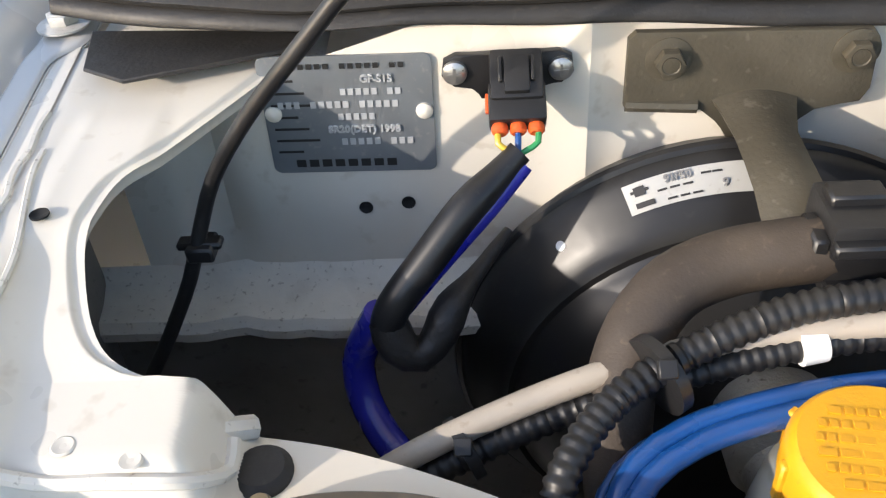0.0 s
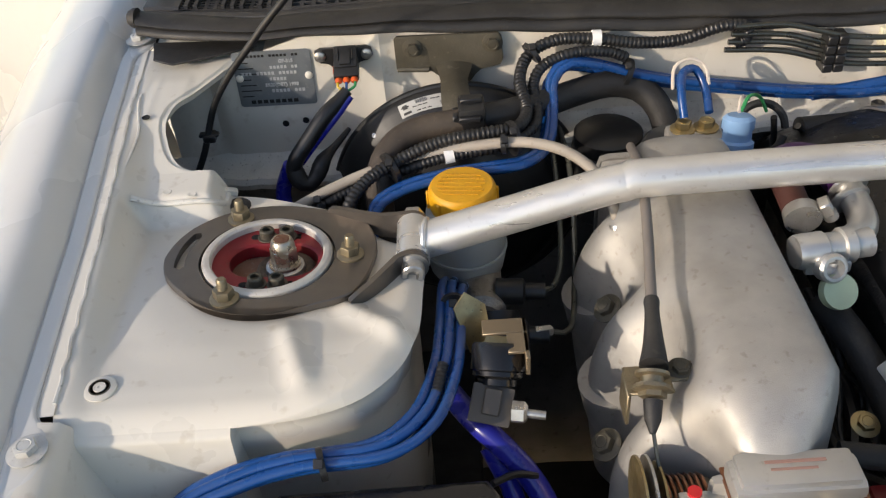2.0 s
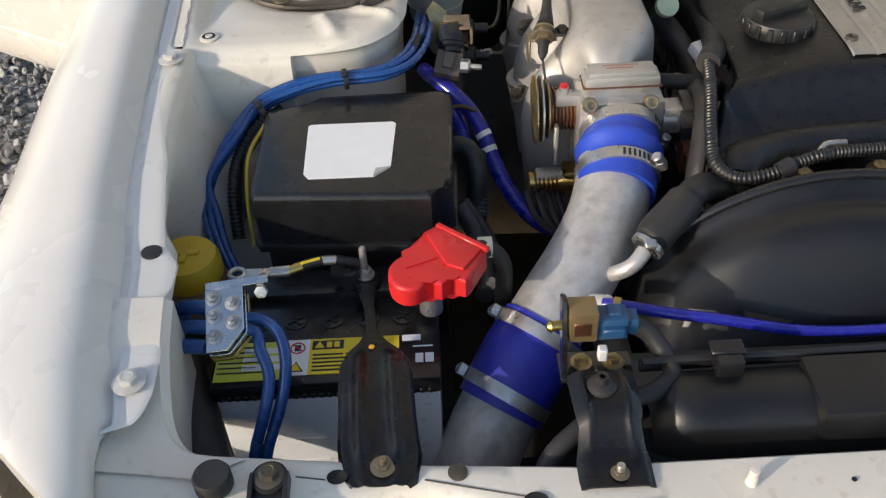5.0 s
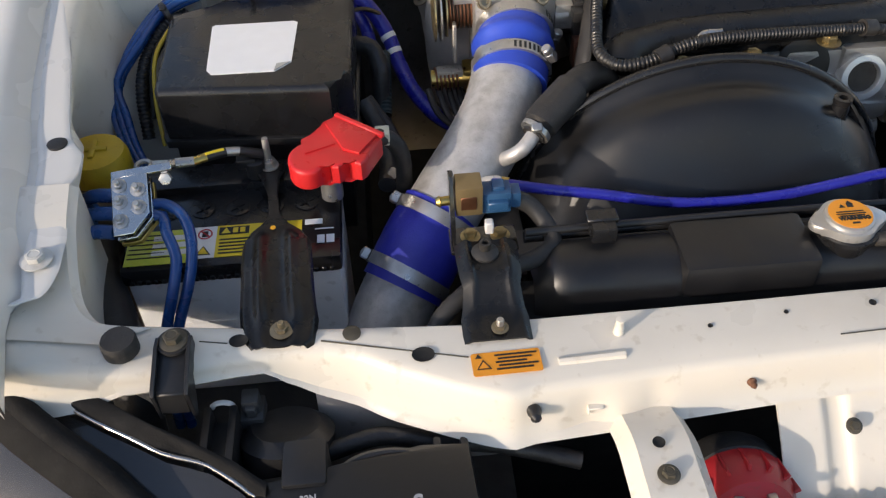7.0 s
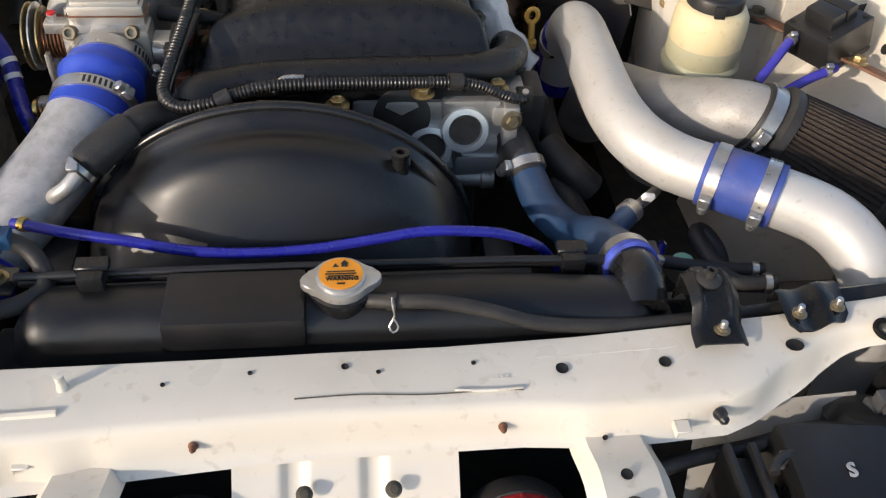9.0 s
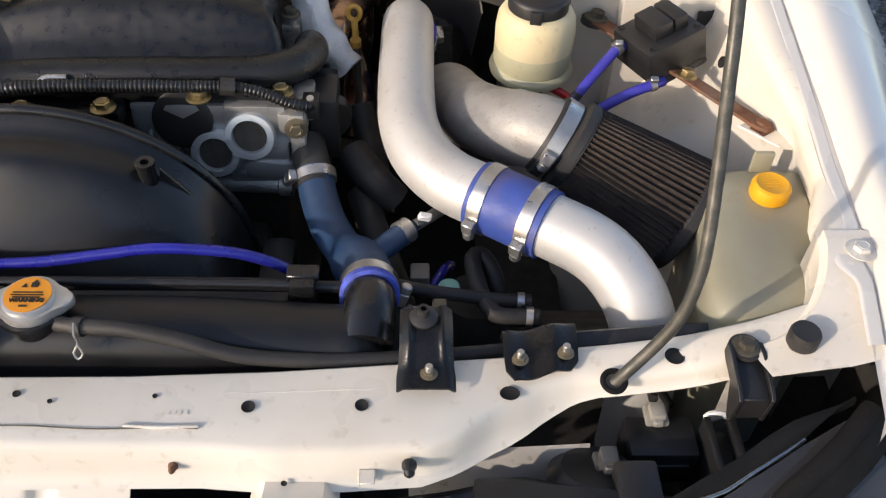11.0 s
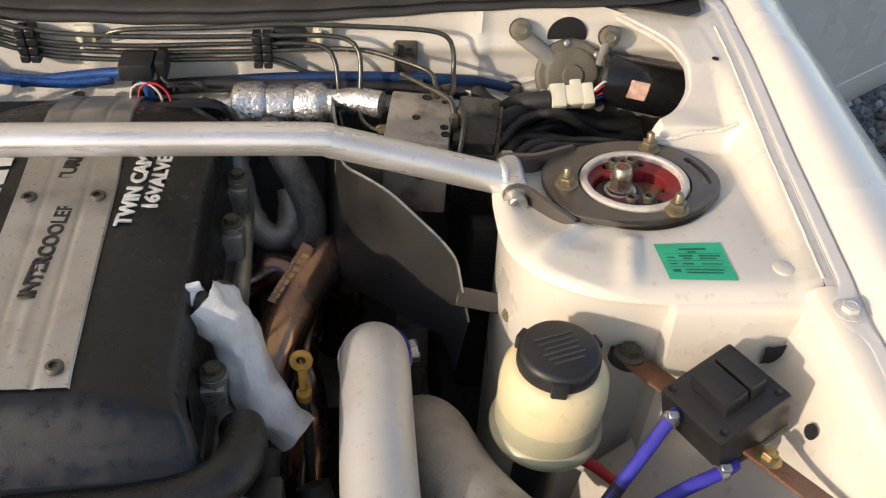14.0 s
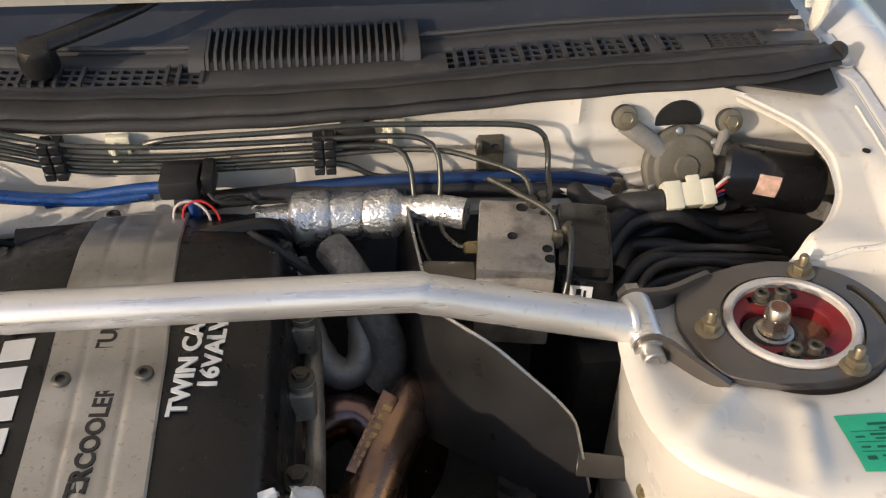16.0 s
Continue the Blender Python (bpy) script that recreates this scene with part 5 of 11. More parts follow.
    ear([(0.4900, 0.0530, 0.8350, 0.8395), (0.4860, 0.0515, 0.8345, 0.8445), (0.475, 0.0455, 0.8335, 0.8465), (0.460, 0.0375, 0.8310, 0.8475), (0.446, 0.0310, 0.8290, 0.8490), (0.434, 0.0290, 0.8280, 0.8504)] + [(x, 0.0290, 0.8390 - eye(x), 0.8390 + eye(x) + 1e-5) for x in ends], "rear_ear")
    return t


collar_paint = mat("worn_white_collar", (0.56, 0.53, 0.48), 0.45, 0.15, var=0.1, scale=60, bump=0.08, bscale=300, dirt=(0.30, 0.20, 0.12), amount=0.5, dscale=45)
bearing_rust = mat("rust_speckled_steel", (0.085, 0.065, 0.048), 0.7, 0.4, var=0.4, scale=160, bump=0.4, bscale=500, dirt=(0.22, 0.17, 0.11), amount=0.7, dscale=60)
shaft_steel = mat("polished_shaft_steel", (0.42, 0.38, 0.32), 0.30, 0.9, var=0.15, scale=80, dirt=(0.22, 0.13, 0.07), amount=0.5, dscale=50)
for sd in (-1, 1):
    strut_mount(sd)


def strut_brace():
    t = thing("strut_brace", (0, 0, 0.84), "round silver aluminium strut tower brace across the engine", "strut brace")
    line = [(-0.412, 0.0070, 0.8420), (-0.34, 0.0075, 0.8620), (-0.29, 0.008, 0.8760), (-0.266, 0.008, 0.8815), (-0.235, 0.008, 0.8842), (0.0, 0.008, 0.8850), (0.235, 0.008, 0.8842), (0.264, 0.0075, 0.8815), (0.29, 0.0075, 0.8750), (0.34, 0.007, 0.8610), (0.412, 0.0065, 0.8415)]
    part("tube", tube(line, 0.0140, 28, 0.006), tube_alu, t)
    for s in (-1, 1):
        part("sleeve", lathe([(0.0085, -0.021), (0.0125, -0.021), (0.0125, 0.021), (0.0085, 0.021)], 28, (s * 0.421, 0.0080, 0.8388), (0, 1, 0)), tube_alu, t)
        part("weld", tube([(s * (0.411 - 0.002 * math.cos(a)), 0.0075 + 0.0150 * math.cos(a), 0.842 + 0.0150 * math.sin(a)) for a in span(0, 2 * math.pi, 24)], 0.0022, 8, 0.003), tube_alu, t, "rippled weld bead")
        b = part("pivot_bolt", join(lathe([(0.0115, 0), (0.0115, 0.002)], 28, (s * 0.421, -0.0178, 0.8388), (0, -1, 0)), lathe([(0.0085, 0.002), (0.0085, 0.0105), (0.0075, 0.0115), (0.0045, 0.0115), (0.0045, 0.006)], 24, (s * 0.421, -0.0178, 0.8388), (0, -1, 0))), zinc, t, "socket head pivot bolt")
        part("nut", prism([(0.0095 * math.cos(radians(60 * k)), 0.0095 * math.sin(radians(60 * k))) for k in range(6)], 0, 0.010, 0.001, frame_on((s * 0.421, 0.0330, 0.8388), (0, 1, 0))), zinc, t)


strut_brace()


# ---- left corner of the firewall ----
def id_plate():
    t = thing("identification_plate", (-0.552, 0.241, 0.835), "grey riveted identification plate with rows of embossed marks", "plate")
    m = frame_on((-0.5505, 0.2425, 0.8605), (0, -1, 0), (1, 0, -0.02))
    part("plate", prism(rounded(-0.0365, -0.0285, 0.0365, 0.0285, 0.003), 0, 0.0012, 0.0003, m, 1), idplate, t)
    mm = m @ Matrix.Translation((0, 0, 0.0012))
    for r, (y, a, b, h) in enumerate(((0.0240, -0.026, 0.026, 0.0022), (0.0180, 0.004, 0.022, 0.0028), (0.0120, -0.006, 0.024, 0.0028), (0.0060, -0.030, 0.026, 0.0030), (0.0, -0.008, 0.012, 0.0028), (-0.0062, -0.016, 0.028, 0.0030), (-0.0125, -0.008, 0.028, 0.0030))):
        if r in (1, 5):
            letters("GF-S15" if r == 1 else "SR20(DET) 1998", 0.0046, emboss, mm @ Matrix.Translation(((a + b) / 2, y, 0.0004)), t, "embossing")
            continue
        n_ = max(2, int((b - a) / 0.0033))
        w = (b - a) / n_
        bars([(a + w * k, a + w * k + w * 0.66, y, h) for k in range(n_) if (k * 7 + r * 3) % 6], emboss if r else ink, mm, t, "embossing", 0.0005)
    bars([(-0.033, -0.022 + 0.004 * (k % 3), 0.0175 - 0.0058 * k, 0.0010) for k in range(7)] + [(-0.026 + 0.0058 * k, -0.0218 + 0.0058 * k, -0.0235, 0.0036) for k in range(8)], ink, mm, t, "print")
    rv = to_mesh("rivet", lathe([(0.0038, 0), (0.0036, 0.0012), (0.002, 0.0022), (0.0001, 0.0026)], 18), paint)
    placed("rivet", rv, m @ Matrix.Translation((0.0325, 0.002, 0.001)), t)
    placed("rivet", rv, m @ Matrix.Translation((-0.0325, 0.002, 0.001)), t)


id_plate()


def firewall_connector():
    t = thing("bulkhead_connector", (-0.486, 0.235, 0.85), "black wiring connector screwed to the firewall with a coloured wire tail", "connector")
    m = frame_on((-0.4825, 0.240, 0.881), (0, -1, 0))
    ears = [(-0.027, -0.001), (-0.026, 0.006), (-0.021, 0.0085), (-0.011, 0.008), (0.011, 0.008), (0.021, 0.0085), (0.026, 0.006), (0.027, -0.001), (0.022, -0.006), (0.014, -0.006), (0.011, -0.012), (-0.011, -0.012), (-0.014, -0.006), (-0.022, -0.006)]
    part("mounting_plate", prism(ears, 0, 0.004, 0.001, m), black, t)
    for x in (-0.0215, 0.0215):
        placed("screw", screw_zinc, m @ Matrix.Translation((x, 0.001, 0.004)), t)
    k = m @ Matrix.Translation((0.003, -0.002, 0.003)) @ Matrix.Rotation(radians(-56), 4, "X") @ Matrix.Scale(0.84, 4)
    part("housing", box((-0.0125, -0.020, 0), (0.0125, 0.006, 0.016), 0.002, 2, k), black, t)
    part("plug", join(box((-0.0135, -0.030, 0.001), (0.0135, -0.010, 0.014), 0.002, 2, k), box((-0.006, -0.018, 0.014), (0.006, 0.001, 0.019), 0.0012, 2, k), box((-0.0085, -0.012, 0.014), (-0.0065, 0.001, 0.018), 0.0005, 1, k), box((0.0065, -0.012, 0.014), (0.0085, 0.001, 0.018), 0.0005, 1, k)), black, t)
    for i, (x, mt) in enumerate(((-0.0085, wire_y), (0.0, cable), (0.0085, wire_g))):
        a = k @ Vector((x, -0.030, 0.008))
        part("seal", lathe([(0.003, 0), (0.0034, 0.001), (0.0034, 0.003), (0.0025, 0.004)], 14, a, k.to_3x3() @ Vector((0, -1, 0))), orange_wire, t, "orange rubber seal")
        b = Vector((-0.4800, 0.2035, 0.8620))
        part("wire", tube([a, a.lerp(b, 0.5) + Vector((x * 0.5, -0.002, 0)), b], 0.0013, 8, 0.003), mt, t)
    part("seal", box((-0.0150, -0.022, 0.003), (-0.0128, -0.012, 0.006), 0.0005, 1, k), orange_wire, t)
    part("split_sleeve", tube([(-0.4792, 0.2045, 0.8630), (-0.488, 0.199, 0.856), (-0.501, 0.190, 0.847), (-0.517, 0.180, 0.830), (-0.531, 0.172, 0.814), (-0.5350, 0.171, 0.803)], 0.0066, 16, 0.005, lambda q, L: 0.0052 + 0.0022 * smooth_step(0, 0.03, q)), loom, t, "black split sleeve")
    part("loop_hose", tube([(-0.5350, 0.172, 0.806), (-0.531, 0.168, 0.794), (-0.522, 0.167, 0.789), (-0.514, 0.173, 0.796), (-0.508, 0.180, 0.806), (-0.496, 0.196, 0.812), (-0.484, 0.211, 0.819)], 0.0078, 14, 0.005, lambda q, L: (0.0078 + 0.0010 * math.sin(q * 170)) * (1 - 0.72 * smooth_step(0.35 * L, L, q))), tape, t, "black taped hose folded back up along the servo")
    part("blue_tail", tube([(-0.4780, 0.2035, 0.858), (-0.492, 0.1945, 0.844), (-0.511, 0.185, 0.826), (-0.529, 0.176, 0.808)], 0.0046, 10, 0.005), vacblue, t, "blue inner cable")
    part("blue_hose", tube([(-0.538, 0.176, 0.805), (-0.546, 0.179, 0.788), (-0.551, 0.178, 0.774), (-0.549, 0.170, 0.760), (-0.540, 0.156, 0.751), (-0.525, 0.140, 0.744)], 0.0074, 14, 0.006), vacblue, t, "dark blue hose diving into the bay")


firewall_connector()


def clutch_cable():
    t = thing("antenna_cable", (-0.60, 0.12, 0.78), "thin black cable with a clip, rising past the identification plate", "cable")
    part("cable", tube([(-0.470, 0.15, 1.03), (-0.505, 0.165, 0.978), (-0.532, 0.172, 0.948), (-0.556, 0.176, 0.921), (-0.577, 0.182, 0.896), (-0.596, 0.187, 0.868), (-0.606, 0.184, 0.845), (-0.613, 0.178, 0.826), (-0.625, 0.170, 0.803), (-0.641, 0.155, 0.775), (-0.655, 0.13, 0.73)], 0.0031, 12, 0.008), loom, t)
    part("clip", join(box((-0.612, 0.177, 0.834), (-0.601, 0.190, 0.841), 0.001, 1), box((-0.616, 0.180, 0.838), (-0.598, 0.187, 0.8415), 0.001, 1)), black, t)


clutch_cable()


def hose_bracket():
    t = thing("hose_bracket", (-0.385, 0.238, 0.83), "dull olive steel T bracket bolted to the firewall", "bracket")
    out = [(-0.440, 0.862), (-0.440, 0.892), (-0.437, 0.895), (-0.345, 0.892), (-0.342, 0.888), (-0.341, 0.866), (-0.344, 0.860), (-0.362, 0.858), (-0.368, 0.853), (-0.372, 0.845), (-0.396, 0.845), (-0.401, 0.854), (-0.408, 0.860), (-0.436, 0.861)]
    m = Matrix.Translation((0.005, 0.238, 0.0015)) @ Matrix.Rotation(radians(90), 4, "X")
    part("plate", prism(out, 0, 0.004, 0.0008, m), oldsteel, t)
    part("lower_fold", tube([(-0.434, 0.236, 0.8635), (-0.405, 0.234, 0.8625)], 0.003, 8, 0.01), oldsteel, t)
    stem = [((-0.400, -0.364), 0.2365, 0.866), ((-0.397, -0.366), 0.229, 0.8635), ((-0.395, -0.370), 0.212, 0.862), ((-0.395, -0.370), 0.195, 0.861), ((-0.395, -0.369), 0.178, 0.859), ((-0.394, -0.368), 0.165, 0.852), ((-0.393, -0.367), 0.156, 0.838)]
    part("stem", surface(span(0, 1, 8), range(len(stem)), lambda u, k: Vector((stem[int(k)][0][0] + (stem[int(k)][0][1] - stem[int(k)][0][0]) * u, stem[int(k)][1], stem[int(k)][2] + 0.004 * math.sin(u * math.pi))), 0.003), oldsteel, t)
    for x in (-0.4205, -0.3425):
        placed("bolt", bolt_dark, frame_on((x + (0.002 if x < -0.4 else -0.003), 0.2345, 0.8845), (0, -1, 0)) @ Matrix.Scale(0.9, 4), t)
    clip = part("hose_clip", box((-0.381, 0.138, 0.843), (-0.358, 0.166, 0.872), 0.003), black, t, "black plastic hose clip")
    part("clip_latch", box((-0.386, 0.139, 0.852), (-0.3805, 0.156, 0.866), 0.001, 1), black, clip)
    part("clip_lip", box((-0.381, 0.1335, 0.845), (-0.362, 0.139, 0.850), 0.001, 1), black, clip)
    part("clip_lip", box((-0.381, 0.1335, 0.862), (-0.362, 0.139, 0.867), 0.001, 1), black, clip)
    part("clip_rib", box((-0.379, 0.150, 0.870), (-0.360, 0.160, 0.8755), 0.001, 1), black, clip)


hose_bracket()


def brake_servo():
    t = thing("brake_servo", (-0.398, 0.235, 0.742), "round black brake servo with a pale label", "brake servo")
    c = Vector((-0.385, 0.248, 0.727))
    part("shell", lathe([(0.112, 0), (0.118, 0.010), (0.1215, 0.018), (0.1235, 0.0215), (0.1235, 0.0275), (0.1205, 0.0325), (0.1165, 0.0362), (0.1090, 0.0430), (0.1040, 0.0485), (0.1020, 0.0525), (0.1015, 0.0550), (0.0985, 0.0550), (0.0965, 0.0575), (0.0930, 0.0640), (0.080, 0.074), (0.060, 0.081), (0.040, 0.084), (0.0001, 0.084)], 72, c, (0, -1, 0)), dusty_black, t)
    part("crimp", tube([c + Vector((0.1235 * math.cos(a), -0.0245, 0.1235 * math.sin(a))) for a in span(0, 2 * math.pi, 48)], 0.003, 8, 0.01), black, t)

    def lab(a, s, lift=0.0):
        r = 0.1205 - 0.0095 * s
        return c + Vector((r * math.cos(radians(a)), -(0.0328 + 0.0085 * s) - lift, r * math.sin(radians(a)) + lift))
    part("label", surface(span(90, 115.5, 16), span(0.0, 1.0, 4), lambda a, s: lab(a, s, 0.0006)), label_silver, t, "silver label with a maker's mark")

    def mark(a0, a1, s0, s1, nm="print"):
        part(nm, surface(span(a0, a1, 4), (s0, s1), lambda a, s: lab(a, s, 0.0010)), ink, t)
    mark(110.5, 114.3, 0.26, 0.36)
    mark(111.3, 113.6, 0.16, 0.47)
    mark(110.0, 114.0, 0.68, 0.86)
    for k, (txt, a, s, sz) in enumerate((("91F50", 104.5, 0.20, 0.0046), ("9", 95.5, 0.66, 0.0046))):
        p = lab(a, s, 0.0010)
        nrm = Vector((0.42 * math.cos(radians(a)), -0.62, 0.55))
        letters(txt, sz, mat("grey_print", (0.2, 0.2, 0.2), 0.5), frame_on(p, nrm, Vector((math.sin(radians(a)), 0, -math.cos(radians(a))))), t)
    for a0, s0 in ((107.0, 0.46), (104.4, 0.46), (101.8, 0.46), (105.4, 0.80), (102.8, 0.80), (100.2, 0.80), (98.0, 0.22), (95.8, 0.22)):
        mark(a0, a0 + 2.0, s0, s0 + 0.07)
    part("paint_dot", lathe([(0.0025, 0), (0.0022, 0.0008), (0.0001, 0.001)], 12, c + Vector((-0.0765, -0.0385, 0.0835)), (-0.4, -0.62, 0.55)), label_white, t, "white paint dot")
    mc = thing("brake_master_cylinder", (-0.37, 0.05, 0.74), "brake master cylinder with a grey reservoir and yellow cap", "brake cylinder")
    part("cylinder", lathe([(0.024, 0), (0.024, 0.03), (0.020, 0.034), (0.020, 0.15), (0.014, 0.155)], 28, (-0.376, 0.165, 0.755), (0.02, -1, 0)), oldcast, mc)
    rc = Vector((-0.382, 0.071, 0.002))
    body = part("reservoir", lathe([(0.022, 0.755), (0.031, 0.762), (0.0335, 0.775), (0.0335, 0.800), (0.031, 0.818), (0.027, 0.824), (0.027, 0.828)], 40, rc), grey_milk, mc, "grey translucent fluid reservoir")
    part("reservoir_rib", tube([(rc.x + 0.0335 * math.cos(a), rc.y + 0.0335 * math.sin(a), 0.784) for a in span(0, 2 * math.pi, 30)], 0.0015, 6, 0.006), grey_milk, body)
    prof = [(0.0260, 0.822), (0.0272, 0.8235), (0.0277, 0.829), (0.0274, 0.8385), (0.0262, 0.8415), (0.0245, 0.8430), (0.0001, 0.8440)]
    lid = part("cap", lathe(prof, 48, rc), yellow, mc, "yellow screw cap with raised print")
    for a in range(0, 360, 45):
        part("grip", box((0.0262, -0.0020, 0.822), (0.0292, 0.0020, 0.8385), 0.0008, 1, Matrix.Translation(rc) @ Matrix.Rotation(radians(a), 4, "Z")), yellow, lid)
    rows = []
    for k in range(6):
        y = 0.0132 - 0.0053 * k
        half = math.sqrt(max(0.0, 0.0195 ** 2 - y * y))
        x = -half
        while x < half - 0.003:
            w = 0.0022 + 0.0014 * ((k * 5 + int(x * 1000)) % 3)
            rows.append((x, min(x + w, half), y, 0.0026))
            x += w + 0.0011
    bars(rows, mat("raised_yellow_print", (0.66, 0.32, 0.012), 0.45), frame_on(rc + Vector((0, 0, 0.8434)), (0, 0, 1), (1, -0.15, 0)), lid, "raised_print", 0.0005)
    part("outlet", join(lathe([(0.011, 0), (0.011, 0.022), (0.007, 0.024), (0.007, 0.04)], 20, (-0.36, 0.03, 0.765), (1, -0.1, 0)), lathe([(0.011, 0), (0.011, 0.022), (0.007, 0.024), (0.007, 0.04)], 20, (-0.36, 0.0, 0.745), (1, -0.1, 0)), lathe([(0.02, 0), (0.02, 0.03), (0.012, 0.035), (0.012, 0.07)], 20, (-0.362, 0.02, 0.75), (0, -0.6, -0.5))), black, mc)
    for k, (dx, dz) in enumerate(((0, 0), (0.012, -0.018))):
        ln = part("brake_pipe", tube([(-0.335 + dx, 0.028 - 0.03 * k, 0.766 + dz), (-0.315 + dx, 0.03 - 0.03 * k, 0.765 + dz), (-0.305 + dx, 0.05, 0.775 + dz), (-0.302 + dx, 0.09, 0.80), (-0.302 + dx, 0.13, 0.825), (-0.305 + dx, 0.17, 0.83)], 0.0024, 8, 0.006), linemat, mc, "bent steel brake pipe")
        part("pipe_nut", lathe([(0.0048, 0), (0.0048, 0.012), (0.003, 0.014)], 6, (-0.343 + dx, 0.027 - 0.03 * k, 0.766 + dz), (1, 0.05, 0)), zinc, ln)


brake_servo()


def tie(at, axis, r, parent):
    part("cable_tie", join(lathe([(r, -0.002), (r + 0.0014, -0.002), (r + 0.0014, 0.002), (r, 0.002)], 20, at, axis), box((-0.003, -0.003, 0), (0.003, 0.003, 0.004), 0.0005, 1, frame_on(Vector(at) + Vector((0, -0.6, 0.8)) * r, (0, -0.6, 0.8)))), black, parent, "black cable tie")


def left_hoses():
    h = thing("vacuum_hose", (-0.33, 0.18, 0.80), "thick brown-black rubber servo hose", "hose")
    part("braided_end", tube([(-0.448, 0.085, 0.775), (-0.452, 0.098, 0.805), (-0.449, 0.115, 0.834), (-0.435, 0.134, 0.848), (-0.412, 0.145, 0.853), (-0.375, 0.150, 0.855)], 0.0118, 18, 0.006), brown_rubber, h, "weathered brown braided hose end")
    part("hose", tube([(-0.375, 0.150, 0.855), (-0.345, 0.160, 0.853), (-0.31, 0.180, 0.847), (-0.275, 0.203, 0.844), (-0.24, 0.217, 0.843), (-0.213, 0.218, 0.836), (-0.195, 0.206, 0.820), (-0.187, 0.192, 0.79), (-0.185, 0.18, 0.75)], 0.0125, 18, 0.007), rubber, h)
    a = thing("wiring_loom", (-0.40, 0.12, 0.80), "black corrugated wiring looms bundled with cable ties", "wiring loom")
    part("loom_tube", ribbed([(-0.466, 0.040, 0.76), (-0.474, 0.052, 0.80), (-0.475, 0.068, 0.829), (-0.462, 0.088, 0.840), (-0.440, 0.104, 0.846), (-0.40, 0.117, 0.856), (-0.36, 0.122, 0.859), (-0.333, 0.130, 0.858), (-0.322, 0.156, 0.858), (-0.325, 0.19, 0.868), (-0.315, 0.213, 0.880), (-0.29, 0.222, 0.888), (-0.255, 0.224, 0.886), (-0.215, 0.227, 0.877), (-0.175, 0.229, 0.876), (-0.14, 0.229, 0.886), (-0.118, 0.23, 0.884), (-0.115, 0.231, 0.872), (-0.125, 0.232, 0.866)], 0.0056, 0.0040), loom, a)
    part("loom_tube", ribbed([(-0.555, 0.078, 0.775), (-0.53, 0.088, 0.800), (-0.503, 0.096, 0.814), (-0.46, 0.106, 0.828), (-0.40, 0.113, 0.843), (-0.35, 0.119, 0.847), (-0.320, 0.140, 0.848), (-0.312, 0.165, 0.852), (-0.313, 0.19, 0.862), (-0.302, 0.207, 0.872), (-0.275, 0.215, 0.878), (-0.245, 0.219, 0.875), (-0.225, 0.222, 0.866)], 0.0052, 0.0040), loom, a)
    part("white_band", lathe([(0.0072, -0.004), (0.0072, 0.004)], 16, (-0.253, 0.224, 0.8865), (1, 0, -0.05)), label_white, a)
    part("white_band", lathe([(0.0066, -0.004), (0.0066, 0.004)], 16, (-0.391, 0.114, 0.8445), (1, 0.15, 0.1)), label_white, a)
    tie((-0.440, 0.105, 0.842), (1, 0.6, 0.2), 0.0125, a)
    tie((-0.503, 0.099, 0.815), (1, 0.5, 0.3), 0.010, a)
    tie((-0.337, 0.122, 0.852), (1, 0.4, 0), 0.0135, a)
    tie((-0.312, 0.213, 0.882), (0.6, 0.3, 0.4), 0.0092, a)
    w = thing("clutch_hose", (-0.40, 0.10, 0.80), "pale grey-brown rubber hose", "hose")
    part("hose", tube([(-0.570, 0.076, 0.790), (-0.545, 0.086, 0.806), (-0.51, 0.098, 0.821), (-0.46, 0.110, 0.836), (-0.41, 0.116, 0.846), (-0.36, 0.114, 0.853), (-0.325, 0.106, 0.857), (-0.295, 0.092, 0.854), (-0.272, 0.07, 0.842), (-0.262, 0.045, 0.82), (-0.258, 0.03, 0.79)], 0.0045, 14, 0.006), old_hose, w)
    tie((-0.345, 0.1105, 0.8545), (1, -0.15, 0.1), 0.0070, w)
    part("hose_end", lathe([(0.0072, -0.006), (0.0078, -0.005), (0.0078, 0.005), (0.0072, 0.006)], 18, (-0.2605, 0.040, 0.812), (0.15, -0.5, -0.9)), zinc, w, "crimped steel hose end")
    c = thing("power_cable", (-0.40, 0.10, 0.82), "glossy blue power cables along the firewall", "cable", "blue cables")
    for k, (dx, dy, dz) in enumerate(((0, 0, 0), (0.003, -0.006, 0.000), (-0.003, 0.003, -0.0078))):
        part("cable", tube([(-0.452 + dx, 0.035 + dy, 0.76 + dz), (-0.459 + dx, 0.055 + dy, 0.800 + dz), (-0.455 + dx, 0.074 + dy, 0.826 + dz), (-0.434 + dx, 0.090 + dy, 0.833 + dz), (-0.395 + dx, 0.100 + dy, 0.837 + dz), (-0.355 + dx, 0.105 + dy, 0.838 + dz), (-0.328 + dx, 0.112 + dy, 0.837 + dz), (-0.308 + dx, 0.138 + dy, 0.838 + dz), (-0.300 + dx, 0.175 + dy, 0.850 + dz), (-0.297 + dx, 0.198 + dy, 0.864 + dz), (-0.282 + dx, 0.211 + dy, 0.872 + dz), (-0.255 + dx, 0.217 + dy, 0.866 + dz), (-0.215 + dx, 0.222 + dy, 0.850 + dz), (-0.17 + dx, 0.224 + dy, 0.838 + dz), (-0.12 + dx, 0.222 + dy, 0.830 + dz), (-0.06 + dx, 0.219 + dy, 0.822 + dz), (0.0, 0.219 + dy, 0.818 + dz), (0.04, 0.220 + dy, 0.822 + dz)], 0.0039, 12, 0.008), cable, c)
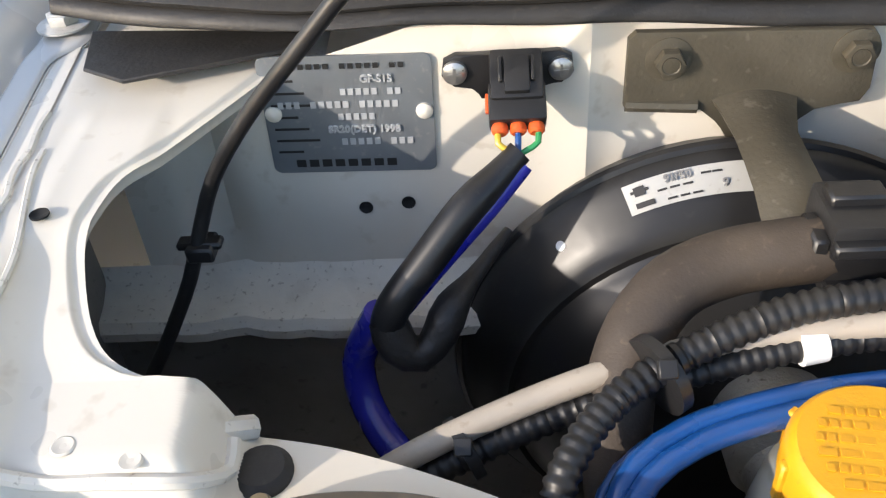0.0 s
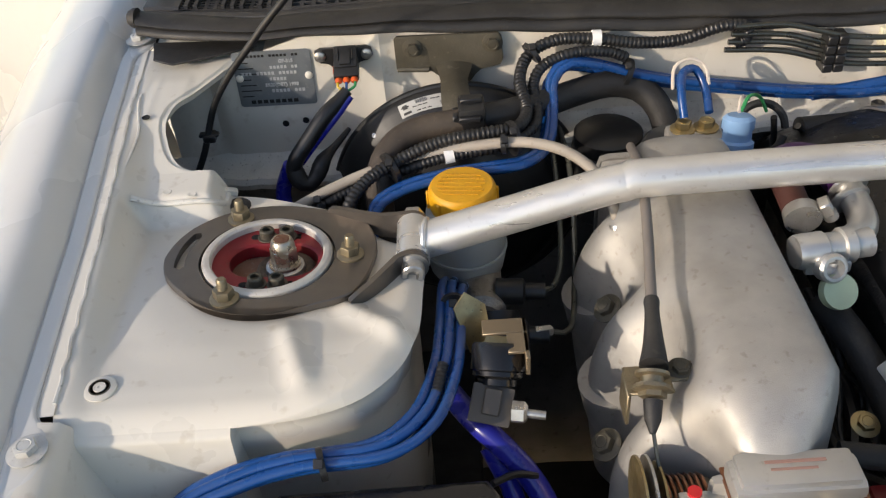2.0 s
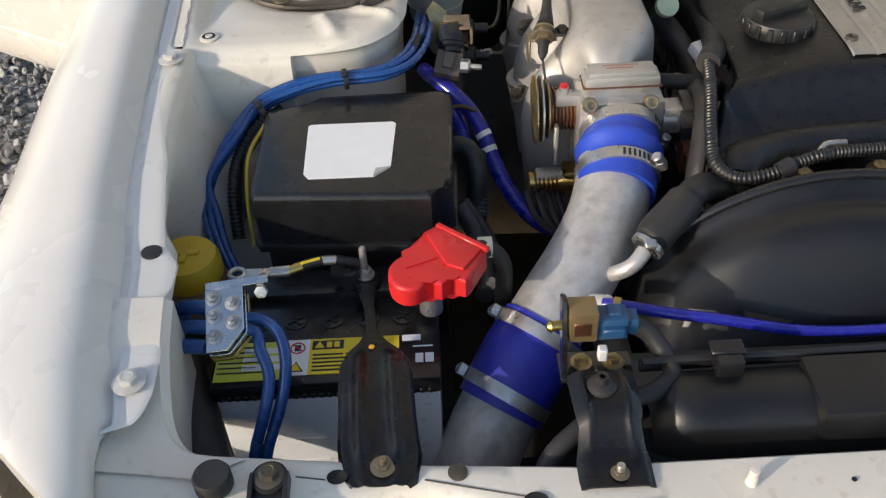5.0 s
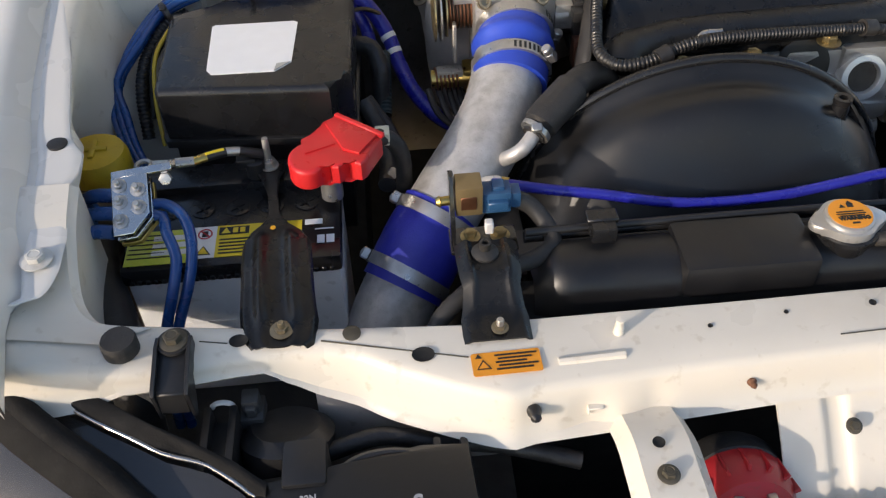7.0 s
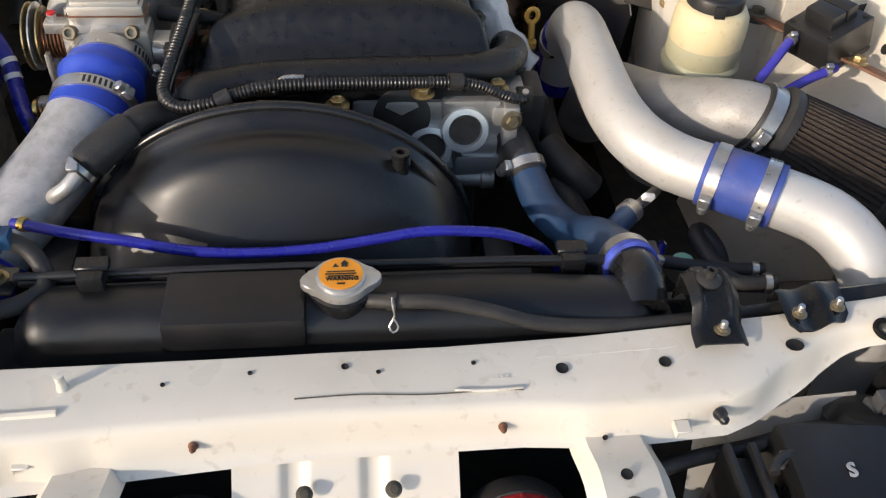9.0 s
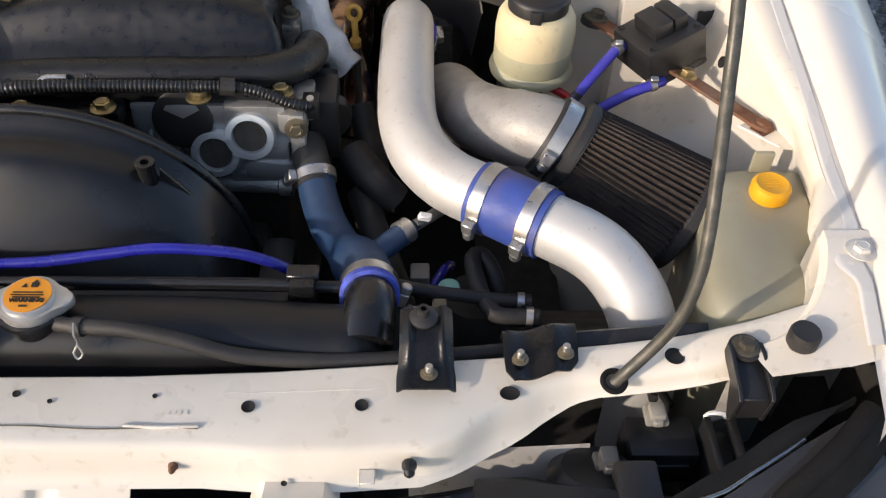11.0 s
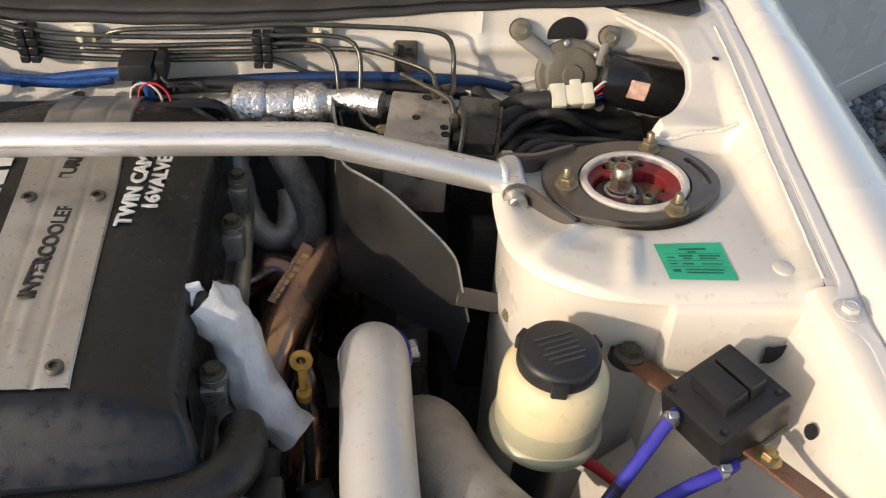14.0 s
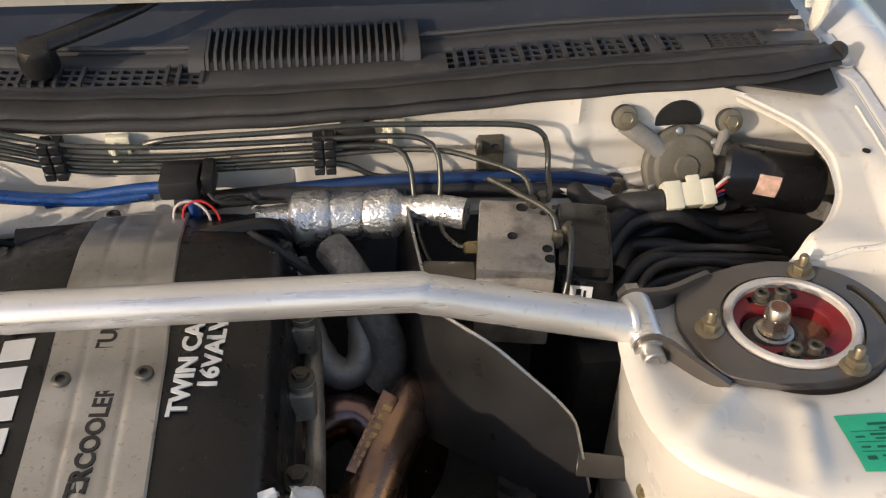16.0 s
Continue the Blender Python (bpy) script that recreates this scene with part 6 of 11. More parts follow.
    tie((-0.225, 0.219, 0.852), (1, 0, -0.4), 0.012, c)
    part("loop", tube([(-0.187, 0.150, 0.842), (-0.188, 0.165, 0.860), (-0.183, 0.183, 0.868), (-0.17, 0.19, 0.866), (-0.163, 0.178, 0.852), (-0.163, 0.160, 0.84)], 0.0038, 12, 0.004), cable, c, "blue cable loop")
    part("white_tie", tube([(-0.192, 0.178, 0.855), (-0.190, 0.186, 0.872), (-0.176, 0.19, 0.877), (-0.163, 0.188, 0.870), (-0.160, 0.18, 0.856)], 0.0016, 6, 0.004), wire_w, c)
    # cables along the strut tower and into the battery corner
    d = thing("power_cable", (-0.50, -0.19, 0.80), "bundle of glossy blue power cables round the strut tower", "cable", "blue cables")
    for k, (dx, dy, dz) in enumerate(((0, 0, 0), (0.0068, -0.003, 0.0015), (0.003, 0.002, -0.007), (0.010, -0.006, -0.0055), (0.0145, -0.0085, 0.0010))):
        part("cable", tube([(-0.402 + dx, 0.06 + dy, 0.74 + dz), (-0.400 + dx, 0.03 + dy, 0.780 + dz), (-0.402 + dx, -0.01 + dy, 0.808 + dz), (-0.404 + dx, -0.06 + dy, 0.818 + dz), (-0.408 + dx, -0.10 + dy, 0.821 + dz), (-0.422 + dx, -0.140 + dy, 0.821 + dz), (-0.450 + dx, -0.162 + dy, 0.820 + dz), (-0.502 + dx, -0.166 + dy, 0.818 + dz), (-0.54 + dx, -0.172 + dy, 0.812 + dz), (-0.572 + dx * 0.5, -0.186 + dy, 0.801 + dz), (-0.595 + dx * 0.5, -0.230 + dy, 0.788 + dz), (-0.610, -0.256 + dy, 0.766 + dz), (-0.616 + dx, -0.285 + dy, 0.745 + dz), (-0.606 + dx, -0.315 + dy, 0.728 + dz), (-0.590 + dx, -0.345 + dy, 0.712 + dz), (-0.578 + dx, -0.375 + dy, 0.68 + dz)], 0.0036, 12, 0.008), cable, d)
    for at, ax in (((-0.394, -0.035, 0.812), (0, 1, -0.3)), ((-0.478, -0.172, 0.817), (1, 0.25, 0)), ((-0.562, -0.203, 0.805), (1, 0.6, 0.2))):
        tie(at, ax, 0.0092, d)
    part("grey_spiral", ribbed([(-0.42, -0.147, 0.812), (-0.408, -0.128, 0.822), (-0.402, -0.105, 0.826)], 0.004, 0.003), loom, d)
    e = thing("wiring_loom", (-0.58, -0.27, 0.72), "black ribbed loom with a yellow wire beside the fuse box", "wiring loom")
    part("loom_tube", ribbed([(-0.545, -0.185, 0.792), (-0.565, -0.205, 0.79), (-0.583, -0.235, 0.775), (-0.588, -0.27, 0.755), (-0.585, -0.30, 0.72)], 0.0065, 0.004), loom, e)
    part("yellow_wire", tube([(-0.557, -0.215, 0.795), (-0.572, -0.245, 0.78), (-0.575, -0.275, 0.75), (-0.572, -0.30, 0.71)], 0.0022, 8, 0.006), wire_y, e)
    part("black_wire", tube([(-0.555, -0.21, 0.795), (-0.578, -0.24, 0.77), (-0.582, -0.28, 0.73)], 0.004, 8, 0.006), rubber, e)


left_hoses()


# ---- battery corner ----
def fuse_box():
    t = thing("fuse_box", (-0.465, -0.27, 0.66), "black plastic fuse box with a blank white label on its lid", "fuse box")
    top = [(-0.557, -0.205), (-0.555, -0.340), (-0.551, -0.348), (-0.396, -0.358), (-0.390, -0.340), (-0.376, -0.338), (-0.371, -0.192), (-0.378, -0.180), (-0.506, -0.182), (-0.508, -0.203)]
    part("lid", prism(top[::-1], 0.750, 0.8055, 0.007, None, 3), satin, t)
    part("lid_rim", prism([(x * 1.0 + (x + 0.465) * 0.03, y + (y + 0.27) * 0.03) for x, y in top[::-1]], 0.744, 0.752, 0.001), black, t)
    part("base", box((-0.548, -0.345, 0.62), (-0.385, -0.195, 0.752), 0.004), black, t)
    part("latch", box((-0.392, -0.336, 0.735), (-0.374, -0.318, 0.775), 0.002), black, t)
    lab = [(-0.511, -0.240), (-0.509, -0.318), (-0.504, -0.326), (-0.446, -0.327), (-0.431, -0.313), (-0.427, -0.242), (-0.430, -0.2385), (-0.508, -0.2375)]
    part("label", prism(lab[::-1], 0.8055, 0.8062, 0), label_white, t, "plain white sticker with one corner cut off")
    part("peeled_corner", prism([(-0.4465, -0.3268), (-0.4320, -0.3135), (-0.4445, -0.3150)], 0.8062, 0.8070, 0), label_silver, t)
    h = thing("wiring_loom", (-0.35, -0.25, 0.68), "dark taped wiring bundle dropping beside the fuse box", "wiring loom")
    part("taped_loom", tube([(-0.372, -0.215, 0.76), (-0.358, -0.22, 0.758), (-0.350, -0.235, 0.74), (-0.352, -0.25, 0.70), (-0.349, -0.275, 0.68), (-0.345, -0.31, 0.665)], 0.010, 12, 0.006), tape, h)
    part("taped_loom", tube([(-0.37, -0.29, 0.74), (-0.356, -0.31, 0.72), (-0.349, -0.345, 0.70), (-0.351, -0.375, 0.70)], 0.009, 12, 0.006), tape, h)
    part("taped_loom", tube([(-0.365, -0.27, 0.73), (-0.340, -0.30, 0.70), (-0.336, -0.345, 0.69), (-0.345, -0.37, 0.71)], 0.006, 12, 0.006), tape, h)
    part("green_loom", ribbed([(-0.345, -0.19, 0.73), (-0.346, -0.23, 0.72), (-0.348, -0.26, 0.70)], 0.008, 0.0045), mat("grey_green_loom", (0.03, 0.045, 0.045), 0.45), h)
    part("wire", tube([(-0.375, -0.16, 0.77), (-0.36, -0.15, 0.765), (-0.345, -0.145, 0.755)], 0.0025, 8, 0.005), loom, h)


fuse_box()


def battery():
    t = thing("car_battery", (-0.487, -0.43, 0.53), "car battery with a black lid and a pale grey case", "battery")
    part("case", box((-0.579, -0.493, 0.53), (-0.396, -0.369, 0.710), 0.005), batt_white, t)
    part("lid", join(box((-0.581, -0.496, 0.709), (-0.394, -0.367, 0.728), 0.004), box((-0.581, -0.400, 0.72), (-0.394, -0.367, 0.736), 0.004)), satin, t, "black battery lid")
    ridges = [box((-0.575 + 0.0068 * k, -0.4972, 0.7110), (-0.571 + 0.0068 * k, -0.494, 0.7160), 0.0006, 1) for k in range(26)]
    tagged(part("lid_ribbing", join(*ridges), satin, t), kind="stuff")
    for k in range(5):
        x = -0.548 + 0.031 * k
        part("cell_cap", join(lathe([(0.0105, 0.7275), (0.0105, 0.729), (0.0095, 0.7293), (0.0001, 0.7288)], 24, (x, -0.425, 0)), box((-0.007, -0.001, 0), (0.007, 0.001, 0.0014), 0, 1, Matrix.Translation((x, -0.425, 0.729)) @ Matrix.Rotation(0.6, 4, "Z")), box((-0.007, -0.001, 0), (0.007, 0.001, 0.0014), 0, 1, Matrix.Translation((x, -0.425, 0.729)) @ Matrix.Rotation(-0.9, 4, "Z"))), satin, t)
    z = 0.7283
    part("label", box((-0.578, -0.4905, z), (-0.522, -0.449, z + 0.0005), 0), label_lime, t, "faded lime warranty label")
    part("label", box((-0.522, -0.4870, z), (-0.502, -0.4480, z + 0.0005), 0), label_white, t, "white label with red and yellow warning signs")
    part("label", box((-0.502, -0.4870, z), (-0.428, -0.4480, z + 0.0005), 0), label_yellow, t, "yellow danger label with black print")
    m = Matrix.Translation((0, 0, z + 0.0005))
    bars([(-0.576, -0.545 + 0.006 * (k % 2), -0.4545 - 0.0055 * k, 0.0012) for k in range(6)] + [(-0.499, -0.474 + 0.003 * (k % 2), -0.4660 - 0.0042 * k, 0.0016) for k in range(5)] + [(-0.472, -0.449, -0.4660 - 0.0042 * k, 0.0016) for k in range(5)], ink, m, t)
    bars([(-0.556, -0.525, -0.459 - 0.009 * k, 0.0060) for k in range(3)], label_white, m, t, "label_field")
    part("danger_field", box((-0.500, -0.460, z + 0.0005), (-0.474, -0.4505, z + 0.0009), 0), ink, t)
    for cx, cy, w in ((-0.494, -0.4553, 0.004),):
        part("warning_triangle", prism([(cx - w, cy - w * 0.8), (cx + w, cy - w * 0.8), (cx, cy + w)], z + 0.0009, z + 0.0012), label_yellow, t)
    bars([(-0.488 + 0.0062 * k, -0.4836 + 0.0062 * k, -0.4553, 0.006) for k in range(2)], label_yellow, Matrix.Translation((0, 0, z + 0.0009)), t)
    part("sign_ring", tube([(-0.512 + 0.0058 * math.cos(a), -0.4575 + 0.0058 * math.sin(a), z + 0.0005) for a in span(0, 2 * math.pi, 24)], 0.0007, 6, straight=True), ink_red, t)
    part("sign_figure", box((-0.5145, -0.4610, z + 0.0004), (-0.5095, -0.4540, z + 0.0008), 0), ink, t)
    part("sign_bar", box((-0.0055, -0.0006, 0), (0.0055, 0.0006, 0.0006), 0, 1, Matrix.Translation((-0.512, -0.4575, z + 0.0006)) @ Matrix.Rotation(radians(-45), 4, "Z")), ink_red, t)
    part("warning_triangle", prism([(-0.5185, -0.4835), (-0.5055, -0.4835), (-0.512, -0.4725)], z + 0.0005, z + 0.0009), ink, t)
    part("warning_triangle", prism([(-0.5165, -0.4825), (-0.5075, -0.4825), (-0.512, -0.4745)], z + 0.0009, z + 0.0012), label_yellow, t)
    part("label", box((-0.4255, -0.4545, z), (-0.410, -0.4480, z + 0.0005), 0), label_white, t)
    bars([(-0.4145, -0.4080, -0.4745, 0.0100), (-0.4065, -0.3995, -0.4745, 0.0100)], label_white, m, t, "maker_mark")
    bars([(-0.4165, -0.400, -0.4615, 0.0014)], label_white, m, t, "maker_mark")
    lines = [box((-0.560, -0.4942, zz - 0.0006), (-0.535, -0.4930, zz + 0.0006), 0, 1) for zz in (0.655, 0.625)] + [box((-0.52, -0.4942, zz - 0.0006), (-0.495, -0.4930, zz + 0.0006), 0, 1) for zz in (0.655, 0.625)]
    part("level_lines", join(*lines), label_white, t)
    # hold-down strap
    s = thing("battery_clamp", (-0.44, -0.50, 0.74), "black pressed steel battery hold-down bracket", "bracket")
    rows = [(-0.381, 0.741, -0.472, -0.444), (-0.392, 0.743, -0.470, -0.444), (-0.405, 0.744, -0.464, -0.4475), (-0.43, 0.7465, -0.4565, -0.4475), (-0.462, 0.750, -0.4535, -0.4435), (-0.476, 0.7525, -0.459, -0.435), (-0.488, 0.755, -0.468, -0.423), (-0.500, 0.757, -0.4725, -0.4165), (-0.52, 0.7575, -0.4725, -0.415), (-0.555, 0.7575, -0.4705, -0.413), (-0.575, 0.7560, -0.4700, -0.411), (-0.585, 0.7540, -0.4690, -0.4095), (-0.606, 0.7520, -0.4660, -0.4120), (-0.611, 0.7515, -0.4600, -0.4180)]
    rows = [tuple(p) for p in np.array([[np.interp(u, range(len(rows)), [r[c] for r in rows]) for c in range(4)] for u in np.linspace(0, len(rows) - 1, 60)])]

    def strap(u, k):
        y, z_, a, b = rows[int(k)]
        wide = min(1.0, (b - a) / 0.05)
        bead = 0.006 * wide * (math.exp(-((u - 0.28) / 0.08) ** 2) + math.exp(-((u - 0.72) / 0.08) ** 2)) * (1 if y < -0.485 else 0) * smooth_step(0.0, 1.0, min(1, (-0.485 - y) / 0.02)) * (1 - 0.7 * smooth_step(0, 1, min(1, max(0, (-y - 0.58) / 0.02))))
        lip = -0.006 * (max(0, (u - 0.92) / 0.08) ** 2 + max(0, (0.08 - u) / 0.08) ** 2) * wide
        return Vector((a + (b - a) * u, y, z_ + bead + lip))
    part("strap", surface(span(0, 1, 36), range(len(rows)), strap, 0.0018), strap_black, s)
    part("paint_dot", lathe([(0.0024, 0), (0.0022, 0.0005)], 12, (-0.4475, -0.486, 0.7565)), yellow, s, "yellow paint dot")
    placed("bolt", bolt_grey, Matrix.Translation((-0.4365, -0.597, 0.7535)) @ Matrix.Diagonal((0.8, 0.8, 0.8, 1)), s)
    rod = part("clamp_rod", join(lathe([(0.0032, 0.60), (0.0032, 0.774), (0.0026, 0.776)], 12, (-0.457, -0.388, 0)), lathe([(0.0085, 0.744), (0.0085, 0.7455)], 20, (-0.457, -0.388, 0)), prism([(-0.457 + 0.0065 * math.cos(radians(60 * k)), -0.388 + 0.0065 * math.sin(radians(60 * k))) for k in range(6)], 0.7455, 0.752, 0.001)), zinc, s, "threaded steel rod with a nut")


battery()


def battery_wiring():
    t = thing("terminal_cover", (-0.39, -0.42, 0.735), "bright red plastic battery terminal cover", "terminal cover")
    lobe = [(-0.4160 + 0.0175 * math.cos(a), -0.4330 + 0.0215 * math.sin(a)) for a in span(radians(100), radians(325), 16)]
    out = lobe + [(-0.3975, -0.4425), (-0.3955, -0.4480), (-0.3900, -0.4495), (-0.3860, -0.4450), (-0.3815, -0.4395), (-0.3765, -0.4455), (-0.3710, -0.4475), (-0.3665, -0.4430), (-0.3520, -0.4140), (-0.3660, -0.4010), (-0.3790, -0.3860), (-0.3930, -0.3750), (-0.4030, -0.3850), (-0.4130, -0.3970)]
    part("cover", prism(out, 0.766, 0.787, 0.0042, None, 3), red, t)
    part("raised_lid", prism([(-0.3860, -0.4280), (-0.3720, -0.4360), (-0.3560, -0.4120), (-0.3930, -0.3800), (-0.4010, -0.3900)], 0.786, 0.7895, 0.0012, None, 2), red, t)
    part("hinge", box((0, -0.0025, 0), (0.055, 0.0025, 0.005), 0.001, 1, frame_on((-0.392, -0.378, 0.786), (0, 0, 1), (0.72, -0.62, 0))), red, t)
    part("raised_line", box((0, 0, 0), (0.028, 0.002, 0.001), 0, 1, frame_on((-0.418, -0.43, 0.7872), (0, 0, 1), (0.8, 0.35, 0))), red, t)
    part("plug", box((-0.358, -0.392, 0.760), (-0.345, -0.378, 0.774), 0.001, 1), ivory, t, "ivory plug")
    part("lead_post", lathe([(0.010, 0.735), (0.0095, 0.762)], 20, (-0.400, -0.425, 0)), zinc, t, "lead battery post")
    part("lead", tube([(-0.372, -0.40, 0.772), (-0.35, -0.385, 0.765), (-0.335, -0.38, 0.74), (-0.335, -0.375, 0.68)], 0.008, 12, 0.006), rubber, t, "thick black lead")
    c = thing("earth_cable", (-0.51, -0.41, 0.75), "battery earth lead with a crimped ring lug and yellow stripe", "cable")
    part("clamp", join(lathe([(0.009, 0.735), (0.009, 0.752), (0.006, 0.754)], 20, (-0.470, -0.388, 0)), box((-0.486, -0.394, 0.748), (-0.468, -0.384, 0.757), 0.002)), black, c)
    part("crimp", tube([(-0.479, -0.391, 0.766), (-0.485, -0.3925, 0.7675), (-0.493, -0.3945, 0.769)], 0.0042, 12, 0.003), zinc, c, "bright crimped end")
    part("sleeve", tube([(-0.462, -0.386, 0.757), (-0.471, -0.389, 0.762), (-0.481, -0.3915, 0.7665)], 0.0045, 12, 0.004), black, c)
    part("sleeve", tube([(-0.492, -0.3945, 0.769), (-0.500, -0.398, 0.770), (-0.508, -0.402, 0.7705)], 0.0046, 12, 0.004), black, c)
    part("stripe", tube([(-0.493, -0.396, 0.7728), (-0.508, -0.403, 0.7742)], 0.0016, 8, 0.004), label_yellow, c)
    part("bare_end", tube([(-0.507, -0.4015, 0.7705), (-0.519, -0.407, 0.7705)], 0.0042, 12, 0.004, flat=0.8), brass, c)
    part("lug", join(tube([(-0.518, -0.407, 0.7705), (-0.534, -0.4085, 0.7710)], 0.0046, 12, 0.004, flat=0.7), prism([(-0.556, -0.4145), (-0.534, -0.4125), (-0.534, -0.4045), (-0.556, -0.4040)], 0.7705, 0.7725, 0.0005), tube([(-0.5615 + 0.0062 * math.cos(a), -0.4090 + 0.0062 * math.sin(a), 0.7715) for a in span(0, 2 * math.pi, 20)], 0.0022, 8, 0.002)), zinc, c)
    d = thing("distribution_block", (-0.565, -0.465, 0.74), "bright steel power distribution plate with five nuts", "terminal block")
    m = frame_on((-0.561, -0.470, 0.780), (-0.05, -0.42, 0.9), (1, 0.1, 0))
    plate = [(-0.014, -0.028), (0.002, -0.028), (0.016, -0.012), (0.016, 0.024), (-0.014, 0.024)]
    part("plate", prism(plate, 0, 0.004, 0.0005, m, 1), bright_steel, d)
    part("middle_plate", prism(plate, -0.010, -0.005, 0.0005, m, 1), bright_steel, d)
    part("base_plate", prism(plate, -0.020, -0.014, 0.0005, m, 1), brass, d)
    part("tab", box((-0.014, 0.024, 0.0), (0.036, 0.031, 0.003), 0.0005, 1, m), bright_steel, d)
    part("hanging_bolt", join(lathe([(0.0034, -0.018), (0.0034, 0.0)], 12, m @ Vector((0.029, 0.026, 0)), m.to_3x3() @ Vector((0, -0.6, 0.8))), prism([(0.0055 * math.cos(radians(60 * k)), 0.0055 * math.sin(radians(60 * k))) for k in range(6)], 0.0, 0.005, 0.0005, frame_on(m @ Vector((0.029, 0.021, -0.006)), m.to_3x3() @ Vector((0, -0.6, 0.8))))), zinc, d)
    for x, y in ((-0.007, 0.016), (0.008, 0.010), (-0.007, 0.001), (0.008, -0.006), (-0.007, -0.016)):
        placed("bolt", bolt_zinc, m @ Matrix.Translation((x, y, 0.004)) @ Matrix.Diagonal((0.66, 0.66, 0.9, 1)), d)
        part("stud", lathe([(0.0026, 0.0), (0.0026, 0.0125), (0.002, 0.0132)], 12, m @ Vector((x, y, 0)), m.to_3x3() @ Vector((0, 0, 1))), zinc, d)
    b = thing("power_cable", (-0.57, -0.48, 0.70), "short blue power cables bolted to the distribution plate", "cable", "blue cables")
    for k in range(3):
        y = -0.452 - 0.016 * k
        part("cable", tube([(-0.576, y, 0.775 - 0.006 * k), (-0.592, y + 0.003, 0.774 - 0.006 * k), (-0.604, y + 0.008, 0.768 - 0.007 * k), (-0.612, y + 0.016, 0.755 - 0.007 * k), (-0.612, y + 0.03, 0.735)], 0.0062, 12, 0.005), cable, b)
    for k in range(2):
        dx, dy = -0.012 * k, -0.016 * k
        part("cable", tube([(-0.553, -0.462 + dy * 0.7, 0.770), (-0.538, -0.461 + dy * 0.7, 0.770 - 0.004 * k), (-0.522 + dx, -0.472 + dy, 0.766 - 0.004 * k), (-0.515 + dx, -0.492 + dy * 0.8, 0.752 - 0.004 * k), (-0.520 + dx, -0.515 + dy * 0.6, 0.728), (-0.535 + dx * 0.8, -0.535, 0.69), (-0.543 + dx * 0.8, -0.545, 0.64), (-0.546 + dx * 0.8, -0.55, 0.58)], 0.0048, 12, 0.006), cable, b)
    w = thing("washer_bottle", (-0.615, -0.37, 0.60), "brown-stained bottle with a dull yellow cap", "bottle")
    part("bottle", lathe([(0.036, 0.58), (0.036, 0.720), (0.031, 0.732), (0.026, 0.738)], 32, (-0.616, -0.368, 0)), mat("amber_plastic", (0.16, 0.10, 0.05), 0.45, var=0.15, sss=0.1), w)
    part("cap", lathe([(0.0285, 0.736), (0.0305, 0.739), (0.0300, 0.753), (0.0270, 0.7600), (0.012, 0.7620), (0.0001, 0.7620)], 36, (-0.616, -0.368, 0)), dull_yellow, w, "dull yellow domed cap")
    part("cap_rib", join(box((-0.629, -0.371, 0.760), (-0.603, -0.365, 0.7645), 0.002), box((-0.619, -0.381, 0.760), (-0.613, -0.355, 0.7645), 0.002)), dull_yellow, w)
    f = thing("air_hose", (-0.575, -0.55, 0.60), "black foam-covered duct beside the battery", "hose")
    part("duct", tube([(-0.622, -0.40, 0.67), (-0.617, -0.44, 0.70), (-0.600, -0.49, 0.705), (-0.584, -0.53, 0.702), (-0.570, -0.57, 0.68), (-0.565, -0.60, 0.64)], 0.0185, 18, 0.01), rubber, f)
    st = thing("rubber_buffer", (-0.548, -0.612, 0.765), "round black rubber bonnet buffer", "buffer", "bonnet buffers")
    part("stem", lathe([(0.010, 0.755), (0.010, 0.768)], 20, (-0.548, -0.614, 0)), black, st)
    part("pad", lathe([(0.0115, 0.764), (0.0130, 0.766), (0.0130, 0.776), (0.0118, 0.7785), (0.0001, 0.779)], 32, (-0.548, -0.614, 0)), rubber, st)
    copy_thing(st, Matrix.Translation((0.586, -0.585, 0.778)) @ Matrix.Diagonal((0.88, 0.88, 1, 1)))


battery_wiring()


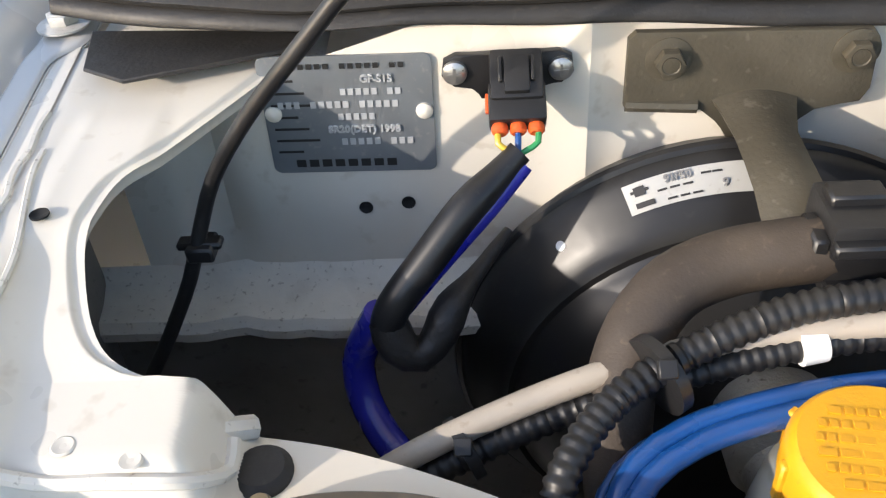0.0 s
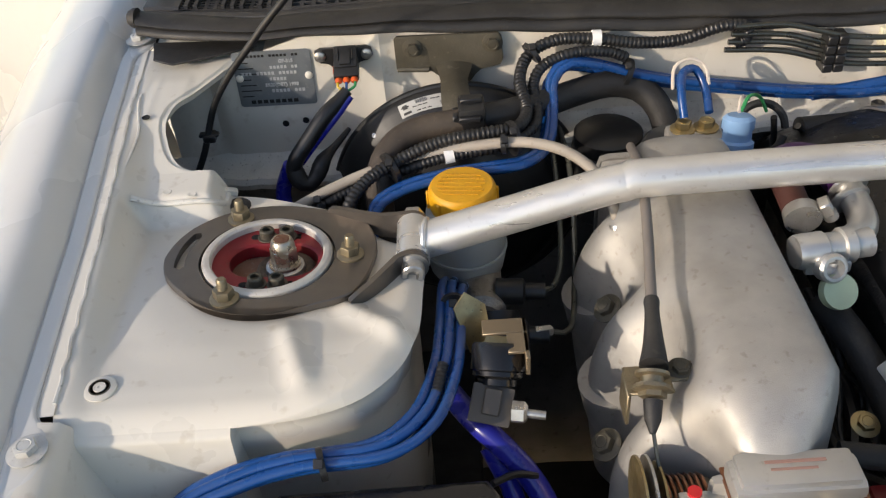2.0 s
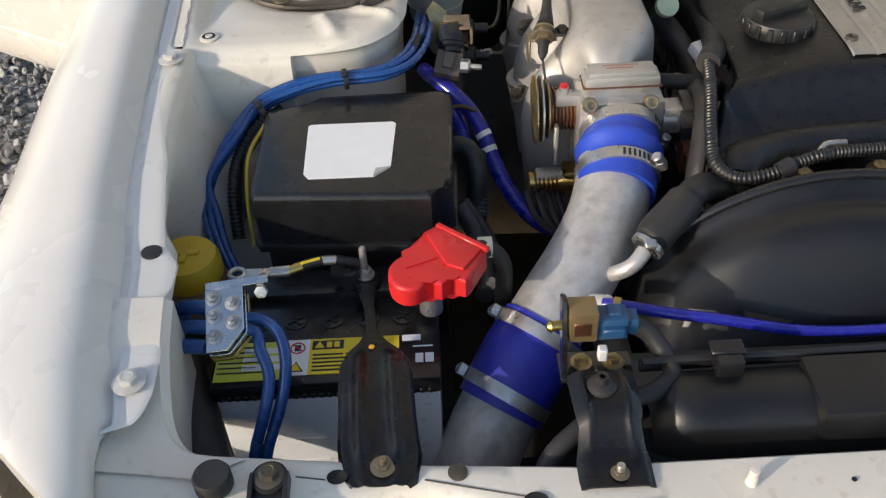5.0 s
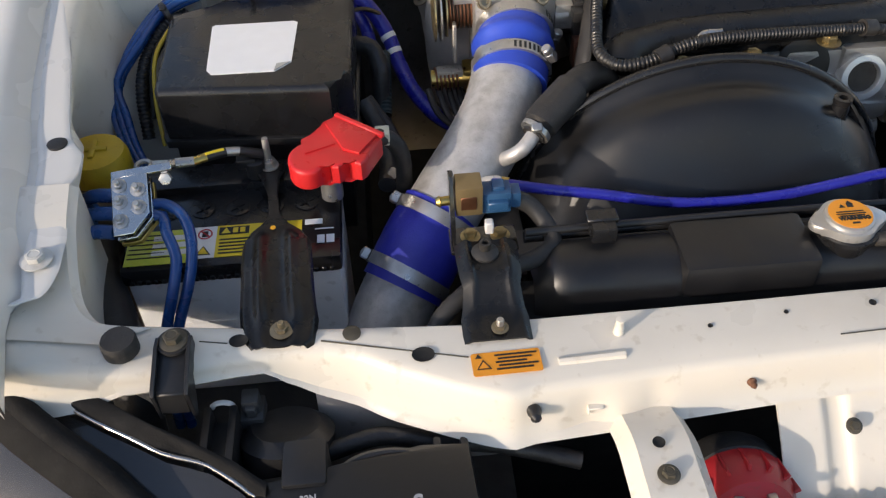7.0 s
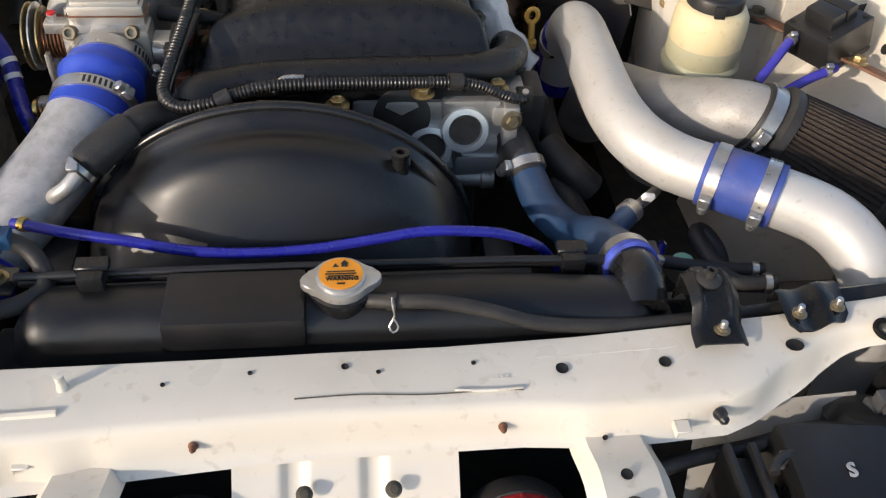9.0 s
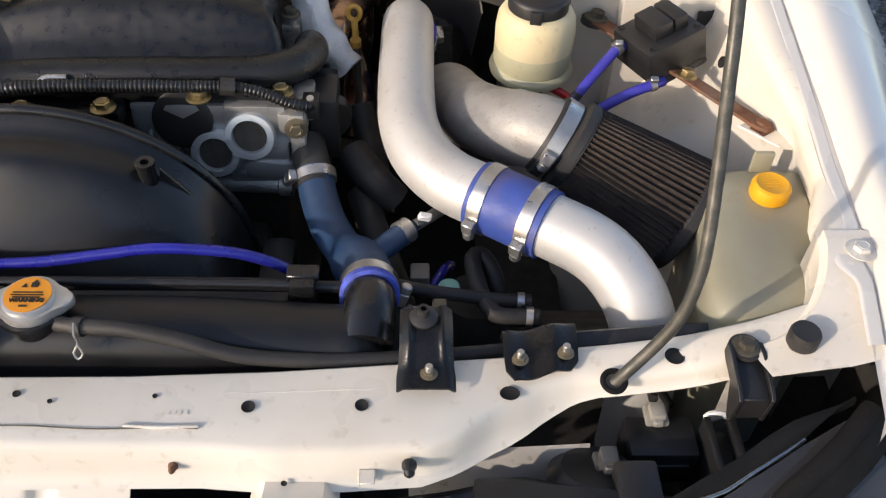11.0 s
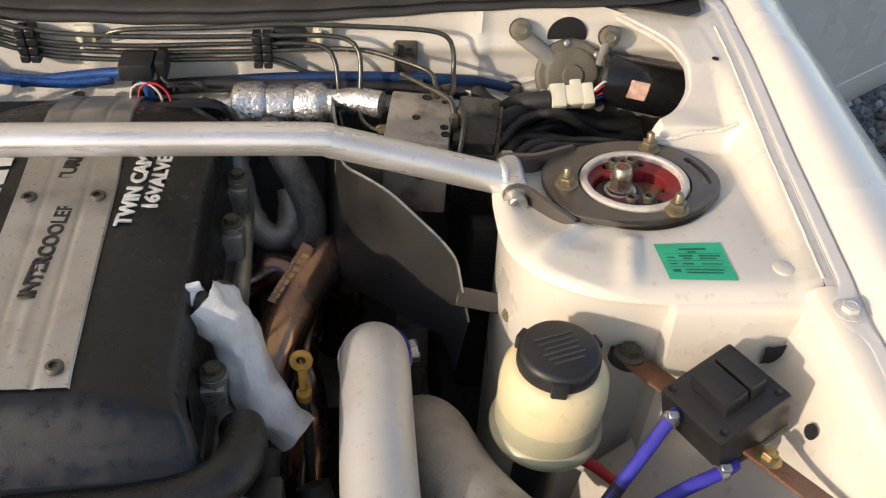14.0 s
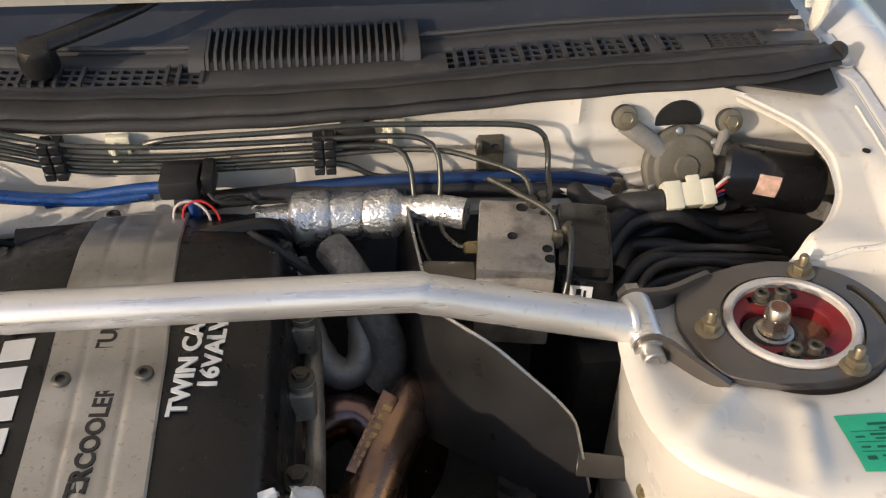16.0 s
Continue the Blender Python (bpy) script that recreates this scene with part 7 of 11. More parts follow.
def pressure_sensor():
    t = thing("pressure_sensor", (-0.365, -0.09, 0.76), "black sensor on a gold passivated bracket", "sensor")
    part("bracket", join(prism([(-0.010, -0.018), (0.008, -0.022), (0.012, 0.010), (0.0, 0.024), (-0.012, 0.016)], 0, 0.002, 0.0004, frame_on((-0.380, -0.060, 0.818), (0.45, -0.75, 0.5), (0.9, 0.5, 0))), box((-0.012, -0.016, 0), (0.012, 0.008, 0.002), 0.0005, 1, frame_on((-0.366, -0.070, 0.803), (-0.2, -0.6, 0.75), (0.95, -0.2, 0)))), gold, t)
    part("bracket_arm", join(box((-0.375, -0.086, 0.830), (-0.345, -0.072, 0.8325), 0.0005, 1), box((-0.359, -0.104, 0.830), (-0.345, -0.086, 0.8325), 0.0005, 1), box((-0.348, -0.110, 0.816), (-0.345, -0.072, 0.8325), 0.0005, 1)), mat("tan_bracket_steel", (0.22, 0.17, 0.11), 0.5, 0.5, var=0.15), t, "tan plated bracket arm")
    part("body", lathe([(0.017, 0), (0.0185, 0.002), (0.0185, 0.018), (0.0170, 0.019), (0.0170, 0.022), (0.0130, 0.024), (0.0130, 0.028)], 32, (-0.364, -0.086, 0.823), (-0.12, -0.72, -0.68)), satin, t)
    part("plug", join(box((-0.014, -0.009, 0), (0.014, 0.009, 0.026), 0.0015, 2, frame_on((-0.369, -0.106, 0.804), (-0.25, -0.72, -0.65))), box((-0.006, 0.008, 0.002), (0.006, 0.013, 0.020), 0.001, 1, frame_on((-0.369, -0.106, 0.804), (-0.25, -0.72, -0.65)))), mat("grey_brown_plug", (0.07, 0.06, 0.05), 0.5), t)
    part("fixing", join(lathe([(0.0075, 0), (0.0075, 0.008), (0.005, 0.010)], 6, (-0.359, -0.127, 0.801), (1, -0.2, 0)), lathe([(0.003, 0), (0.003, 0.022)], 10, (-0.359, -0.127, 0.801), (1, -0.2, -0.05))), zinc, t)
    h = thing("vacuum_hose", (-0.32, -0.19, 0.67), "deep blue vacuum hose with a printed joint", "hose", "blue vacuum hoses")
    pts = [(-0.400, -0.085, 0.775), (-0.385, -0.11, 0.775), (-0.366, -0.128, 0.766), (-0.349, -0.142, 0.750), (-0.337, -0.158, 0.732), (-0.329, -0.180, 0.715), (-0.318, -0.207, 0.700), (-0.302, -0.232, 0.688), (-0.282, -0.252, 0.680), (-0.262, -0.262, 0.68), (-0.252, -0.262, 0.695)]
    part("hose", tube(pts, 0.0085, 16, 0.005), vacblue, h)
    for p, d in (((-0.3375, -0.1575, 0.7325), (0.4, -0.6, -0.6)), ((-0.3325, -0.171, 0.7215), (0.3, -0.65, -0.6))):
        part("printed_band", lathe([(0.0088, -0.003), (0.0090, -0.003), (0.0090, 0.003), (0.0088, 0.003)], 18, p, d), label_white, h)
    part("hose", tube([(-0.375, -0.118, 0.755), (-0.362, -0.14, 0.735), (-0.355, -0.165, 0.71)], 0.0075, 14, 0.005), vacblue, h)


pressure_sensor()


# ---- intake side ----
def intake_manifold():
    t = thing("intake_manifold", (-0.23, -0.03, 0.62), "sand-cast aluminium intake plenum with swelling runners", "intake manifold")
    prof = [(-0.150, 0.66), (-0.156, 0.72), (-0.160, 0.79), (-0.1635, 0.838), (-0.168, 0.852), (-0.176, 0.8575), (-0.200, 0.860), (-0.228, 0.8575), (-0.244, 0.848), (-0.256, 0.834), (-0.268, 0.818), (-0.281, 0.800), (-0.291, 0.776), (-0.296, 0.745), (-0.295, 0.70), (-0.288, 0.64)]
    fine = spline([(a, 0, b) for a, b in prof], 0.006)

    def skin(k, y):
        p = fine[int(k)]
        x, z = p.x, p.z
        left = smooth_step(0.236, 0.275, -x)
        wave = math.cos((y + 0.052) / 0.098 * 2 * math.pi)
        x += left * (0.012 - 0.012 * wave)
        z -= left * 0.010 * (1 - wave) * smooth_step(0.70, 0.76, z)
        # both ends round off
        end = max(0.0, min(1.0, (-0.150 - y) / 0.055))
        back = max(0.0, min(1.0, (y - 0.085) / 0.045))
        k2 = max(end, back)
        cx = -0.215
        x = cx + (x - cx) * (1 - (0.35 + 0.30 * left) * k2 ** 2)
        z -= 0.030 * end ** 2 * smooth_step(0.74, 0.80, z) + 0.028 * back ** 2
        return Vector((x - 0.018 * end * smooth_step(-0.225, -0.175, x), y, z))
    part("plenum", surface(range(len(fine)), span(-0.205, 0.128, 80), skin), cast, t, "", 60)
    part("front_face", box((-0.252, -0.207, 0.70), (-0.178, -0.198, 0.822), 0.006), cast, t)
    part("rear_face", box((-0.265, 0.118, 0.66), (-0.175, 0.130, 0.826), 0.010), cast, t)
    part("rear_boss", box((-0.202, 0.120, 0.80), (-0.155, 0.160, 0.832), 0.006), cast, t)
    for x, y in ((-0.188, 0.148), (-0.168, 0.148)):
        placed("banjo_bolt", bolt_gold, Matrix.Translation((x, y, 0.832)) @ Matrix.Diagonal((1.15, 1.15, 1.4, 1)), t, "gold banjo bolt")
    # runners down to the head
    for y in (-0.052, 0.046):
        part("runner", tube([(-0.275, y, 0.745), (-0.262, y, 0.70), (-0.22, y, 0.66), (-0.15, y, 0.65), (-0.09, y, 0.67)], 0.030, 20, 0.01), cast, t)
    for x, y, z in ((-0.273, -0.024, 0.785), (-0.290, -0.130, 0.76)):
        placed("bolt", bolt_dark, frame_on((x - 0.006, y, z + 0.004), (-0.6, -0.2, 0.8)) @ Matrix.Diagonal((1.1, 1.1, 1.1, 1)), t)
    # accelerator cable
    c = thing("throttle_cable", (-0.265, -0.05, 0.80), "grey throttle cable in a gold bracket", "cable")
    part("sheath", tube([(-0.243, 0.10, 0.850), (-0.247, 0.05, 0.866), (-0.251, 0.01, 0.868), (-0.258, -0.04, 0.866), (-0.263, -0.072, 0.862), (-0.266, -0.094, 0.858)], 0.0038, 12, 0.006), mat("grey_cable_sheath", (0.17, 0.15, 0.135), 0.5, var=0.1), c)
    part("boot", tube([(-0.2655, -0.090, 0.8588), (-0.268, -0.108, 0.855), (-0.271, -0.128, 0.850), (-0.273, -0.138, 0.848)], 0.0058, 14, 0.003, lambda q, L: 0.0046 + 0.0045 * (q / L) ** 2 + 0.0008 * math.exp(-((q - 0.004) / 0.002) ** 2)), rubber, c)
    part("adjuster", join(lathe([(0.0105, 0), (0.0105, 0.002), (0.007, 0.003), (0.007, 0.007), (0.011, 0.008), (0.011, 0.010)], 24, (-0.2745, -0.142, 0.8465), (-0.15, -0.85, -0.45)), lathe([(0.013, 0), (0.013, 0.0015), (0.0085, 0.003), (0.0085, 0.006), (0.007, 0.0065)], 6, (-0.2755, -0.150, 0.842), (-0.15, -0.85, -0.45))), nut_steel, c)
    part("tip", lathe([(0.006, 0), (0.005, 0.012), (0.0018, 0.020)], 14, (-0.2765, -0.157, 0.8385), (-0.15, -0.85, -0.45)), rubber, c)
    part("inner_wire", tube([(-0.279, -0.172, 0.831), (-0.278, -0.182, 0.820), (-0.276, -0.192, 0.808)], 0.0012, 6, 0.006), linemat, c)
    part("bracket", join(box((-0.290, -0.151, 0.836), (-0.262, -0.128, 0.8385), 0.0008, 1), box((-0.291, -0.153, 0.812), (-0.2885, -0.132, 0.8385), 0.0008, 1), box((-0.266, -0.142, 0.836), (-0.246, -0.126, 0.8385), 0.0008, 1)), nut_steel, c)
    placed("bolt", bolt_dark, frame_on((-0.255, -0.134, 0.8385), (0, -0.2, 1)) @ Matrix.Diagonal((0.8, 0.8, 0.8, 1)), c)
    # pale blue plug and rear hoses
    p = thing("injector_plug", (-0.152, 0.13, 0.81), "pale blue wiring plug on a ribbed sensor", "connector")
    part("plug", join(lathe([(0.013, 0), (0.0145, 0.003), (0.0145, 0.012), (0.012, 0.014), (0.012, 0.022), (0.0135, 0.024), (0.0135, 0.032), (0.010, 0.035)], 12, (-0.150, 0.118, 0.822), (0.05, 0.25, 0.9)), box((-0.160, 0.118, 0.84), (-0.140, 0.130, 0.852), 0.002)), paleblue, p)
    part("wire", tube([(-0.146, 0.130, 0.857), (-0.138, 0.14, 0.865), (-0.125, 0.150, 0.858), (-0.115, 0.155, 0.84)], 0.0016, 6, 0.004), wire_g, p)
    part("wire", tube([(-0.148, 0.130, 0.857), (-0.142, 0.145, 0.862), (-0.13, 0.16, 0.85)], 0.0016, 6, 0.004), wire_w, p)


intake_manifold()


def throttle_body():
    t = thing("throttle_unit", (-0.21, -0.225, 0.72), "cast aluminium throttle body with gold bolts and a copper return spring", "throttle")
    part("body", join(box((-0.250, -0.235, 0.735), (-0.166, -0.200, 0.812), 0.006), box((-0.244, -0.222, 0.80), (-0.170, -0.196, 0.832), 0.005), lathe([(0.040, 0), (0.041, 0.004), (0.038, 0.010), (0.037, 0.030)], 48, (-0.2085, -0.215, 0.774), (-0.04, -0.97, -0.22))), alu, t)
    part("top_cover", join(box((-0.240, -0.219, 0.828), (-0.174, -0.196, 0.8355), 0.003), box((-0.222, -0.236, 0.800), (-0.196, -0.218, 0.8125), 0.002)), alu, t)
    bars([(-0.224, -0.190, -0.204, 0.002), (-0.222, -0.196, -0.209, 0.0016)], mat("faint_stamp", (0.35, 0.2, 0.16), 0.5), Matrix.Translation((0, 0, 0.8356)), t, "stamped_marks")
    part("gasket_line", box((-0.2455, -0.2235, 0.8205), (-0.1685, -0.1950, 0.8225), 0.001, 1), copper, t)
    soc = to_mesh("cap_screw", join(lathe([(0.0068, 0), (0.0068, 0.008), (0.0060, 0.0092), (0.0038, 0.0092), (0.0036, 0.005), (0.0001, 0.005)], 24), lathe([(0.0078, -0.001), (0.0078, 0)], 24)), nut_steel)
    for x in (-0.2400, -0.1815):
        placed("cap_screw", soc, frame_on((x, -0.233, 0.810), (0, -0.85, 0.5)), t)
    part("shaft_arm", join(box((-0.166, -0.232, 0.772), (-0.146, -0.208, 0.800), 0.003), lathe([(0.012, 0), (0.012, 0.014)], 24, (-0.166, -0.222, 0.785), (1, 0, 0))), alu, t)
    part("position_sensor", join(box((-0.148, -0.238, 0.765), (-0.136, -0.204, 0.806), 0.003), box((-0.152, -0.252, 0.790), (-0.138, -0.236, 0.802), 0.002)), black, t)
    pl = part("brown_plug", join(box((-0.148, -0.250, 0.735), (-0.131, -0.232, 0.768), 0.003), box((-0.146, -0.262, 0.742), (-0.133, -0.249, 0.762), 0.002), lathe([(0.004, 0), (0.004, 0.015)], 10, (-0.138, -0.26, 0.742), (0, -0.6, -0.8))), brownplug, t, "brown wiring plug")
    # throttle wheel and springs
    w = Vector((-0.290, -0.200, 0.788))
    for dx, r in ((0.0, 0.034), (0.006, 0.034), (0.012, 0.030)):
        part("throttle_wheel", lathe([(r - 0.004, 0), (r, 0.0005), (r, 0.002), (r - 0.004, 0.0025), (0.006, 0.0025), (0.006, 0)], 40, w + Vector((dx, 0, 0)), (1, 0, 0)), gold if dx != 0.006 else zinc, t)
    coil = [w + Vector((0.0145 + 0.0004 * k * 0.25, 0.021 * math.cos(k * 0.5236), 0.021 * math.sin(k * 0.5236))) for k in range(int(12 * 7))]
    coil = [Vector((w.x + 0.015 + 0.026 * i / len(coil), p.y, p.z)) for i, p in enumerate(coil)]
    part("return_spring", tube(coil, 0.0013, 6, straight=True), copper, t, "copper-brown coil spring")
    part("spring_drum", lathe([(0.0185, 0), (0.0185, 0.030)], 28, w + Vector((0.013, 0, 0)), (1, 0, 0)), oldsteel, t)
    part("arm", join(box((-0.270, -0.218, 0.800), (-0.245, -0.203, 0.812), 0.002), lathe([(0.005, 0.812), (0.005, 0.818)], 6, (-0.262, -0.210, 0))), alu, t)
    part("red_seal", lathe([(0.0042, 0), (0.0042, 0.002)], 10, (-0.262, -0.209, 0.818)), red, t)
    part("lower_lever", join(box((-0.272, -0.232, 0.74), (-0.268, -0.222, 0.785), 0.001, 1), box((-0.290, -0.240, 0.718), (-0.262, -0.225, 0.735), 0.003)), oldcast, t)
    co2 = [Vector((-0.292 + 0.026 * i / 72, -0.232 + 0.012 * math.cos(i * 0.5236), 0.722 + 0.012 * math.sin(i * 0.5236))) for i in range(72)]
    part("return_spring", tube(co2, 0.0012, 6, straight=True), copper, t, "copper-brown coil spring")
    part("idle_motor", join(lathe([(0.010, 0), (0.010, 0.045)], 20, (-0.296, -0.232, 0.722), (1, 0, 0)), box((-0.262, -0.24, 0.705), (-0.235, -0.215, 0.735), 0.004), lathe([(0.004, 0), (0.004, 0.03)], 10, (-0.25, -0.232, 0.728), (1, -0.1, 0))), brass, t)
    for k in range(4):
        part("small_hose", tube([(-0.300 + 0.01 * k, -0.24 + 0.012 * k, 0.715), (-0.292 + 0.012 * k, -0.262, 0.70 - 0.006 * k), (-0.27 + 0.015 * k, -0.27, 0.68 - 0.01 * k)], 0.0035, 8, 0.006), rubber, t)


throttle_body()


def cold_pipe():
    t = thing("charge_pipe", (-0.28, -0.38, 0.60), "satin silver charge pipe with a small welded stub", "intake pipe")
    line = [(-0.2155, -0.262, 0.769), (-0.2240, -0.295, 0.757), (-0.2375, -0.33, 0.743), (-0.2605, -0.366, 0.726), (-0.288, -0.398, 0.705), (-0.316, -0.430, 0.680), (-0.342, -0.462, 0.652), (-0.363, -0.49, 0.622), (-0.377, -0.515, 0.58), (-0.384, -0.53, 0.52)]
    part("pipe", tube(line, 0.0362, 40, 0.010), cold_alu, t)
    part("throttle_coupler", tube([(-0.2095, -0.236, 0.778), (-0.2115, -0.250, 0.774), (-0.2165, -0.275, 0.766), (-0.2235, -0.303, 0.756)], 0.0385, 44, 0.003, lambda s, L: 0.0375 + 0.0045 * math.exp(-((s / L - 0.38) / 0.10) ** 2) - 0.0015 * math.exp(-((s / L - 0.60) / 0.05) ** 2) + 0.0005), silicone, t, "blue silicone hump hose")
    d = Vector((-0.1, -0.93, -0.30))
    clamp_ring((-0.2090, -0.2400, 0.7770), (-0.05, -0.95, -0.25), 0.0390, t, (1, 0, -0.3), 0.013)
    clamp_ring((-0.2185, -0.2850, 0.7625), (-0.12, -0.93, -0.32), 0.0392, t, (0.8, -0.1, 0.5), 0.012)
    part("lower_coupler", tube([(-0.301, -0.413, 0.693), (-0.316, -0.430, 0.680), (-0.330, -0.447, 0.665), (-0.345, -0.466, 0.648)], 0.0395, 44, 0.003, lambda q, L: 0.0395 + 0.0010 * math.exp(-((q / L - 0.5) / 0.3) ** 4)), mat("deep_blue_silicone", (0.022, 0.028, 0.34), 0.42, var=0.12, scale=40, bump=0.1, bscale=600), t, "deep blue silicone coupler")
    clamp_ring((-0.3065, -0.4190, 0.6885), (-0.53, -0.62, -0.52), 0.0402, t, (-0.9, 0.3, 0.4), 0.012)
    clamp_ring((-0.338, -0.4570, 0.656), (-0.53, -0.62, -0.55), 0.0402, t, (-0.9, 0.3, 0.4), 0.012)
    part("stub", tube([(-0.245, -0.385, 0.728), (-0.236, -0.398, 0.742), (-0.224, -0.400, 0.752), (-0.212, -0.390, 0.762), (-0.205, -0.380, 0.768)], 0.0070, 18, 0.004), cold_alu, t, "bent aluminium stub with a weld")
    part("weld", lathe([(0.0085, 0), (0.0115, 0.001), (0.0105, 0.004), (0.0078, 0.006)], 20, (-0.246, -0.386, 0.730), (0.6, -0.6, 0.6)), pipe_alu, t)
    part("nipple", tube([(-0.262, -0.424, 0.735), (-0.254, -0.444, 0.752)], 0.006, 12, 0.004), pipe_alu, t)
    h = thing("breather_hose", (-0.17, -0.36, 0.75), "thick black rubber breather hose with a wire clip", "hose")
    part("hose", tube([(-0.214, -0.392, 0.760), (-0.200, -0.378, 0.770), (-0.186, -0.366, 0.776), (-0.172, -0.352, 0.780)], 0.0170, 24, 0.003, lambda q, L: 0.0110 + 0.0060 * smooth_step(0.008, 0.014, q)), rubber, h)
    part("hose", tube([(-0.178, -0.358, 0.779), (-0.160, -0.342, 0.784), (-0.143, -0.330, 0.778), (-0.130, -0.318, 0.762), (-0.12, -0.30, 0.735)], 0.0138, 22, 0.005), rubber, h)
    part("spring_clip", join(lathe([(0.0132, -0.0025), (0.0150, -0.0025), (0.0150, 0.0025), (0.0132, 0.0025)], 24, (-0.211, -0.389, 0.763), (0.6, 0.55, 0.4)), box((-0.005, -0.004, 0), (0.005, 0.004, 0.006), 0.001, 1, frame_on((-0.213, -0.401, 0.774), (0, -0.5, 0.85)))), zinc, h)
    b = thing("vacuum_hose", (-0.05, -0.46, 0.74), "long deep blue vacuum hose sagging across the fan shroud", "hose", "blue vacuum hoses")
    part("hose", tube([(-0.258, -0.446, 0.752), (-0.245, -0.452, 0.755), (-0.21, -0.462, 0.754), (-0.165, -0.470, 0.751), (-0.11, -0.476, 0.742), (-0.06, -0.478, 0.739), (-0.005, -0.477, 0.741), (0.05, -0.474, 0.748), (0.09, -0.471, 0.752), (0.136, -0.469, 0.748), (0.165, -0.467, 0.740), (0.195, -0.465, 0.722), (0.215, -0.46, 0.69)], 0.0048, 14, 0.008), vacblue, b)
    part("clip", lathe([(0.0050, -0.003), (0.0064, -0.003), (0.0064, 0.003), (0.0050, 0.003)], 16, (-0.248, -0.4505, 0.7545), (1, -0.35, 0)), brass, b)


cold_pipe()


def boost_solenoid():
    t = thing("solenoid_valve", (-0.27, -0.52, 0.73), "brass solenoid valve with a navy plug on a black bracket", "solenoid")
    bar = [(-0.509, 0.738), (-0.516, 0.742), (-0.507, 0.768), (-0.498, 0.797), (-0.494, 0.803), (-0.487, 0.804), (-0.481, 0.800), (-0.483, 0.792), (-0.494, 0.764)]
    part("bracket", join(prism(bar, -0.002, 0.002, 0.0008, frame_on((-0.299, 0, 0), (1, 0, 0), (0, 1, 0)), 1), box((-0.302, -0.518, 0.738), (-0.245, -0.488, 0.742), 0.002)), gloss, t)
    part("coil_body", box((-0.296, -0.503, 0.768), (-0.274, -0.482, 0.797), 0.0015), mat("tan_brass_frame", (0.30, 0.22, 0.11), 0.4, 0.6, var=0.1), t)
    part("coil_window", box((-0.292, -0.5038, 0.775), (-0.279, -0.5025, 0.788), 0.0004, 1), copper, t, "brown coil inside the frame")
    part("plug", join(box((-0.274, -0.500, 0.766), (-0.250, -0.482, 0.787), 0.002), box((-0.270, -0.505, 0.773), (-0.253, -0.498, 0.781), 0.001, 1), box((-0.266, -0.496, 0.786), (-0.255, -0.484, 0.790), 0.001, 1), box((-0.252, -0.498, 0.769), (-0.242, -0.484, 0.784), 0.0015)), navy, t)
    part("spout", lathe([(0.004, 0), (0.004, 0.010), (0.0052, 0.011), (0.0030, 0.014)], 12, (-0.298, -0.495, 0.780), (-1, -0.1, 0)), brass, t)
    part("white_tip", box((-0.272, -0.506, 0.748), (-0.265, -0.498, 0.760), 0.001, 1), label_white, t)
    for x, y in ((-0.284, -0.500), (-0.259, -0.501)):
        placed("bolt", bolt_gold, Matrix.Translation((x, y, 0.742)) @ Matrix.Diagonal((0.9, 0.9, 1.0, 1)), t)
    part("sleeve", tube([(-0.245, -0.490, 0.772), (-0.232, -0.492, 0.764), (-0.220, -0.505, 0.752), (-0.218, -0.522, 0.748), (-0.235, -0.536, 0.746), (-0.262, -0.545, 0.746), (-0.292, -0.562, 0.742), (-0.318, -0.580, 0.728), (-0.33, -0.60, 0.70)], 0.0075, 14, 0.006), rubber, t, "black sleeve over the wires")


boost_solenoid()


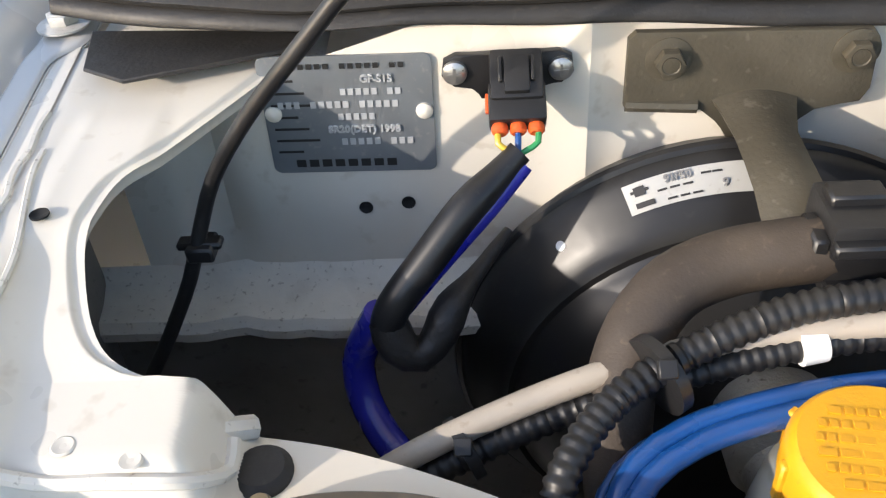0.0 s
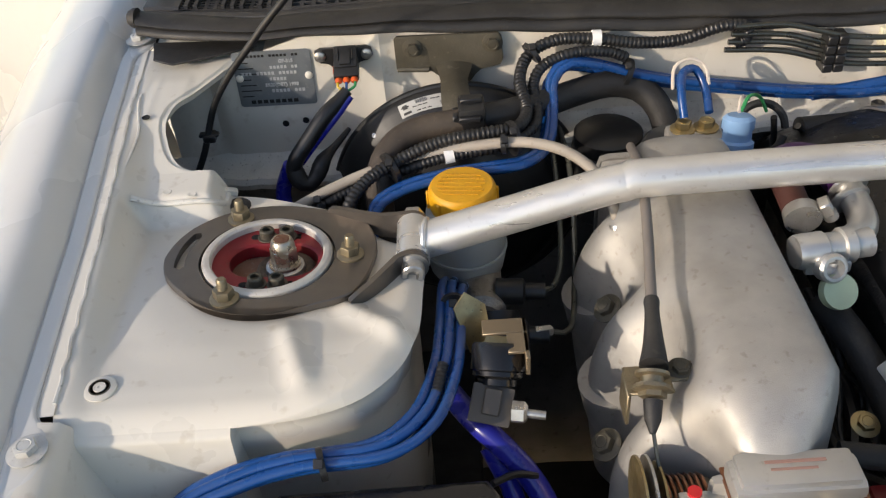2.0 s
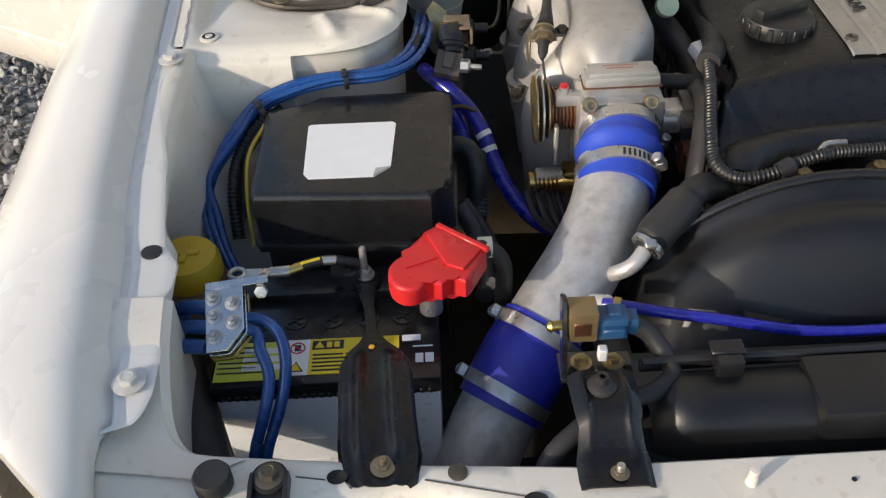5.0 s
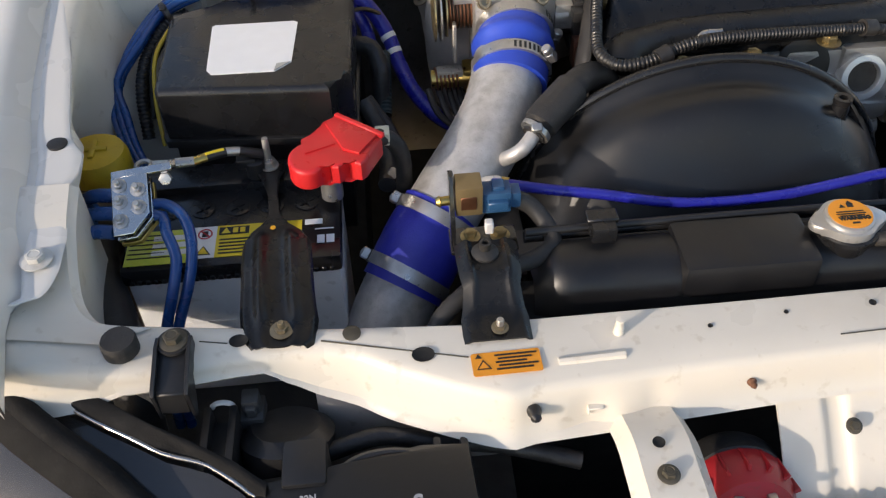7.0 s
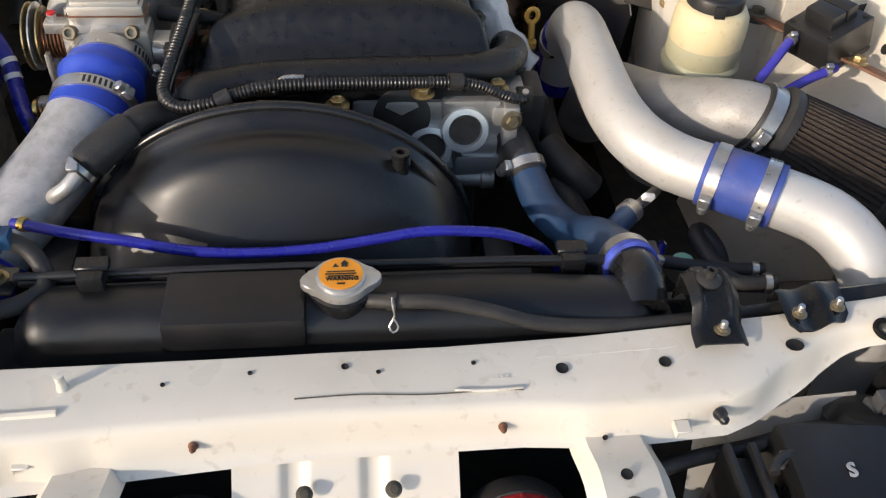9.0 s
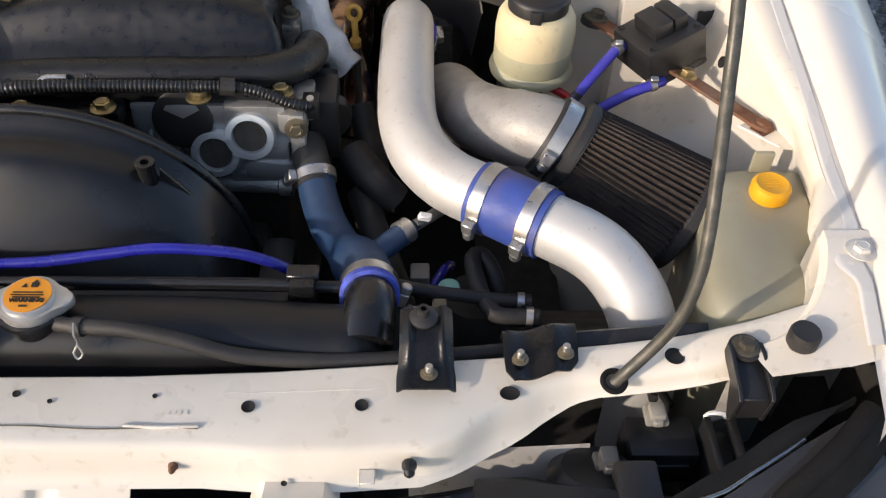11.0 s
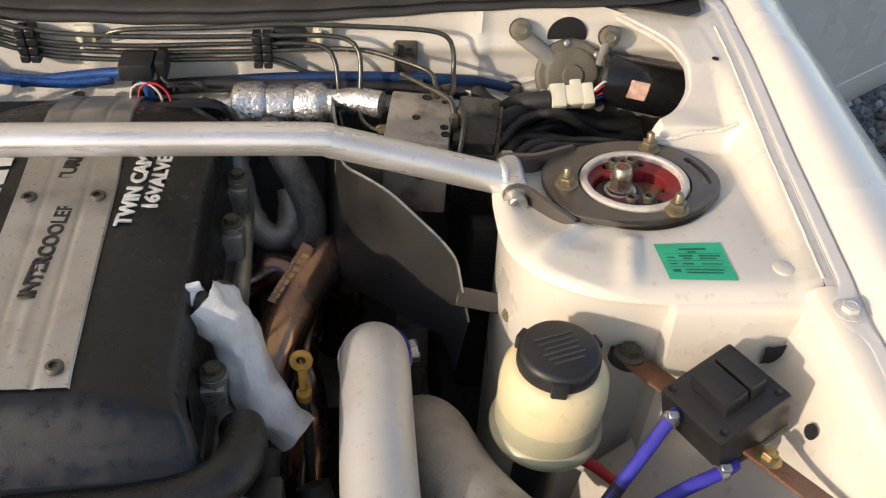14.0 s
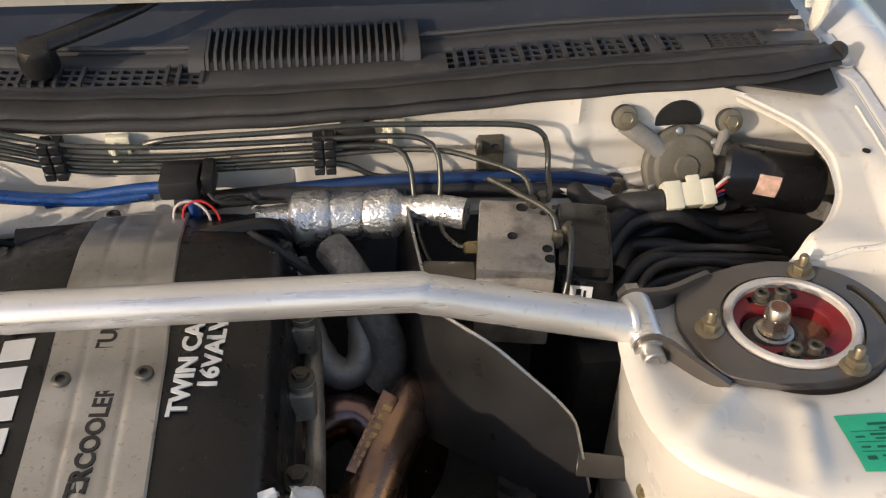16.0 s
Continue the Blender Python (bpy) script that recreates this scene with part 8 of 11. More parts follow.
# ---- engine top ----
def valve_cover():
    t = thing("valve_cover", (0.035, -0.03, 0.75), "textured black valve cover with a ribbed alloy centre plate", "valve cover")
    ridge = [(-0.285, 0.780), (-0.262, 0.793), (-0.246, 0.804), (-0.234, 0.818), (-0.226, 0.828), (-0.218, 0.834), (-0.208, 0.837), (-0.195, 0.839), (-0.10, 0.8435), (0.0, 0.8455), (0.08, 0.842), (0.13, 0.834), (0.17, 0.820), (0.205, 0.804), (0.222, 0.79)]
    XL, XR = -0.098, 0.161

    def zc(x, y):
        z = lerp_at(ridge, y)
        a = max(0.0, (x - 0.098) / (XR - 0.098))
        b = max(0.0, (0.008 - x) / (0.008 - XL))
        front = smooth_step(-0.235, -0.20, y)
        z -= (0.022 * a ** 2.2 + 0.026 * b ** 2.0) * (0.4 + 0.6 * front)
        return z

    def top(x, y):
        edge = min(1.0, max(0.0, (abs((x - (XL + XR) / 2) / ((XR - XL) / 2)) - 0.93) / 0.07))
        flare = smooth_step(-0.185, -0.285, y)
        wide = -0.034 * max(0.0, (0.035 - x) / 0.133) + 0.026 * max(0.0, (x - 0.035) / 0.133)
        return Vector((x + flare * wide, y, zc(x, y) - 0.016 * edge ** 2 * (1 - 0.6 * flare)))
    bm = surface(span(XL, XR, 90), span(-0.285, 0.222, 110), top)
    bm.verts.ensure_lookup_table()
    part("cover", bm, crackle, t, "", 60)
    skirt = [(x, -0.285) for x in span(XL, XR, 12)] + [(XR, y) for y in span(-0.285, 0.222, 16)][1:] + [(x, 0.222) for x in span(XR, XL, 12)][1:] + [(XL, y) for y in span(0.222, -0.285, 16)][1:-1]
    rings = [[top(x, y) + Vector((0, 0, 0.001)) for x, y in skirt], [Vector((x + (x - 0.035) * 0.02, y + (y + 0.03) * 0.008, 0.765)) for x, y in skirt], [Vector((x + (x - 0.035) * 0.04, y + (y + 0.03) * 0.012, 0.752)) for x, y in skirt]]
    part("side_wall", rings_to_bm(rings, True, False), crackle, t, "", 40)
    # alloy centre plate with its ribs
    def cx(y):
        return lerp_at([(-0.22, 0.0545), (0.0, 0.0500), (0.22, 0.034)], y)

    def deck(u, y):
        groove = 0.0012 * (math.exp(-((u - 0.30) / 0.03) ** 2) + math.exp(-((u - 0.70) / 0.03) ** 2)) - 0.0018 * math.exp(-((u - 0.5) / 0.05) ** 2) * (1 if -0.19 < y < -0.10 else 0)
        x = cx(y) + (u - 0.5) * 0.078
        return Vector((x, y, zc(x, y) + 0.0032 - groove - 0.002 * (max(0, abs(u - 0.5) - 0.485) / 0.015)))
    plate = part("centre_plate", surface(span(0, 1, 60), span(-0.212, 0.215, 100), deck), mat("ribbed_alloy_plate", (0.50, 0.49, 0.47), 0.42, 0.9, var=0.06, scale=30, bump=0.15, bscale=1200, dirt=(0.2, 0.17, 0.13), amount=0.5, dscale=22), t, "satin alloy centre plate")
    sc = to_mesh("cap_screw", lathe([(0.0062, 0), (0.0062, 0.0022), (0.0052, 0.003), (0.0034, 0.003), (0.0030, 0.0005)], 24), mat("dark_screw", (0.15, 0.14, 0.12), 0.4, 0.8))
    for x, y in ((0.0220, -0.186), (0.0815, -0.197), (0.0240, -0.020), (0.0770, -0.019), (0.0080, 0.205), (0.064, 0.205)):
        placed("cap_screw", sc, Matrix.Translation((x, y, zc(x, y) + 0.003)), t)
    pale_print = mat("pale_grey_print", (0.62, 0.62, 0.60), 0.45, var=0.06, scale=40)
    def word(text, x, y, size, mt, st=1.0, lift=0.0036):
        letters(text, size, mt, frame_on((x, y, zc(x, y) + lift), (0, 0.0, 1), (0.05, 1, 0.0)), t, "raised_lettering", st)
    word("INTERCOOLER", 0.0525, -0.081, 0.0165, ink, 0.98)
    word("TURBO", 0.0480, 0.030, 0.0165, ink, 1.05)
    word("TWIN CAM", 0.1040, -0.006, 0.0175, pale_print, 1.08, 0.0010)
    word("16VALVE", 0.1200, 0.006, 0.0175, pale_print, 1.12, 0.0008)
    yb = -0.025
    mk = frame_on((-0.012, yb, zc(-0.012, yb) + 0.0006), (-0.05, 0, 1), (-0.03, 1, 0))
    for k in range(6):
        part("brand_mark", prism([(-0.075 + 0.0258 * k, -0.0105), (-0.0555 + 0.0258 * k, -0.0105), (-0.0555 + 0.0258 * k, 0.0105), (-0.075 + 0.0258 * k, 0.0105)], 0, 0.0008, 0.0002, mk, 1), pale_print, t, "plain pale block")
    # oil filler cap
    o = Vector((-0.036, -0.142, zc(-0.036, -0.142) - 0.003))
    cap = part("oil_cap", lathe([(0.034, 0), (0.036, 0.003), (0.036, 0.012), (0.034, 0.016), (0.027, 0.018), (0.0001, 0.0175)], 44, o), black, t, "round black oil filler cap")
    part("grip", box((-0.031, -0.0085, 0), (0.031, 0.0085, 0.014), 0.004, 2, Matrix.Translation(o + Vector((0, 0, 0.015))) @ Matrix.Rotation(radians(25), 4, "Z")), black, cap)
    for k in range(18):
        part("grip_rib", box((0.0335, -0.003, 0.002), (0.0375, 0.003, 0.0145), 0.001, 1, Matrix.Translation(o) @ Matrix.Rotation(math.pi * k / 9, 4, "Z")), black, cap)
    # moulded breather gallery along the front
    part("front_gallery", tube([(-0.118, -0.318, 0.779), (-0.112, -0.308, 0.786), (-0.09, -0.297, 0.788), (-0.05, -0.287, 0.790), (0.05, -0.279, 0.789), (0.13, -0.272, 0.786), (0.17, -0.264, 0.786), (0.193, -0.247, 0.785), (0.200, -0.222, 0.780), (0.197, -0.20, 0.772)], 0.0165, 24, 0.008, lambda s, L: 0.0170 + 0.005 * math.exp(-(s / 0.03) ** 2)), gallery_black, t)
    part("front_flange", box((-0.095, -0.314, 0.752), (0.028, -0.285, 0.770), 0.006), crackle, t)
    for x, y in ((-0.056, -0.324), (0.016, -0.318), (0.10, -0.300), (0.176, -0.290)):
        b = placed("bolt", bolt_gold, Matrix.Translation((x, y + 0.004, 0.776)) @ Matrix.Diagonal((1.25, 1.25, 1.3, 1)), t, "gold flange bolt")
    placed("bolt", bolt_gold, frame_on((-0.112, -0.225, 0.795), (-0.4, -0.3, 0.85)) @ Matrix.Diagonal((0.8, 0.8, 0.8, 1)), t)
    part("bright_edge", tube([(-0.045, -0.312, 0.790), (-0.035, -0.302, 0.799), (-0.015, -0.300, 0.799)], 0.003, 8, 0.005), zinc, t)
    # studs along the exhaust side
    for y in (0.10, 0.03, -0.06, -0.15):
        part("side_lug", join(box((0.158, y - 0.014, 0.742), (0.182, y + 0.014, 0.772), 0.005), lathe([(0.011, 0.77), (0.011, 0.778), (0.006, 0.780)], 20, (0.172, y, 0))), oldcast, t, "cast lug with a bolt")
        placed("bolt", bolt_dark, Matrix.Translation((0.172, y, 0.779)), t)
    part("side_rail", tube([(0.176, 0.12, 0.735), (0.180, 0.0, 0.738), (0.180, -0.12, 0.738), (0.178, -0.22, 0.735)], 0.008, 10, 0.02), oldcast, t)
    # timing cover, cam bosses
    f = thing("cylinder_head_front", (0.11, -0.29, 0.66), "stained cast aluminium front of the cylinder head with two round openings", "cylinder head")
    part("casting", join(box((0.03, -0.292, 0.672), (0.195, -0.262, 0.764), 0.006), box((0.120, -0.297, 0.738), (0.180, -0.270, 0.767), 0.005)), alu, f)
    part("pump_cover", join(box((0.135, -0.306, 0.684), (0.184, -0.285, 0.704), 0.005), box((0.142, -0.302, 0.700), (0.180, -0.284, 0.722), 0.004), box((0.118, -0.300, 0.672), (0.180, -0.286, 0.686), 0.004)), alu, f, "clean aluminium water outlet cover")
    part("side_flange", join(box((0.183, -0.306, 0.676), (0.198, -0.270, 0.764), 0.003), box((0.172, -0.302, 0.738), (0.200, -0.272, 0.762), 0.005)), alu, f, "machined aluminium end flange")
    placed("bolt", bolt_grey, frame_on((0.190, -0.307, 0.690), (0.2, -1, 0.1)), f)
    placed("bolt", bolt_grey, frame_on((0.190, -0.307, 0.750), (0.2, -1, 0.1)), f)
    for x, z in ((0.144, 0.7345), (0.108, 0.7125)):
        part("boss", lathe([(0.0245, -0.004), (0.0250, 0.004), (0.0235, 0.010), (0.0175, 0.0105), (0.0165, 0.009), (0.0165, -0.006)], 40, (x, -0.297, z), (0, -0.95, 0.3)), tube_alu, f, "machined round boss")
        part("boss_plug", lathe([(0.0167, 0), (0.0155, 0.0012), (0.0001, 0.001)], 32, (x, -0.3005, z), (0, -0.95, 0.3)), mat("dark_core_plug", (0.045, 0.037, 0.028), 0.7, var=0.3, scale=80), f, "dark recessed core plug")
    part("dark_opening", lathe([(0.029, 0), (0.029, 0.004), (0.026, 0.005), (0.0001, 0.001)], 36, (0.080, -0.291, 0.748), (0, -0.95, 0.3)), mat("oily_black_casting", (0.02, 0.018, 0.016), 0.4, 0.3), f, "dark oily round opening")
    part("ribbing", join(*[box((0.045 + 0.008 * k, -0.298, 0.684 + 0.006 * (k % 2)), (0.049 + 0.008 * k, -0.290, 0.735), 0.001, 1) for k in range(5)]), oldcast, f)
    part("lower_pipe", lathe([(0.010, 0), (0.010, 0.06), (0.012, 0.062), (0.012, 0.075)], 20, (0.105, -0.292, 0.668), (1, -0.05, 0)), oldcast, f)
    part("front_corner", box((0.185, -0.290, 0.745), (0.206, -0.255, 0.772), 0.004), oldcast, f)
    c = thing("cam_sensor", (0.215, -0.26, 0.70), "black plastic cam angle sensor", "sensor")
    part("housing", join(box((0.200, -0.285, 0.695), (0.228, -0.235, 0.765), 0.005), lathe([(0.026, 0), (0.027, 0.006), (0.022, 0.014)], 32, (0.214, -0.26, 0.73), (0.5, -0.85, 0))), black, c)
    part("plug", box((0.196, -0.296, 0.752), (0.212, -0.280, 0.774), 0.002), black, c)
    part("terminal", lathe([(0.0035, 0), (0.0035, 0.004)], 10, (0.204, -0.292, 0.772), (0, -0.3, 1)), zinc, c)
    w = thing("wiring_loom", (0.04, -0.32, 0.78), "black corrugated engine loom across the front of the engine", "wiring loom")
    part("loom_tube", ribbed([(-0.122, -0.200, 0.838), (-0.128, -0.24, 0.828), (-0.138, -0.29, 0.812), (-0.142, -0.325, 0.802), (-0.128, -0.345, 0.799), (-0.10, -0.347, 0.802), (-0.075, -0.340, 0.808), (-0.045, -0.334, 0.812), (0.0, -0.326, 0.809), (0.05, -0.318, 0.804), (0.10, -0.309, 0.798), (0.135, -0.303, 0.794)], 0.0060, 0.0038), loom, w)
    part("joint", tube([(0.124, -0.305, 0.796), (0.137, -0.303, 0.794)], 0.0085, 12, 0.004), tape, w)
    part("loom_tube", ribbed([(0.135, -0.303, 0.794), (0.16, -0.300, 0.786), (0.185, -0.300, 0.774), (0.200, -0.295, 0.768), (0.206, -0.289, 0.766)], 0.0058, 0.0038), loom, w)
    part("taped_joint", tube([(-0.092, -0.346, 0.803), (-0.080, -0.342, 0.807)], 0.0086, 12, 0.004), tape, w)
    part("taped_trunk", tube([(-0.092, 0.04, 0.800), (-0.088, -0.02, 0.806), (-0.086, -0.07, 0.808), (-0.092, -0.12, 0.812), (-0.102, -0.16, 0.822), (-0.115, -0.19, 0.834), (-0.124, -0.21, 0.836)], 0.0115, 14, 0.006), tape, w, "taped wiring trunk")
    part("red_band", lathe([(0.0100, -0.002), (0.0100, 0.002)], 16, (-0.1185, -0.197, 0.835), (-0.4, -0.8, 0.3)), mat("dull_red_tape", (0.18, 0.04, 0.03), 0.5), w)
    part("flat_sleeve", tube([(-0.128, -0.19, 0.80), (-0.130, -0.23, 0.808), (-0.140, -0.27, 0.795), (-0.150, -0.30, 0.77), (-0.15, -0.31, 0.74)], 0.010, 12, 0.006, flat=0.5), rubber, w)
    part("taped_loom", tube([(-0.165, -0.175, 0.80), (-0.14, -0.180, 0.800), (-0.115, -0.180, 0.797), (-0.09, -0.175, 0.79)], 0.008, 12, 0.006), rubber, w)
    part("red_plug", box((-0.150, -0.205, 0.778), (-0.130, -0.190, 0.788), 0.002), mat("dark_red_plug", (0.25, 0.02, 0.02), 0.4), w)
    d = thing("sensor_plug", (-0.10, -0.115, 0.78), "white wiring plug, not connected", "connector")
    m = frame_on((-0.103, -0.100, 0.798), (0.35, -0.75, -0.35), (1, 0.4, 0))
    part("plug", join(box((-0.009, -0.007, 0), (0.009, 0.007, 0.020), 0.002, 2, m), box((-0.007, -0.006, 0.018), (0.007, 0.006, 0.030), 0.0015, 2, m), box((-0.004, 0.006, 0.004), (0.004, 0.009, 0.018), 0.001, 1, m)), label_white, d)
    for x in (-0.0035, 0.0035):
        part("terminal", lathe([(0.0028, 0.030), (0.0028, 0.032), (0.0016, 0.0305)], 12, m @ Vector((x, 0, 0)), m.to_3x3() @ Vector((0, 0, 1))), ink, d)


valve_cover()


def intake_side_wiring():
    """Dark wires and hoses in the gap between the manifold and the valve cover."""
    t = thing("intake_wiring", (-0.125, -0.10, 0.72), "tangle of black taped wires between manifold and valve cover", "wiring loom")
    rng = random.Random(23)
    for i in range(12):
        x0 = -0.148 + 0.0042 * i + rng.uniform(-0.004, 0.004)
        y0 = rng.uniform(-0.16, -0.04)
        pts = [(x0 + rng.uniform(-0.010, 0.010), y0 - 0.10 + 0.05 * j, 0.742 + 0.018 * math.sin(j * 1.4 + i) + rng.uniform(-0.010, 0.012)) for j in range(5)]
        part("wire", tube(pts, rng.choice((0.002, 0.003, 0.0045, 0.006)), 8, 0.006), rng.choice((tape, loom, rubber)), t)
    part("clip", box((-0.134, -0.150, 0.748), (-0.118, -0.138, 0.760), 0.002), brownplug, t, "brown connector")


intake_side_wiring()


def coolant_fittings():
    t = thing("idle_valve", (-0.125, -0.03, 0.78), "aluminium idle air valve with stubs and a pale lime cap", "valve")
    part("body", join(lathe([(0.0115, 0), (0.0125, 0.003), (0.0125, 0.020), (0.0105, 0.022), (0.0105, 0.032), (0.0130, 0.033), (0.0130, 0.040), (0.0105, 0.042), (0.0105, 0.054)], 28, (-0.156, -0.040, 0.846), (1, 0.12, 0)), box((-0.150, -0.050, 0.832), (-0.118, -0.026, 0.842), 0.003), tube([(-0.116, -0.032, 0.846), (-0.104, -0.022, 0.845), (-0.096, -0.006, 0.845), (-0.096, 0.025, 0.850)], 0.0105, 18, 0.004)), alu, t)
    part("nipple", lathe([(0.0095, 0), (0.0105, 0.003), (0.0105, 0.012), (0.0088, 0.014), (0.0068, 0.014), (0.0066, 0.004), (0.0001, 0.004)], 24, (-0.136, -0.046, 0.838), (0.15, -0.85, 0.45)), alu, t, "open alloy hose nipple")
    clamp_ring((-0.142, -0.010, 0.854), (0.1, 0.95, 0.1), 0.0118, t, (0.8, 0, 0.5), 0.009, False)
    for p, d in (((-0.098, 0.012, 0.847), (-0.2, 1, 0.3)), ((-0.096, 0.022, 0.850), (-0.2, 1, 0.3))):
        part("ring", lathe([(0.0135, 0), (0.0150, 0.001), (0.0150, 0.003), (0.0135, 0.004)], 24, p, d), alu, t)
    part("purple_hose", tube([(-0.098, 0.028, 0.851), (-0.103, 0.06, 0.848), (-0.112, 0.09, 0.835), (-0.12, 0.115, 0.81)], 0.0125, 18, 0.006), purple, t, "purple silicone hose end")
    part("brown_hose", tube([(-0.143, -0.012, 0.852), (-0.140, 0.03, 0.852), (-0.135, 0.07, 0.84), (-0.13, 0.10, 0.81)], 0.0105, 16, 0.006), mat("red_brown_hose", (0.07, 0.025, 0.02), 0.55), t)
    part("lime_cap", lathe([(0.0125, 0), (0.0130, 0.003), (0.0125, 0.008), (0.0001, 0.0085)], 26, (-0.129, -0.056, 0.822), (0.15, -0.75, 0.65)), lime_cap, t, "pale lime plug")
    part("black_hose", tube([(-0.128, -0.04, 0.80), (-0.115, -0.075, 0.79), (-0.105, -0.11, 0.775), (-0.10, -0.15, 0.76)], 0.012, 14, 0.008), rubber, t)
    part("lower_rail", tube([(-0.135, 0.10, 0.72), (-0.13, -0.05, 0.72), (-0.128, -0.20, 0.72)], 0.010, 12, 0.02), oldsteel, t)
    placed("bolt", bolt_gold, frame_on((-0.128, -0.135, 0.775), (0, -0.3, 1)), t)
    r = thing("hose_reservoir", (-0.243, 0.20, 0.74), "black capped reservoir below the firewall hose", "reservoir")
    part("neck", lathe([(0.034, 0.72), (0.034, 0.79), (0.026, 0.795)], 32, (-0.243, 0.195, 0)), rubber, r)
    part("cap", lathe([(0.030, 0.790), (0.032, 0.793), (0.032, 0.805), (0.028, 0.808), (0.0001, 0.809)], 36, (-0.243, 0.195, 0)), black, r)
    part("canister", lathe([(0.03, 0), (0.032, 0.005), (0.032, 0.05), (0.028, 0.055)], 28, (-0.195, 0.165, 0.76), (0.1, -0.3, 1)), mat("dark_grey_tank", (0.05, 0.05, 0.048), 0.5), r)
    k = thing("rear_wiring", (-0.10, 0.18, 0.78), "tangle of black wires and hoses behind the engine", "wiring loom")
    rng = random.Random(11)
    for i in range(13):
        x0 = -0.15 + 0.02 * i + rng.uniform(-0.01, 0.01)
        y0 = 0.165 + rng.uniform(-0.02, 0.03)
        pts = [(x0 + rng.uniform(-0.02, 0.02) + 0.03 * j * rng.uniform(0.3, 1), y0 + rng.uniform(-0.025, 0.02), 0.775 + 0.035 * math.sin(j * 1.3 + i) + rng.uniform(-0.01, 0.015)) for j in range(5)]
        part("wire", tube(pts, rng.choice((0.002, 0.003, 0.005, 0.007)), 8, 0.006), rng.choice((rubber, tape, loom)), k)
    part("coil_loop", tube([(-0.12 + 0.022 * math.cos(a), 0.15 + 0.008 * math.sin(a), 0.825 + 0.022 * math.sin(a)) for a in span(0, 6.0, 16)], 0.0035, 8, 0.005), rubber, k)
    part("pipe", tube([(-0.07, 0.185, 0.80), (0.0, 0.195, 0.795), (0.10, 0.20, 0.79), (0.16, 0.21, 0.79)], 0.011, 14, 0.02), rubber, k)
    # breather at the back of the cover
    b = thing("breather_pipe", (0.13, 0.165, 0.77), "black breather elbow with a brass joint", "hose")
    part("hose", tube([(0.085, 0.170, 0.800), (0.105, 0.172, 0.803), (0.122, 0.172, 0.803)], 0.010, 16, 0.005), rubber, b)
    part("joint", lathe([(0.0095, 0), (0.0105, 0.002), (0.0105, 0.010), (0.009, 0.012)], 20, (0.122, 0.172, 0.803), (1, 0, -0.05)), brass, b)
    part("elbow", tube([(0.133, 0.172, 0.802), (0.148, 0.168, 0.798), (0.155, 0.158, 0.785), (0.158, 0.148, 0.77)], 0.0105, 18, 0.004), rubber, b)
    part("band", lathe([(0.0112, -0.005), (0.0116, -0.005), (0.0116, 0.005), (0.0112, 0.005)], 20, (0.156, 0.157, 0.784), (0.2, -0.5, -0.8)), alu, b)
    for mt, dx in ((wire_w, 0.0), (wire_r, 0.008)):
        part("wire", tube([(0.062 + dx, 0.185, 0.805), (0.066 + dx, 0.19, 0.825), (0.080 + dx, 0.192, 0.829), (0.092 + dx, 0.188, 0.820), (0.096 + dx, 0.18, 0.805)], 0.0013, 6, 0.004), mt, b)


coolant_fittings()


